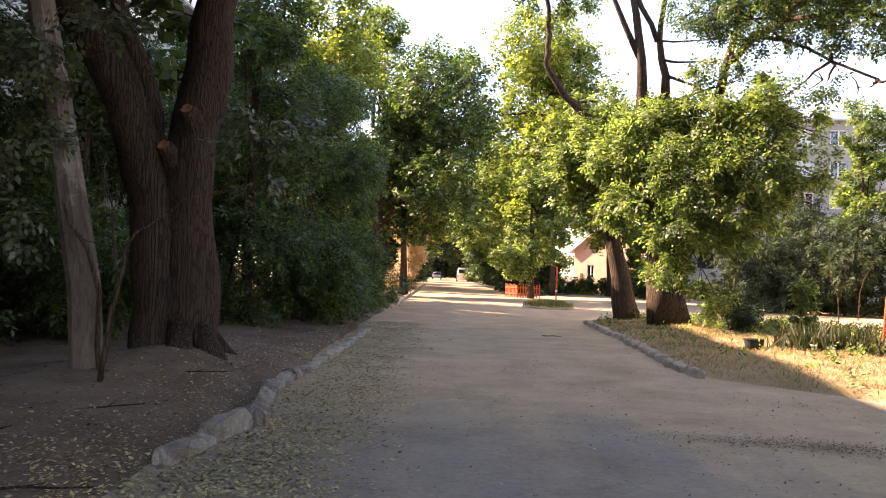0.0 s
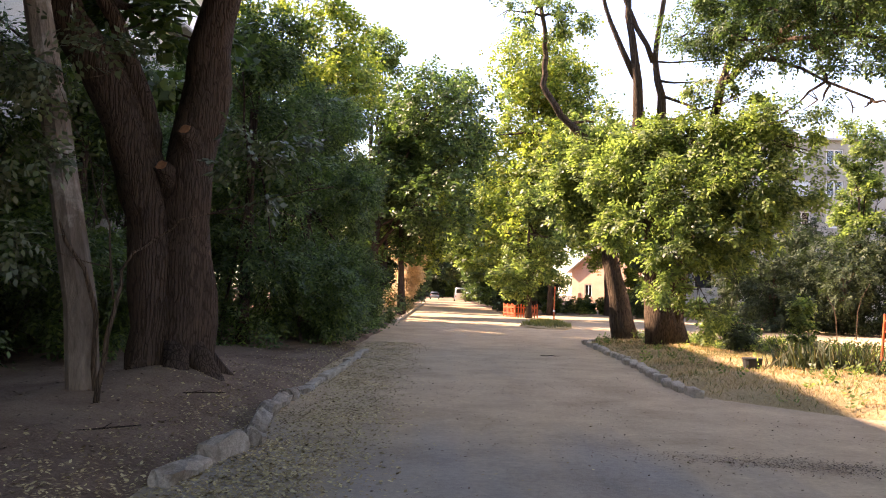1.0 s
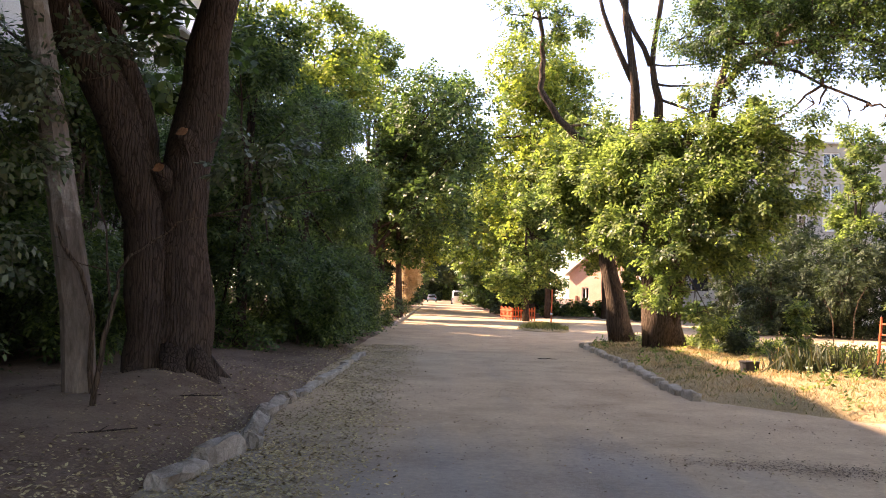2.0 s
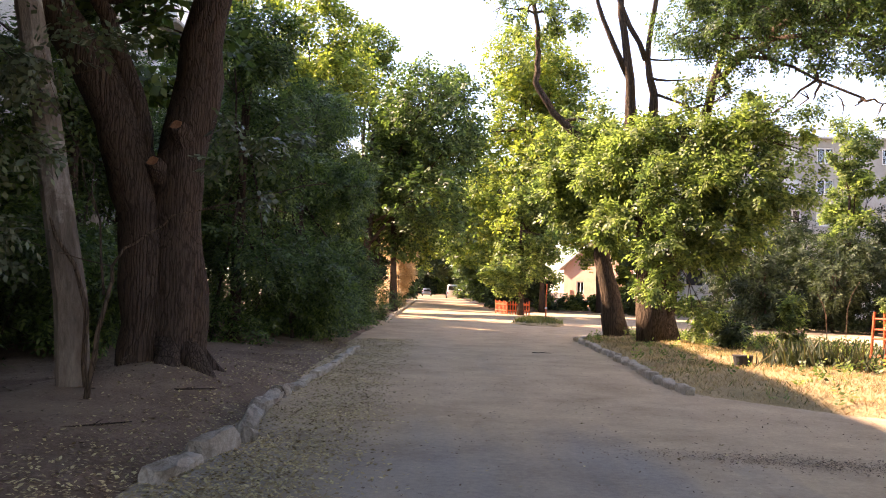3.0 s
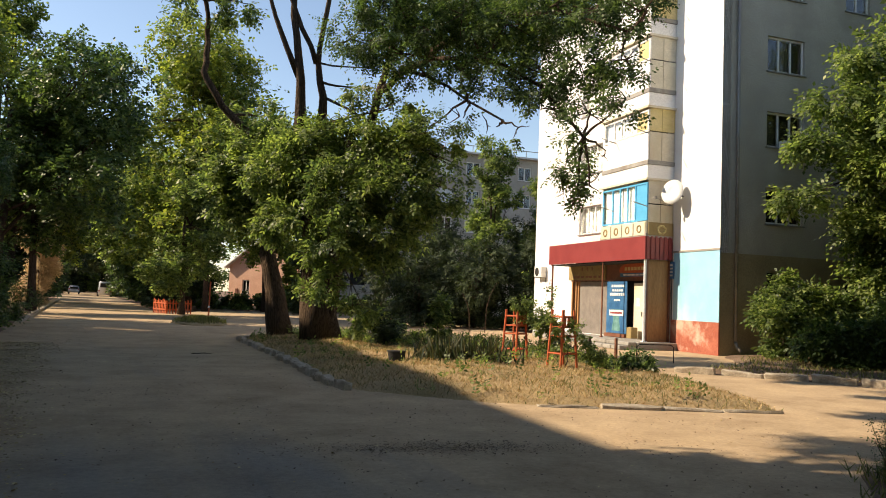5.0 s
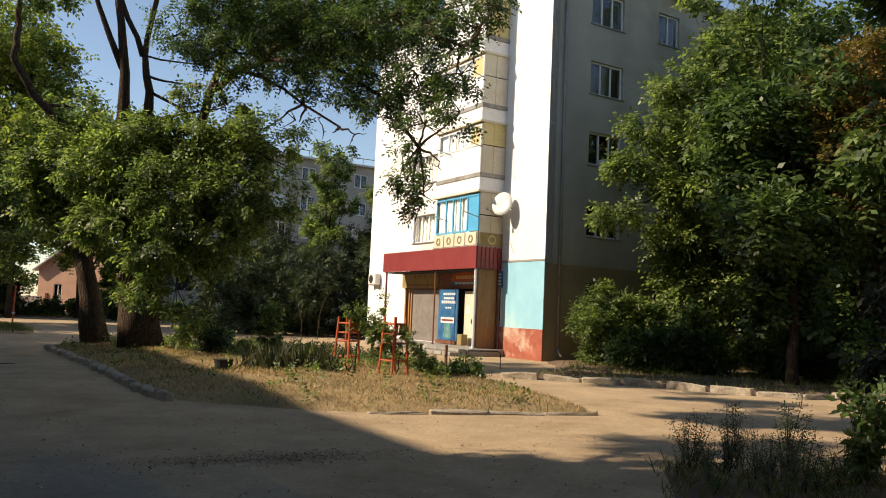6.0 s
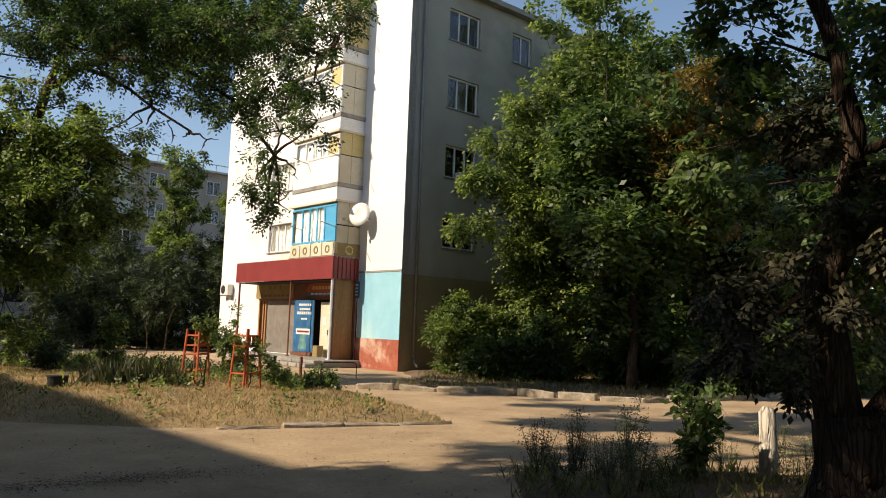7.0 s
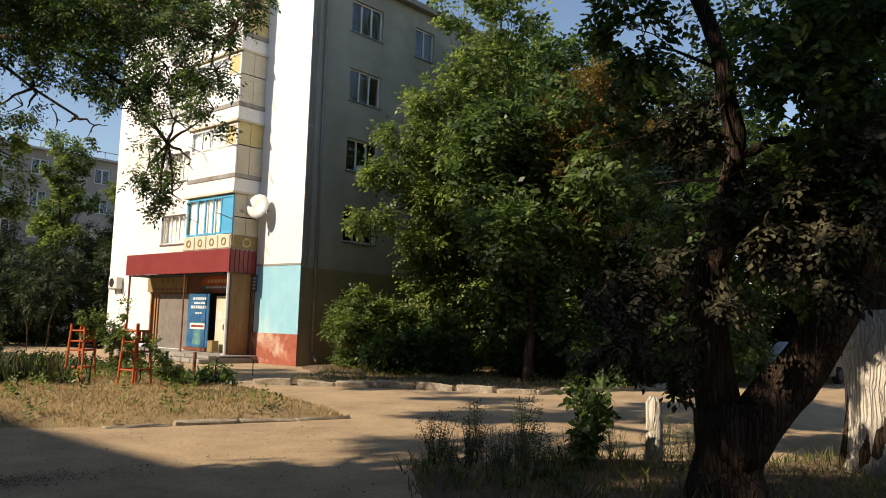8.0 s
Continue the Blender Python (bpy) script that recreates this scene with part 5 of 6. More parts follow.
# forked tree close to the camera's end
FORK = [[(0.0, 0.05, -0.3), (0.0, 0.05, 0.2), (0.0, 0.05, 0.55), (-0.03, 0.1, 0.95)],
        [(-0.03, 0.12, 0.8), (-0.1, 0.25, 1.6), (-0.1, 0.2, 2.1), (0.0, 0.05, 2.7), (0.0, 0.0, 3.2), (0.0, 0.05, 3.9), (0.0, 0.15, 4.5), (-0.1, 0.35, 5.0), (-0.1, 0.4, 5.5)],
        [(0.0, 0.0, 0.5), (0.0, -0.2, 0.8), (0.1, -0.5, 1.2), (0.1, -0.75, 1.6), (0.2, -0.95, 2.1), (0.2, -1.05, 2.5), (0.2, -1.0, 3.2), (0.2, -0.9, 4.0), (0.2, -0.9, 4.8), (0.2, -0.8, 5.5)],
        [(0.2, -1.0, 2.4), (0.2, -1.2, 2.8), (0.2, -1.4, 3.0), (0.2, -1.8, 3.2)],
        [(0.0, 0.0, 3.2), (0.0, -0.2, 3.4), (0.1, -0.5, 3.5), (0.2, -0.8, 3.5)]]
FORK_CLUMPS = [(1.0, 0.0, 3.2, 0.6, 0.6, 0.5, 1), (1.1, -0.5, 3.2, 0.5, 0.5, 0.4, 1), (0.4, 0.4, 4.4, 0.4, 0.4, 0.3, 1), (1.1, -0.3, 4.3, 0.5, 0.5, 0.4, 1), (0.7, -0.9, 4.2, 0.5, 0.5, 0.4, 1), (0.7, -1.2, 3.2, 0.6, 0.6, 0.5, 1), (1.5, 0.1, 2.4, 0.6, 0.6, 0.5, 1), (1.2, 1.3, 3.4, 0.4, 0.4, 0.3, 0.6), (1.3, 1.0, 2.7, 0.4, 0.4, 0.4, 0.7), (2.1, -0.2, 2.4, 0.5, 0.5, 0.4, 1), (1.4, 0.6, 1.8, 0.4, 0.4, 0.4, 0.7), (0.7, 1.1, 1.8, 0.3, 0.3, 0.3, 0.5), (0.7, -1.0, 5.0, 0.5, 0.5, 0.4, 1), (1.0, 0.1, 5.2, 0.4, 0.4, 0.3, 0.6), (0.8, 0.8, 5.4, 0.3, 0.3, 0.3, 0.5), (0.2, 1.1, 1.5, 0.2, 0.2, 0.2, 0.4), (1.2, -1.1, 2.5, 0.4, 0.4, 0.3, 1)]
FORK_NEAR = [c for c in FORK_CLUMPS if c[1] <= 0.05 and c[0] < 0.95] + [(-0.6, -0.75, 3.7, 0.4, 0.4, 0.4, 1), (-0.5, -0.7, 2.7, 0.4, 0.45, 0.35, 1), (-0.4, -0.85, 4.7, 0.4, 0.4, 0.4, 1), (-0.1, 1.0, 4.6, 0.4, 0.3, 0.4, 1), (-0.3, 1.1, 3.6, 0.4, 0.3, 0.4, 1), (-0.5, -1.0, 4.2, 0.45, 0.5, 0.4, 1), (-0.3, -1.2, 3.3, 0.4, 0.4, 0.4, 1)]
FORK_FAR = [c for c in FORK_CLUMPS if c not in FORK_NEAR]
fork = stem_tree("street_tree", pose(7.75, 2.05, 0), "dark old tree forking low above the weedy verge", FORK, [(0.34, 0.27), (0.21, 0.07), (0.23, 0.13), (0.09, 0.03), (0.06, 0.02)], [(*c[:3], c[3] * 1.45, c[4] * 1.45, c[5] * 1.35, c[6]) for c in FORK_NEAR], 2700, 27, M_LEAF_D, M_BARK, 0.03, 3, size=0.1, length=0.2, shell=0.2)
far = [(1.5 * (c[0] + 7.75) - 7.75, 1.5 * (c[1] + 2.05) - 2.05, 1.6 + 1.5 * (c[2] - 1.6), c[3] * 1.9, c[4] * 1.9, c[5] * 1.8, c[6]) for c in FORK_FAR if c[2] < 4.3]
# the darker leaf green stands in for shade on these branches
part("crown", crown_mesh(far, 2600, 660, M_LEAF_D, size=0.12, length=0.28, shell=0.3), None, fork, "hanging branches over the lane, leaves darkened for shade")
M_LEAF_DUST = leaf_mat("leaf_dusty_brown", (0.03, 0.028, 0.018), (0.06, 0.055, 0.036), (0.1, 0.092, 0.062), 0.15, 0.8)
DUSTY = [(-0.82, 0.78, 1.95, 0.32, 0.32, 0.26, 1), (-0.82, 0.51, 1.55, 0.32, 0.32, 0.26, 1), (-0.95, 0.82, 1.44, 0.21, 0.21, 0.17, 1), (-0.68, 0.41, 2.17, 0.29, 0.29, 0.23, 1), (-0.66, -0.33, 2.79, 0.36, 0.36, 0.29, 1), (-0.67, -0.74, 2.91, 0.36, 0.36, 0.29, 1), (-0.71, -1.08, 2.6, 0.35, 0.35, 0.28, 1), (-0.61, -0.55, 2.4, 0.31, 0.31, 0.25, 1), (-0.53, -0.05, 1.87, 0.24, 0.24, 0.19, 1), (-0.54, -0.88, 2.06, 0.26, 0.26, 0.21, 1), (-0.69, 0.14, 3.39, 0.26, 0.26, 0.21, 1), (-0.75, 0.32, 1.26, 0.18, 0.18, 0.14, 1), (-0.7, -1.21, 3.18, 0.3, 0.3, 0.24, 1)]
part("crown", crown_mesh(DUSTY, 1900, 661, M_LEAF_DUST, size=0.075, length=0.2, shell=0.1, droop=0.9), None, fork, "dusty drooping leaf sprays")
rs = np.random.RandomState(44)
for c in DUSTY:
    part("limb", tube(bmesh.new(), wander((0.0, 0.05, c[2] + 0.5) if c[1] > -0.3 else (0.2, -0.95, max(2.2, c[2] + 0.3)), c[:3], 5, 0.04, rs), np.linspace(0.022, 0.006, 5), 5), M_BARK, fork)
for c in far:
    part("limb", tube(bmesh.new(), wander((0.2, -1.0, 3.3), c[:3], 6, 0.08, rs), np.linspace(0.05, 0.012, 6), 5), M_BARK, fork)
# unseen tree added behind the camera; its crown reaches over the junction to shade it
stem_tree("street_tree", pose(2.6, -2.6, 0), "unseen tall tree added to shade the junction", [[(0, 0, -0.1), (0.2, 0.8, 3), (0.4, 2.4, 6), (0.8, 5, 8.2)], [(0.3, 1.6, 4.6), (1.2, 4.5, 7.5), (2.2, 8.0, 9)]], [(0.34, 0.14), (0.16, 0.05)], [(0.6, 8.8, 9.0, 1.2, 1.1, 0.7, 1), (1.9, 8.6, 9.3, 1.2, 1.1, 0.7, 1), (0.4, 9.9, 8.8, 0.9, 0.8, 0.6, 1), (2.0, 9.6, 9.6, 0.9, 0.8, 0.6, 1), (2.9, 7.6, 9.0, 1.2, 1.2, 0.7, 1), (0.2, 5.0, 8.8, 1.2, 1.2, 0.8, 1), (2.0, 5.0, 9.2, 1.3, 1.3, 0.8, 1), (3.6, 4.5, 8.8, 1.6, 1.6, 0.9, 1)], 4200, 46, M_LEAF_D, M_BARK, 0.05, 3, size=0.26, length=0.5, shell=0.1)
lime = stem_tree("street_tree", pose(10.75, 1.1, 0), "old tree with a limewashed trunk in the sun", [[(0, 0, -0.1), (0.02, 0.1, 1.2), (0.03, 0.16, 2.2), (0.03, 0.28, 3.4), (0.0, 0.5, 5.0), (0.0, 0.8, 7.0)], [(0.03, 0.3, 3.6), (0.2, -0.2, 4.6), (0.4, -0.8, 6.0)]], [(0.36, 0.2), (0.13, 0.05)], [(0, 0.5, 7, 1.8, 1.8, 1.2, 1), (-1, 0.8, 5.8, 1.2, 1.2, 0.8, 0.7), (1, -0.5, 6.2, 1.4, 1.4, 1, 1), (0.3, -0.6, 4.6, 0.8, 0.8, 0.6, 0.7)], 1500, 28, M_LEAF_D, M_BARK_B, 0.06, 3, size=0.1, length=0.25)
part("limewash", tube(bmesh.new(), [(0, 0, -0.08), (0, 0.02, 0.3), (0.02, 0.08, 1.0), (0.03, 0.13, 1.65), (0.03, 0.15, 1.95)], [0.53, 0.46, 0.405, 0.375, 0.36], 16, 0.22), M_LIME, lime, "flaking white limewash coat", smooth=True)
# thin sapling arching over the west verge
SAP = [(-0.2, 0.0, 0.6), (-0.1, 0.0, 1.1), (-0.1, 0.0, 1.4), (0.0, 0.1, 1.7), (0.2, 0.2, 1.9), (0.5, 0.2, 2.1), (0.9, 0.4, 2.2), (1.2, 0.5, 2.3)]
sap = stem_tree("sapling", pose(-3.3, 8.3, 0.2), "thin arching sapling with dusty grey-green leaves", [[(-0.3, 0.1, 0.0)] + SAP, [(-0.1, 0, 1.2), (-0.25, 0.05, 2.0), (-0.35, 0.1, 2.6)]], [(0.035, 0.008), (0.014, 0.005)], [(1.3, 0.9, 3.1, 0.45, 0.5, 0.35, 1), (1.75, 0.8, 2.4, 0.4, 0.4, 0.3, 1), (1.2, 0.5, 2.6, 0.4, 0.4, 0.3, 0.6), (-0.6, -0.2, 3.6, 0.7, 0.6, 0.5, 1), (-1.4, 0, 3.0, 0.8, 0.7, 0.7, 1), (-1.6, 0.2, 2.0, 0.6, 0.6, 0.6, 1)], 520, 41, M_LEAF_G, M_BARK_B, 0.008, 2, size=0.1, length=0.22, leaflets=5)

# ---- kerbs ----


def stone_mesh(seed, l, w, h):
    rs = np.random.RandomState(seed)
    bm = boxm(-l / 2, l / 2, -w / 2, w / 2, -0.1, h)
    bmesh.ops.bevel(bm, geom=bm.edges[:], offset=0.022, segments=1, affect="EDGES")
    bmesh.ops.subdivide_edges(bm, edges=[e for e in bm.edges if e.calc_length() > l * 0.6], cuts=2)
    for v in bm.verts:
        v.co += Vector(rs.normal(0, 0.011, 3))
    return mesh_of("kerb_stone", bm, M_KERB)


def chipped_stone(seed, l, w, h):
    """A kerb stone with broken arrises and a worn top."""
    rs = np.random.RandomState(seed)
    bm = boxm(-l / 2, l / 2, -w / 2, w / 2, -0.14, h)
    bmesh.ops.subdivide_edges(bm, edges=bm.edges[:], cuts=3, use_grid_fill=True)
    for v in bm.verts:
        edge = (abs(v.co.x) > l * 0.49) + (abs(v.co.y) > w * 0.49) + (v.co.z > h - 0.001)
        v.co.xyz *= 1 - (0.0, 0.0, 0.06, 0.13)[edge] * rs.uniform(0.3, 1.3)
        v.co += Vector(rs.normal(0, 0.009, 3))
    return mesh_of("kerb_stone", bm, M_KERB_OLD)


STONES = {s: [stone_mesh(10 * i + k, s, 0.17, 0.17) for k in range(4)] for i, s in enumerate((0.45, 0.62, 0.95))}


def kerb(name, pts, size, label, gap=0.05, wild=0.04, sink=0.0):
    t = tagged(new(name), label, "kerb", "", "structure")
    rs = np.random.RandomState(len(pts) * 7 + int(size * 100))
    k = 0
    carry = 0.0
    for (ax, ay), (bx, by) in zip(pts, pts[1:]):
        d = math.hypot(bx - ax, by - ay)
        a = math.degrees(math.atan2(by - ay, bx - ax))
        s = carry + size / 2
        while s < d:
            f = s / d
            m = pose(ax + (bx - ax) * f + rs.normal(0, wild * 0.4), ay + (by - ay) * f, -sink + rs.normal(0, 0.012), rs.normal(0, 70 * wild), rs.normal(0, 40 * wild), a + rs.normal(0, 90 * wild))
            part("kerb_stone", STONES[size][k % 4], None, t, at=m)
            k += 1
            s += size + gap
        carry = s - d - size / 2
    return t


BROKEN = [chipped_stone(70 + k, l, 0.19, h) for k, (l, h) in enumerate(((0.86, 0.14), (0.66, 0.17), (0.6, 0.15), (0.8, 0.14), (0.5, 0.15)))]
kw = tagged(new("kerb_west"), "broken tilted pale kerb stones", "kerb", "", "structure")
for k, (x, y, z, rx, ry, rz) in enumerate(((-2.1, 6.62, -0.03, 12, 3, 82), (-1.97, 7.4, 0.02, -6, -4, 74), (-1.87, 8.1, -0.02, 34, 10, 98), (-1.99, 8.85, 0.01, 28, -4, 96), (-2.06, 9.75, 0.03, 8, 4, 93), (-2.12, 10.55, -0.03, 16, -7, 84), (-2.08, 11.3, 0.0, -10, 5, 88), (-2.03, 12.1, -0.06, 5, 2, 86))):
    part("kerb_stone", BROKEN[(0, 1, 4, 3, 3, 2, 4, 0)[k]], None, kw, at=pose(x, y, z, rx, ry, rz))
kerb("kerb_west_far", [(-2.0, 12.6), (-1.9, 14.9), (-1.84, 19.4)], 0.95, "sunken pale kerb stones along the verge", 0.09, 0.05, 0.085)
kerb("kerb_west_end", [(-2.1, 36), (-2.0, 60), (-1.9, 90)], 0.95, "pale kerb along the far road", 0.04, 0.02, 0.05)
kerb("kerb_island", [(4.3, 12.75), (4.18, 14.2), (4.42, 16.7), (4.57, 19.5), (4.76, 24.0), (4.86, 26.2), (5.6, 27.4)], 0.62, "chunky grey kerb stones round the island", 0.09, 0.09, 0.045)
kerb("kerb_island_front", [(6.6, 10.5), (9.2, 9.5), (10.0, 9.2)], 0.95, "worn flush kerb at the island's front", 0.03, 0.03, 0.125)
kerb("kerb_garden", [(13.7, 15.5), (15.6, 13.2), (16.6, 11.2), (17.3, 9.8)], 0.95, "pale kerb stones along the garden", 0.08, 0.06, 0.02)
kerb("kerb_garden_east", [(17.5, 9.5), (22, 8.4), (34, 7.6)], 0.95, "pale kerb stones along the garden", 0.06, 0.04, 0.04)

# ---- litter, grass, weeds ----
M_LITTER = leaf_mat("dry_leaf_litter", (0.2, 0.14, 0.07), (0.36, 0.28, 0.14), (0.56, 0.47, 0.24), 0.03, 0.85, (1, 0.9, 0.7), ((0.8, 0.8, 0.8), (1.2, 1.15, 1.1)))
M_BROWNLITTER = leaf_mat("brown_debris", (0.09, 0.062, 0.042), (0.17, 0.12, 0.08), (0.3, 0.22, 0.14), 0.02, 0.9, (1, 0.9, 0.7), ((0.8, 0.8, 0.8), (1.2, 1.15, 1.1)))
M_STRAW = leaf_mat("dry_grass_blade", (0.28, 0.2, 0.1), (0.42, 0.32, 0.17), (0.54, 0.43, 0.24), 0.25, 0.7, (1.2, 1.0, 0.7), ((0.8, 0.8, 0.8), (1.2, 1.15, 1.1)))
M_BLADE = leaf_mat("green_grass_blade", (0.08, 0.09, 0.03), (0.14, 0.145, 0.05), (0.23, 0.2, 0.08), 0.3, 0.6)


def flat_leaves(name, pts, size, rs, material, label, tilt=0.25):
    n = len(pts)
    a = rs.uniform(0, 2 * math.pi, n)
    d = np.stack([np.cos(a), np.sin(a), rs.normal(0, tilt, n)], 1)
    s = np.stack([-np.sin(a), np.cos(a), rs.normal(0, tilt, n)], 1)
    L = (size * rs.uniform(0.5, 1.3, n))[:, None]
    c = np.array(pts)
    q = np.stack([c - d * L / 2, c + s * L * 0.28, c + d * L / 2, c - s * L * 0.28], 1)
    return tagged(new(name, quads(name, q, material)), label, "leaf litter", "", "stuff")


def blades(name, pts, height, rs, material, label, width=0.012, lean=0.4, category="grass"):
    n = len(pts)
    c = np.array(pts)
    h = (height * rs.uniform(0.4, 1.3, n))[:, None]
    a = rs.uniform(0, 2 * math.pi, n)
    s = np.stack([np.cos(a), np.sin(a), np.zeros(n)], 1) * width
    t = np.concatenate([rs.normal(0, lean, (n, 2)), np.ones((n, 1))], 1) * h
    q = np.stack([c - s, c + s, c + t * 0.6 + s * 0.7, c + t], 1)
    return tagged(new(name, quads(name, q, material)), label, category, "", "stuff")


rs = np.random.RandomState(91)
pts = []
while len(pts) < 36000:
    x, y = -1.25 + rs.normal(0, 0.62) - 1.6 * rs.rand() ** 4, 3.0 + 21 * rs.rand() ** 1.6
    if -9 < x < 0.9 and rs.rand() < ease((0.1 - x) / 1.1) and rs.rand() < 0.35 + 0.65 * (relief(x, y, 0.9) + 0.5):
        pts.append((x, y, max(left_height(x, y), 0.0) + 0.012))
flat_leaves("leaf_litter", pts, 0.045, rs, M_LITTER, "tan dry leaf litter along the kerb")
pts = []
for _ in range(9000):
    x, y = rs.uniform(-10, -2.4), rs.uniform(5, 24)
    pts.append((x, y, left_height(x, y) + 0.012))
flat_leaves("verge_litter", pts, 0.045, rs, M_BROWNLITTER, "dry leaf litter on the shaded verge")
pts = []
for _ in range(1100):
    x, y = rs.uniform(-1.5, 12), 3.5 + 22 * rs.rand() ** 1.4
    if inside_by(ISLAND, x, y) < 0 and (x < 4.5 or y < 11):
        pts.append((x, y, 0.008))
flat_leaves("road_litter", pts, 0.04, rs, M_LITTER, "scattered dry leaves and twigs on the road")

pts = []
while len(pts) < 5200:
    x, y = rs.uniform(-2.0, 9.0), 4.5 + 30 * rs.rand() ** 1.5
    if inside_by(ISLAND, x, y) < 0 and (x < 4.6 or y < 11) and rs.rand() < 0.2 + 1.6 * max(0, relief(x, y, 0.8)):
        pts.append((x, y, 0.006))
flat_leaves("road_grit", pts, 0.03, rs, M_BROWNLITTER, "dark grit and crumbs strewn over the dusty road")


def on_island(n, keep, seed):
    r2 = np.random.RandomState(seed)
    out = []
    while len(out) < n:
        x, y = r2.uniform(4.3, 13.8), r2.uniform(9, 28.3)
        d = inside_by(ISLAND, x, y)
        if d > 0.12 and r2.rand() < keep(x, y, d):
            out.append((x, y, island_height(x, y)))
    return out


def green_share(x, y):
    return max(0.0, min(1.0, 0.17 + 0.9 * relief(x, y, 0.7) + 0.07 * (x - 9.0) + 0.035 * (y - 14)))


blades("dry_grass", on_island(40000, lambda x, y, d: 1.1 - green_share(x, y) * 0.8, 3), 0.065, np.random.RandomState(4), M_STRAW, "dry straw-coloured trampled grass", 0.007, 0.8)
blades("green_grass", on_island(17000, lambda x, y, d: 0.12 + green_share(x, y), 5), 0.085, np.random.RandomState(6), M_BLADE, "sparse green grass on the island", 0.008, 0.55)
flat_leaves("island_litter", on_island(5000, lambda x, y, d: 0.6, 8), 0.042, np.random.RandomState(9), M_LITTER, "dry leaves lying in the island grass")
pts = [(3.7 + a * 0.75, 7.75 + c * 0.2 - a * 0.12, 0.008) for a, c in rs.normal(0, 1, (2600, 2))]
flat_leaves("road_debris", pts, 0.024, rs, M_BROWNLITTER, "strip of dark brown debris on the road")
# leafy weeds along the far side of the island and round the trees
wp = []
for x, y, z in on_island(1250, lambda x, y, d: 1.0 if (x + 0.35 * (y - 15) > 10.2 and y > 13.5) or relief(x, y, 1.7) > 0.42 else 0.02, 12):
    wp.append((x, y, z + 0.02 + 0.35 * abs(relief(x, y, 0.8)) * rs.rand()))
wp = np.array(wp)
d = rs.normal(0, 0.5, wp.shape) + np.array([0, 0, 0.9])
tagged(new("weeds", quads("weeds", sprigs(wp, d, rs, 0.22, 7, 0.09, 0.5), M_LEAF)), "low green weeds on the grass island", "weeds", "", "stuff")
pts = []
for cx, cy, n in ((7.5, 15.9, 190), (8.0, 15.7, 170), (8.35, 15.4, 90), (7.7, 16.5, 80)):
    for _ in range(n):
        x, y = cx + rs.normal(0, 0.32), cy + rs.normal(0, 0.22)
        pts.append((x, y, island_height(x, y)))
M_IRIS = leaf_mat("iris_leaf", (0.02, 0.03, 0.014), (0.038, 0.05, 0.022), (0.1, 0.085, 0.045), 0.15, 0.6)
blades("iris_leaves", pts, 0.5, rs, M_IRIS, "dark sword-shaped iris leaves in clumps", 0.026, 0.4, "iris plants")


def herb(at, h, seed, label, leaf, n=60, spread=0.25, size=0.07, group="tall weeds"):
    r2 = np.random.RandomState(seed)
    t = thing("tall_weed", at, label, "weed", group)
    bm = bmesh.new()
    c = []
    for k in range(4):
        e = (r2.normal(0, spread), r2.normal(0, spread), h * r2.uniform(0.6, 1.0))
        p = wander((r2.normal(0, 0.04), r2.normal(0, 0.04), -0.03), e, 6, 0.02, r2)
        tube(bm, p, np.linspace(0.009, 0.003, 6), 4)
        for _ in range(n // 4):
            f = r2.randint(1, 5)
            g2 = r2.rand()
            c.append(np.array(p[f]) * (1 - g2) + np.array(p[f + 1]) * g2)
    part("stem", bm, M_BARK_B, t)
    c = np.array(c)
    part("leaves", quads("leaves", sprigs(c, r2.normal(0, 0.8, c.shape) + np.array([0, 0, 0.25]), r2, 0.12, 5, size, 0.45), leaf), None, t)
    return t


# dark weeds on the near verge
kinds = [herb(pose(8.0, 5.1, 0.02), 0.75, 1, "tall dry weed with small leaves on the verge", M_LEAF_G, 90, 0.14, 0.035),
         herb(pose(8.5, 4.75, 0.04), 0.95, 2, "tall dry weed with small leaves on the verge", M_LEAF_G, 130, 0.18, 0.04),
         herb(pose(7.4, 5.2, 0.0), 0.6, 3, "tall dry weed with small leaves on the verge", M_LEAF_D, 110, 0.16, 0.035)]
r3 = np.random.RandomState(77)
for k in range(46):
    x = r3.uniform(6.4, 10.2)
    y = 5.35 - 0.55 * max(0, x - 7.8) - 0.4 * max(0, 7.4 - x) - abs(r3.normal(0, 0.7))
    s = r3.uniform(0.45, 0.85)
    copy_thing(kinds[k % 3], pose(x, y, near_height(x, y), 0, 0, r3.uniform(0, 360)) @ Matrix.Scale(s, 4))
herb(pose(8.65, 3.98, 0.05), 1.15, 21, "broad-leaved weed standing high on the verge", M_LEAF_D, 90, 0.2, 0.13)
herb(pose(8.3, 3.9, 0.05), 1.0, 22, "broad-leaved weed standing high on the verge", M_LEAF_D, 90, 0.2, 0.12)
pts = []
for _ in range(7000):
    x, y = r3.uniform(5, 13.5), r3.uniform(-3, 5.8)
    if inside_by(NEAR, x, y) > 0.1:
        pts.append((x, y, near_height(x, y)))
blades("verge_grass", pts, 0.17, r3, M_BLADE, "rough grass on the near verge", 0.01, 0.5)
pts = []
for _ in range(6000):
    x, y = r3.uniform(13.8, 27), r3.uniform(7.5, 19)
    if inside_by(YARD, x, y) > 0.2:
        pts.append((x, y, yard_height(x, y)))
blades("garden_grass", pts, 0.13, r3, M_BLADE, "thin shaded grass in the garden", 0.014, 0.5)
flat_leaves("garden_litter", [p for p in pts[:3000]], 0.08, r3, M_LITTER, "fallen leaves under the garden trees")
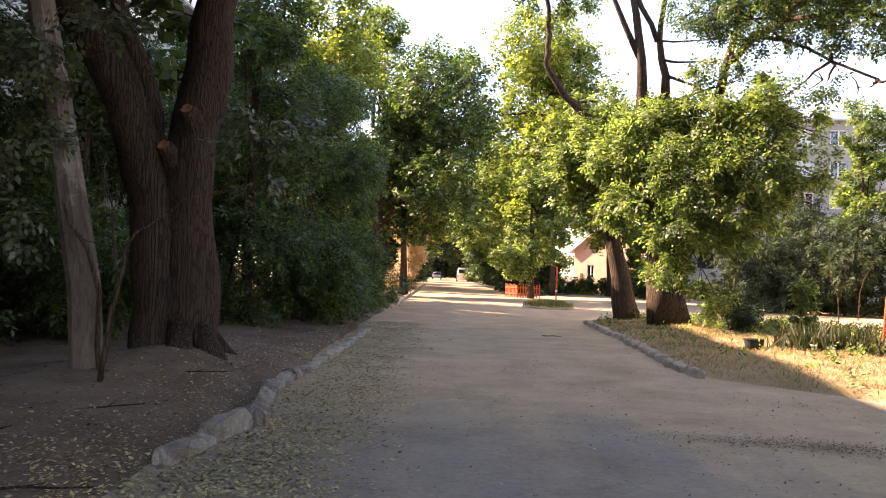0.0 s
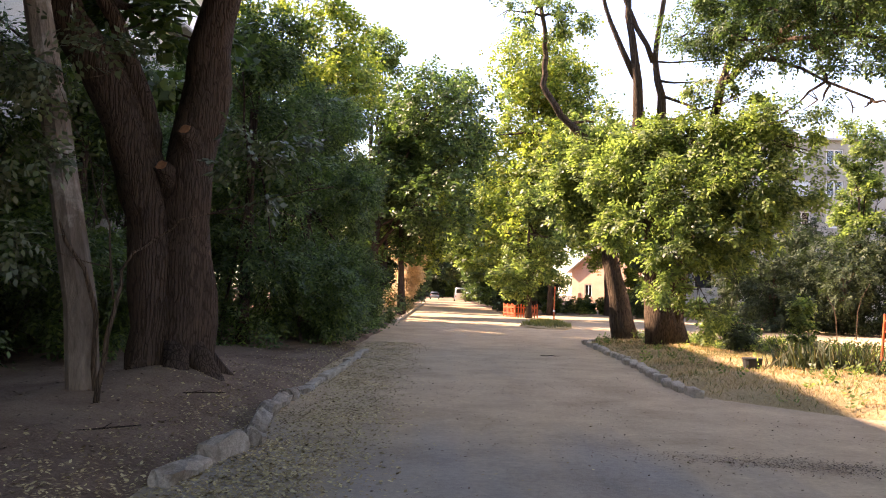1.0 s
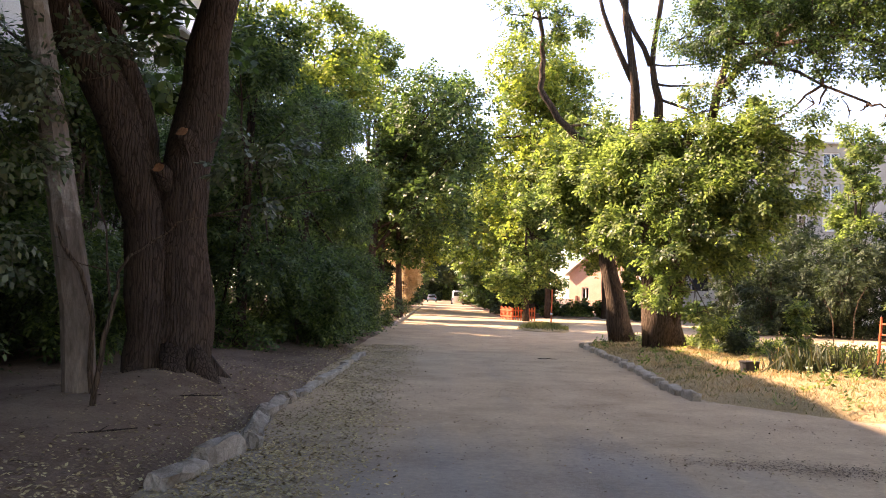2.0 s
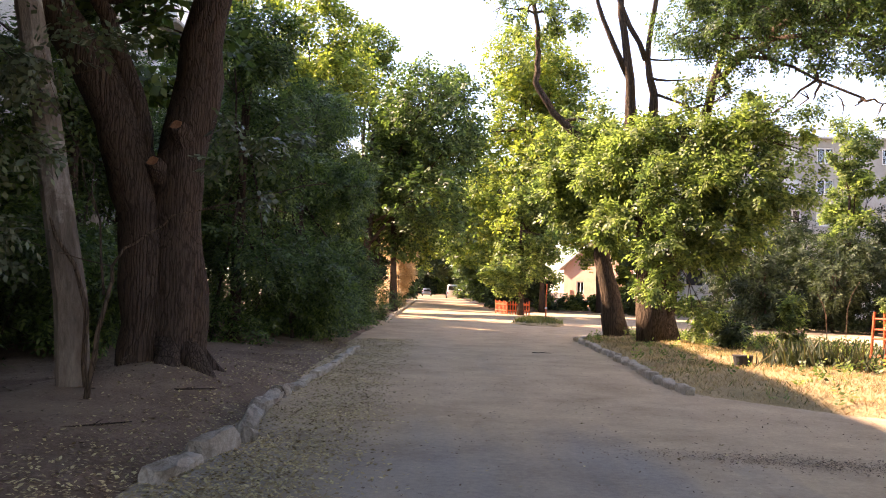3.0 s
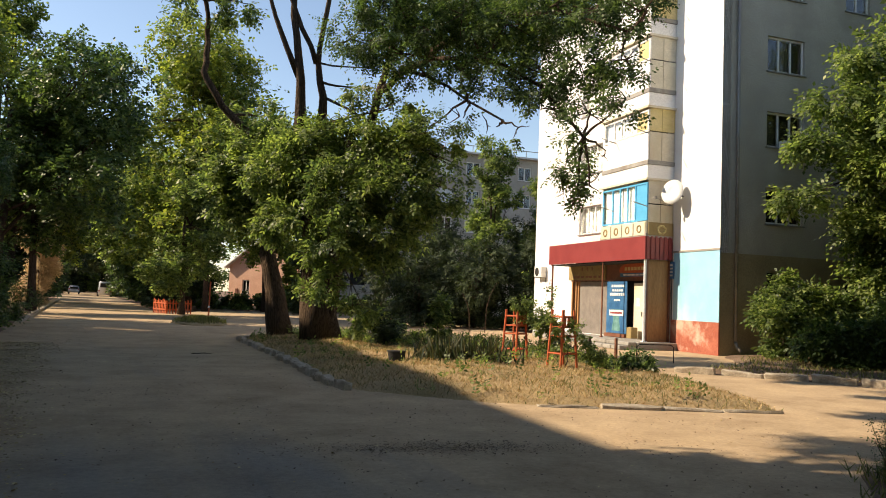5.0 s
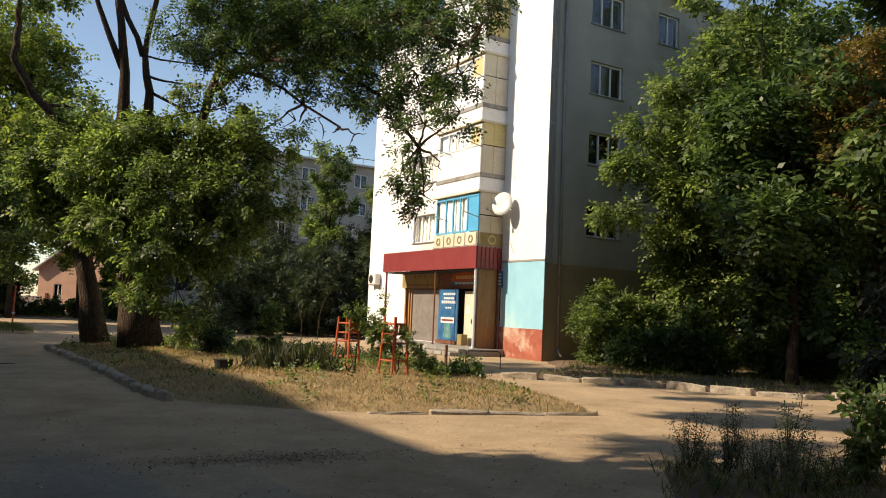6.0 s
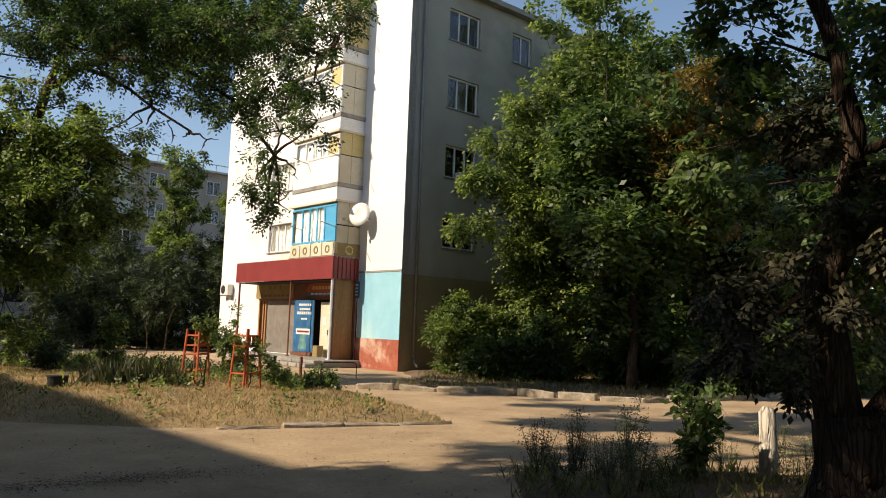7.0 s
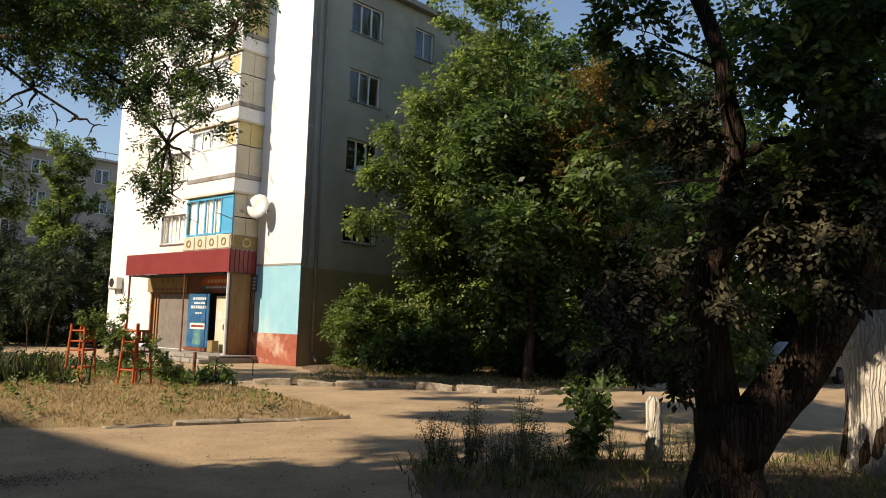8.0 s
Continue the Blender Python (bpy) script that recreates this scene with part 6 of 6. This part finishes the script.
# hedge before the pink house
for k in range(18):
    x = 9.6 + k * 1.05
    grown("hedge_bush", x, 66 + 0.3 * math.sin(k * 2.1), 1.35, 1.9, 0.05, 440 + k, M_LEAF_D if k % 2 else M_LEAF, "low clipped bush of the garden hedge", "hedge", n=420, stem=0.04, category="bush", balls=5, size=0.2)
grown("yellow_bush", 17.6, 70, 6.5, 3.4, 0.4, 460, M_LEAF_Y, "bright yellow-leaved bush in the sun", "yellow bushes", n=1500, stem=0.08, category="bush", size=0.26)

# ---- poles, fence, frames, small things ----
M_POLE = rough_mat("weathered_pole", (0.1, 0.078, 0.06), (0.19, 0.155, 0.125), 2.2, 18, 0.95, 0.9, (1, 1, 0.3), 0.15, 0, 0.03, (0.42, 0.38, 0.33))
pl = thing("utility_pole", pose(-3.98, 9.0, 0.12), "leaning weathered concrete utility pole", "utility pole")
bm = bmesh.new()
tube(bm, [(0, 0, -0.2), (-0.1, -0.04, 1.2), (-0.44, -0.14, 3.2), (-0.85, -0.25, 5.4), (-1.36, -0.4, 8.2)], [0.19, 0.172, 0.152, 0.135, 0.12], 8, 0.1)
part("shaft", bm, M_POLE, pl)
bm = bmesh.new()
tube(bm, [(0.2, -0.1, -0.1), (0.14, -0.16, 0.5), (0.13, -0.14, 1.1), (0.02, -0.24, 1.6), (-0.2, -0.26, 1.9), (-0.36, -0.2, 2.3), (-0.42, -0.1, 3.0)], [0.035, 0.03, 0.028, 0.024, 0.02, 0.016, 0.01], 6, 0.2)
tagged(part("vine", bm, M_BARK_B, None, at=pose(-3.98, 9.0, 0.12), smooth=True), "woody climbing stem winding round the pole", "vine")
fe = thing("fence", pose(5.0, 52.3, 0), "low orange wooden fence round a tree", "fence")
part("rail", boxm(0, 1.5, -0.02, 0.02, 0.62, 0.7), M_ORANGE, fe)
part("rail", boxm(0, 1.5, -0.02, 0.02, 0.22, 0.3), M_ORANGE, fe)
for k in range(9):
    part("slat", boxm(0.02 + k * 0.18, 0.1 + k * 0.18, -0.045, -0.022, 0, 0.82 + 0.05 * (k % 3)), M_ORANGE, fe)
fe2 = copy_thing(fe, pose(5.0, 52.4, 0, 0, 0, 115))
tagged(fe2, "low orange wooden fence standing beside the road")
rp = thing("marker_post", pose(7.28, 50, 0), "thin red painted steel post at the junction", "post")
bm = bmesh.new()
tube(bm, [(0, 0, -0.05), (0.02, 0, 2.1)], [0.05, 0.045], 8)
part("shaft", bm, M_ORANGE, rp)
part("band", boxm(-0.06, 0.06, -0.06, 0.06, 0.5, 0.62), M_PWHITE, rp)


def play_frame(at, label):
    t = thing("play_tower", at, label, "play tower", "play towers")
    tops = [(-0.2, -0.2), (0.2, -0.2), (0.2, 0.2), (-0.2, 0.2)]
    feet = [(-0.29, -0.26), (0.29, -0.26), (0.29, 0.26), (-0.29, 0.26)]
    for (a, c), (e, f) in zip(feet, tops):
        bm = bmesh.new()
        tube(bm, [(a, c, -0.05), ((a + e) / 2, (c + f) / 2, 0.75), (e, f, 1.5)], [0.035] * 3, 7)
        part("leg", bm, M_ORANGE, t)
    for z in (0.35, 0.8, 1.32):
        k = z / 1.5
        q = [(p[0] * (1 - k) + r[0] * k, p[1] * (1 - k) + r[1] * k) for p, r in zip(feet, tops)]
        for i in range(4):
            bm = bmesh.new()
            tube(bm, [(*q[i], z), (*q[(i + 1) % 4], z)], [0.026, 0.026], 6)
            part("crossbar", bm, M_ORANGE, t)
    part("board", boxm(-0.24, 0.24, -0.24, 0.24, 1.02, 1.06, bevel=0.008), M_ORANGE, t)
    for x in (-0.15, 0.0, 0.15):
        part("slat", boxm(x - 0.05, x + 0.05, -0.235, -0.21, 1.07, 1.3), M_ORANGE, t)
    return t


play_frame(pose(9.5, 16.3, island_height(9.5, 16.3), 0, 0, 25) @ Matrix.Scale(0.8, 4), "orange-red painted steel frame on the island")
play_frame(pose(9.45, 14.2, island_height(9.45, 14.2), 0, 0, 10) @ Matrix.Scale(0.8, 4), "orange-red painted steel frame overgrown by a vine")
vine = [(0.3, -0.2, 1.0, 0.35, 0.3, 0.35, 1), (0.7, -0.3, 0.5, 0.35, 0.3, 0.3, 1), (-0.4, 0.2, 1.2, 0.4, 0.3, 0.3, 0.8), (1.0, -0.6, 0.3, 0.3, 0.3, 0.25, 1), (-0.1, 0.0, 0.4, 0.3, 0.3, 0.3, 0.8)]
tree("vine", pose(9.42, 14.05, island_height(9.42, 14.05)) @ Matrix.Scale(0.75, 4), "green vine climbing over the orange frame", 1.2, 1, 0.02, vine, 420, 71, M_LEAF, M_BARK, "vine", leaf_args=dict(size=0.09, length=0.16, leaflets=5))
tree("vine", pose(9.6, 16.1, island_height(9.6, 16.1)) @ Matrix.Scale(0.75, 4), "leafy green vine growing through the orange frame", 1.6, 1, 0.02, [(0.3, 0, 1.5, 0.5, 0.4, 0.35, 1), (0.7, -0.2, 1.0, 0.35, 0.3, 0.35, 1), (-0.1, 0, 1.9, 0.35, 0.3, 0.3, 1), (0.9, -0.2, 2.2, 0.12, 0.12, 0.5, 0.8)], 620, 72, M_LEAF, M_BARK, "vine", leaf_args=dict(size=0.1, length=0.18, leaflets=5))
grown("sapling_bush", 9.9, 21.5, 1.5, 1.0, 0.2, 470, M_LEAF, "upright green sapling on the island", "island saplings", n=380, stem=0.02, category="shrub", z=0.15, balls=5, size=0.1, length=0.2)
grown("sapling_bush", 7.9, 22.1, 1.0, 1.5, 0.1, 471, M_LEAF, "low green sapling beside the tree", "island saplings", n=420, stem=0.02, category="shrub", z=0.15, balls=5, size=0.1, length=0.2)
for k, (x, y) in enumerate(((13.0, 19.6), (10.7, 14.6), (11.0, 13.5))):
    grown("sapling_bush", x, y, 0.6, 0.9, 0.08, 474 + k, M_LEAF_D, "small dark plant in the grass", "island saplings", n=150, stem=0.015, category="shrub", z=0.1, balls=4, size=0.09, length=0.18)
for k, (x, y, w) in enumerate(((8.7, 22.2, 1.4), (7.9, 21.0, 1.2), (9.4, 23.6, 1.4))):
    grown("island_shrub", x, y, 0.75, w, 0.06, 484 + k, M_LEAF_K if k % 3 else M_LEAF_D, "low dark green shrub on the far side of the island", "island shrubs", n=330, stem=0.015, category="shrub", z=0.14, balls=5, size=0.1, length=0.2)
for k, (x, y, dx, h) in enumerate(((17.4, 34.4, -0.45, 1.9), (18.4, 34.7, 0.6, 2.5))):
    t = thing("dead_sapling", pose(x, y, 0), "bare dead sapling stem beside the lane", "sapling", "dead saplings")
    bm = bmesh.new()
    tube(bm, [(0, 0, -0.05), (dx * 0.1, 0, h * 0.5), (dx * 0.4, 0, h * 0.75), (dx, 0, h)], [0.022, 0.02, 0.016, 0.01], 6)
    part("stem", bm, M_BARK_B, t)
bu = thing("bucket", pose(6.45, 16.2, 0.2), "old black bucket sunk in the grass", "bucket")
bm = bmesh.new()
tube(bm, [(0, 0, -0.05), (0, 0, 0.2)], [0.15, 0.19], 16)
tube(bm, [(0, 0, 0.2), (0, 0, 0.225)], [0.205, 0.205], 16)
part("body", bm, M_RUBBER, bu)
bm = bmesh.new()
bmesh.ops.create_icosphere(bm, subdivisions=3, radius=0.42)
for v in bm.verts:
    v.co *= 1 + 0.14 * noise.noise(v.co * 2.2)
    v.co.z *= 0.85
tagged(part("boulder", bm, M_BRICKRED, None, at=pose(13.4, 35, 0.28), smooth=True), "rounded reddish brown boulder beside the lane", "boulder")
bm = bmesh.new()
bmesh.ops.create_icosphere(bm, subdivisions=4, radius=1.0)
for v in bm.verts:
    v.co = Vector((v.co.x * 1.25, v.co.y * 2.2, max(v.co.z, -0.1) * 0.2)) * (1 + 0.1 * noise.noise(v.co * 2))
tagged(part("earth_mound", bm, M_DRY, None, at=pose(5.2, 38.3, 0), smooth=True), "small grassy earth mound at the junction", "ground", "", "structure")
pts = []
for _ in range(2600):
    x, y = r3.normal(0, 0.5), r3.normal(0, 0.95)
    if (x / 1.2) ** 2 + (y / 2.1) ** 2 < 1:
        pts.append((5.2 + x, 38.3 + y, 0.19 * math.sqrt(1 - (x / 1.25) ** 2 - (y / 2.2) ** 2)))
blades("mound_grass", pts, 0.2, r3, M_BLADE, "green grass on the earth mound", 0.02, 0.4)
sb = thing("bollard", pose(9.15, 3.35, 0), "short limewashed stump post in the weeds", "bollard")
bm = bmesh.new()
tube(bm, [(0, 0, -0.1), (0.01, 0, 0.45), (0, 0.01, 0.8), (0, 0, 0.86)], [0.115, 0.105, 0.1, 0.06], 10, 0.15)
part("post", bm, M_LIME, sb, smooth=True)
# hooked stand pipe and little posts beside the shop
hk = thing("stand_pipe", pose(14.6, 22.6, 0), "grey hooked stand pipe beside the lane", "pipe")
bm = bmesh.new()
tube(bm, [(0, 0, -0.05), (0, 0, 0.85), (-0.05, 0, 0.95), (-0.15, 0, 0.97), (-0.2, 0, 0.9), (-0.2, 0, 0.82)], [0.03] * 6, 7)
part("pipe", bm, M_STEEL, hk)
for k, (x, y, h) in enumerate(((14.0, 22.4, 0.6), (13.2, 18.5, 0.7), (12.9, 16.9, 0.75))):
    t = thing("stake", pose(x, y, 0), "thin brown wooden stake in the ground", "stake", "stakes")
    part("shaft", boxm(-0.03, 0.03, -0.03, 0.03, -0.05, h), M_ORANGE if k == 0 else M_BROWN, t)
bn = thing("low_rail", pose(14.6, 18.2, 0, 0, 0, -10), "low bent steel rail beside the path", "rail")
bm = bmesh.new()
tube(bm, [(0, 0, -0.05), (0.02, 0, 0.45), (0.1, 0, 0.52), (1.1, 0, 0.52), (1.2, 0, 0.45), (1.2, 0, -0.05)], [0.014] * 6, 6)
part("rail", bm, M_RUBBER, bn)


# ---- vehicles ----
M_CARW = rough_mat("white_car_paint", (0.6, 0.6, 0.6), (0.66, 0.66, 0.66), 1, 40, 0.25, 0.0, None, 0.5)
M_CARS = rough_mat("silver_car_paint", (0.38, 0.39, 0.4), (0.44, 0.45, 0.46), 1, 40, 0.25, 0.0, None, 0.5, 0.3)
M_LAMP = rough_mat("red_lamp_lens", (0.3, 0.02, 0.02), (0.35, 0.03, 0.03), 3, 30, 0.2, 0.0)


def car(at, paint, label, profile, length, width, windows):
    """profile: (x, z) along the roof line of the body, from tail to nose."""
    t = thing("car", at, label, "car", "parked cars")
    bm = bmesh.new()
    rows = []
    for x, z in profile:
        rows.append([bm.verts.new((x, s * width / 2 * (0.84 if z > 1.0 else 1.0), z)) for s in (-1, 1)])
    low = [[bm.verts.new((x, s * width / 2, 0.28)) for s in (-1, 1)] for x, z in profile]
    for i in range(len(profile) - 1):
        bm.faces.new((rows[i][0], rows[i + 1][0], rows[i + 1][1], rows[i][1]))
        bm.faces.new((low[i][0], low[i][1], low[i + 1][1], low[i + 1][0]))
        for s in (0, 1):
            bm.faces.new((rows[i][s], rows[i + 1][s], low[i + 1][s], low[i][s]))
    bm.faces.new((rows[0][0], rows[0][1], low[0][1], low[0][0]))
    bm.faces.new((rows[-1][0], rows[-1][1], low[-1][1], low[-1][0]))
    bmesh.ops.recalc_face_normals(bm, faces=bm.faces)
    bmesh.ops.bevel(bm, geom=bm.edges[:], offset=0.05, segments=2, affect="EDGES")
    body = part("body", bm, paint, t, smooth=True)
    for x0, x1, z0, z1 in windows:
        for s in (-1, 1):
            y = s * width / 2
            part("side_window", boxm(x0, x1, y * 0.9 - 0.02, y * 0.9 + 0.02 if s > 0 else y * 0.9 + 0.02, z0, z1, bevel=0.01), M_RUBBER, body)
    x0, z0 = profile[0]
    part("rear_window", boxm(x0 - 0.03, x0 + 0.02, -width * 0.36, width * 0.36, max(z0 - 0.75, 0.9), max(z0 - 0.15, 1.25)), M_RUBBER, body)
    for s in (-1, 1):
        part("tail_lamp", boxm(x0 - 0.03, x0 + 0.03, s * width * 0.42 - 0.08, s * width * 0.42 + 0.08, 0.75, 0.95), M_LAMP, body)
        part("headlight", boxm(profile[-1][0] - 0.05, profile[-1][0] + 0.02, s * width * 0.36 - 0.15, s * width * 0.36 + 0.15, 0.6, 0.75), M_PWHITE, body)
    for x in (x0 + length * 0.2, x0 + length * 0.8):
        for s in (-1, 1):
            bm = bmesh.new()
            bmesh.ops.create_cone(bm, cap_ends=True, segments=20, radius1=0.31, radius2=0.31, depth=0.2, matrix=Matrix.Translation((x, s * (width / 2 - 0.06), 0.31)) @ Matrix.Rotation(radians(90), 4, "X"))
            w = part("wheel", bm, M_RUBBER, t)
            bm = bmesh.new()
            bmesh.ops.create_cone(bm, cap_ends=True, segments=16, radius1=0.19, radius2=0.17, depth=0.04, matrix=Matrix.Translation((x, s * (width / 2 + 0.05), 0.31)) @ Matrix.Rotation(radians(90), 4, "X"))
            part("rim", bm, M_STEEL, w)
    return t


SEDAN = [(-2.1, 0.85), (-1.95, 0.98), (-1.5, 1.02), (-0.95, 1.42), (0.45, 1.45), (1.15, 1.0), (1.9, 0.86), (2.1, 0.6)]
VAN = [(-2.4, 2.1), (-2.3, 2.2), (1.2, 2.2), (1.75, 1.5), (2.3, 1.2), (2.4, 0.8)]
car(pose(3.3, 128, 0, 0, 0, 90), M_CARW, "white delivery van parked on the far road", VAN, 4.8, 1.9, [(-1.9, 0.9, 1.35, 1.95)])
car(pose(-1.0, 150, 0, 0, 0, 90), M_CARS, "silver car far down the road", SEDAN, 4.2, 1.7, [(-0.9, 0.7, 1.02, 1.34)])
car(pose(30.6, 6.0, 0, 0, 0, 172), M_CARW, "white saloon car parked on the shaded lane", SEDAN, 4.2, 1.7, [(-0.9, 0.7, 1.02, 1.34)])

# fallen branches on the verge and the road
r4 = np.random.RandomState(13)
for k, (x, y, l, a) in enumerate(((-2.6, 4.9, 0.9, 10), (-1.9, 4.6, 0.6, 170), (-3.1, 7.4, 0.7, 40), (-2.9, 9.4, 0.8, 5), (-5.0, 8.6, 1.2, 30), (2.9, 20.4, 0.5, 0), (-3.4, 6.0, 0.5, 80))):
    bm = bmesh.new()
    p = wander((-l / 2, 0, 0.012), (l / 2, 0, 0.02), 5, 0.02, r4)
    tube(bm, p, np.linspace(0.014, 0.005, 5), 5)
    tube(bm, wander(p[2], (p[2][0] + 0.12, 0.14, 0.03), 3, 0.01, r4), [0.007, 0.005, 0.003], 4)
    z = max(left_height(x, y), 0.0) if x < -1.5 else 0.0
    tagged(part("fallen_twig", bm, M_BARK, None, at=pose(x, y, z, 0, 0, a)), "dry brown fallen twig on the ground", "twig", "fallen twigs")
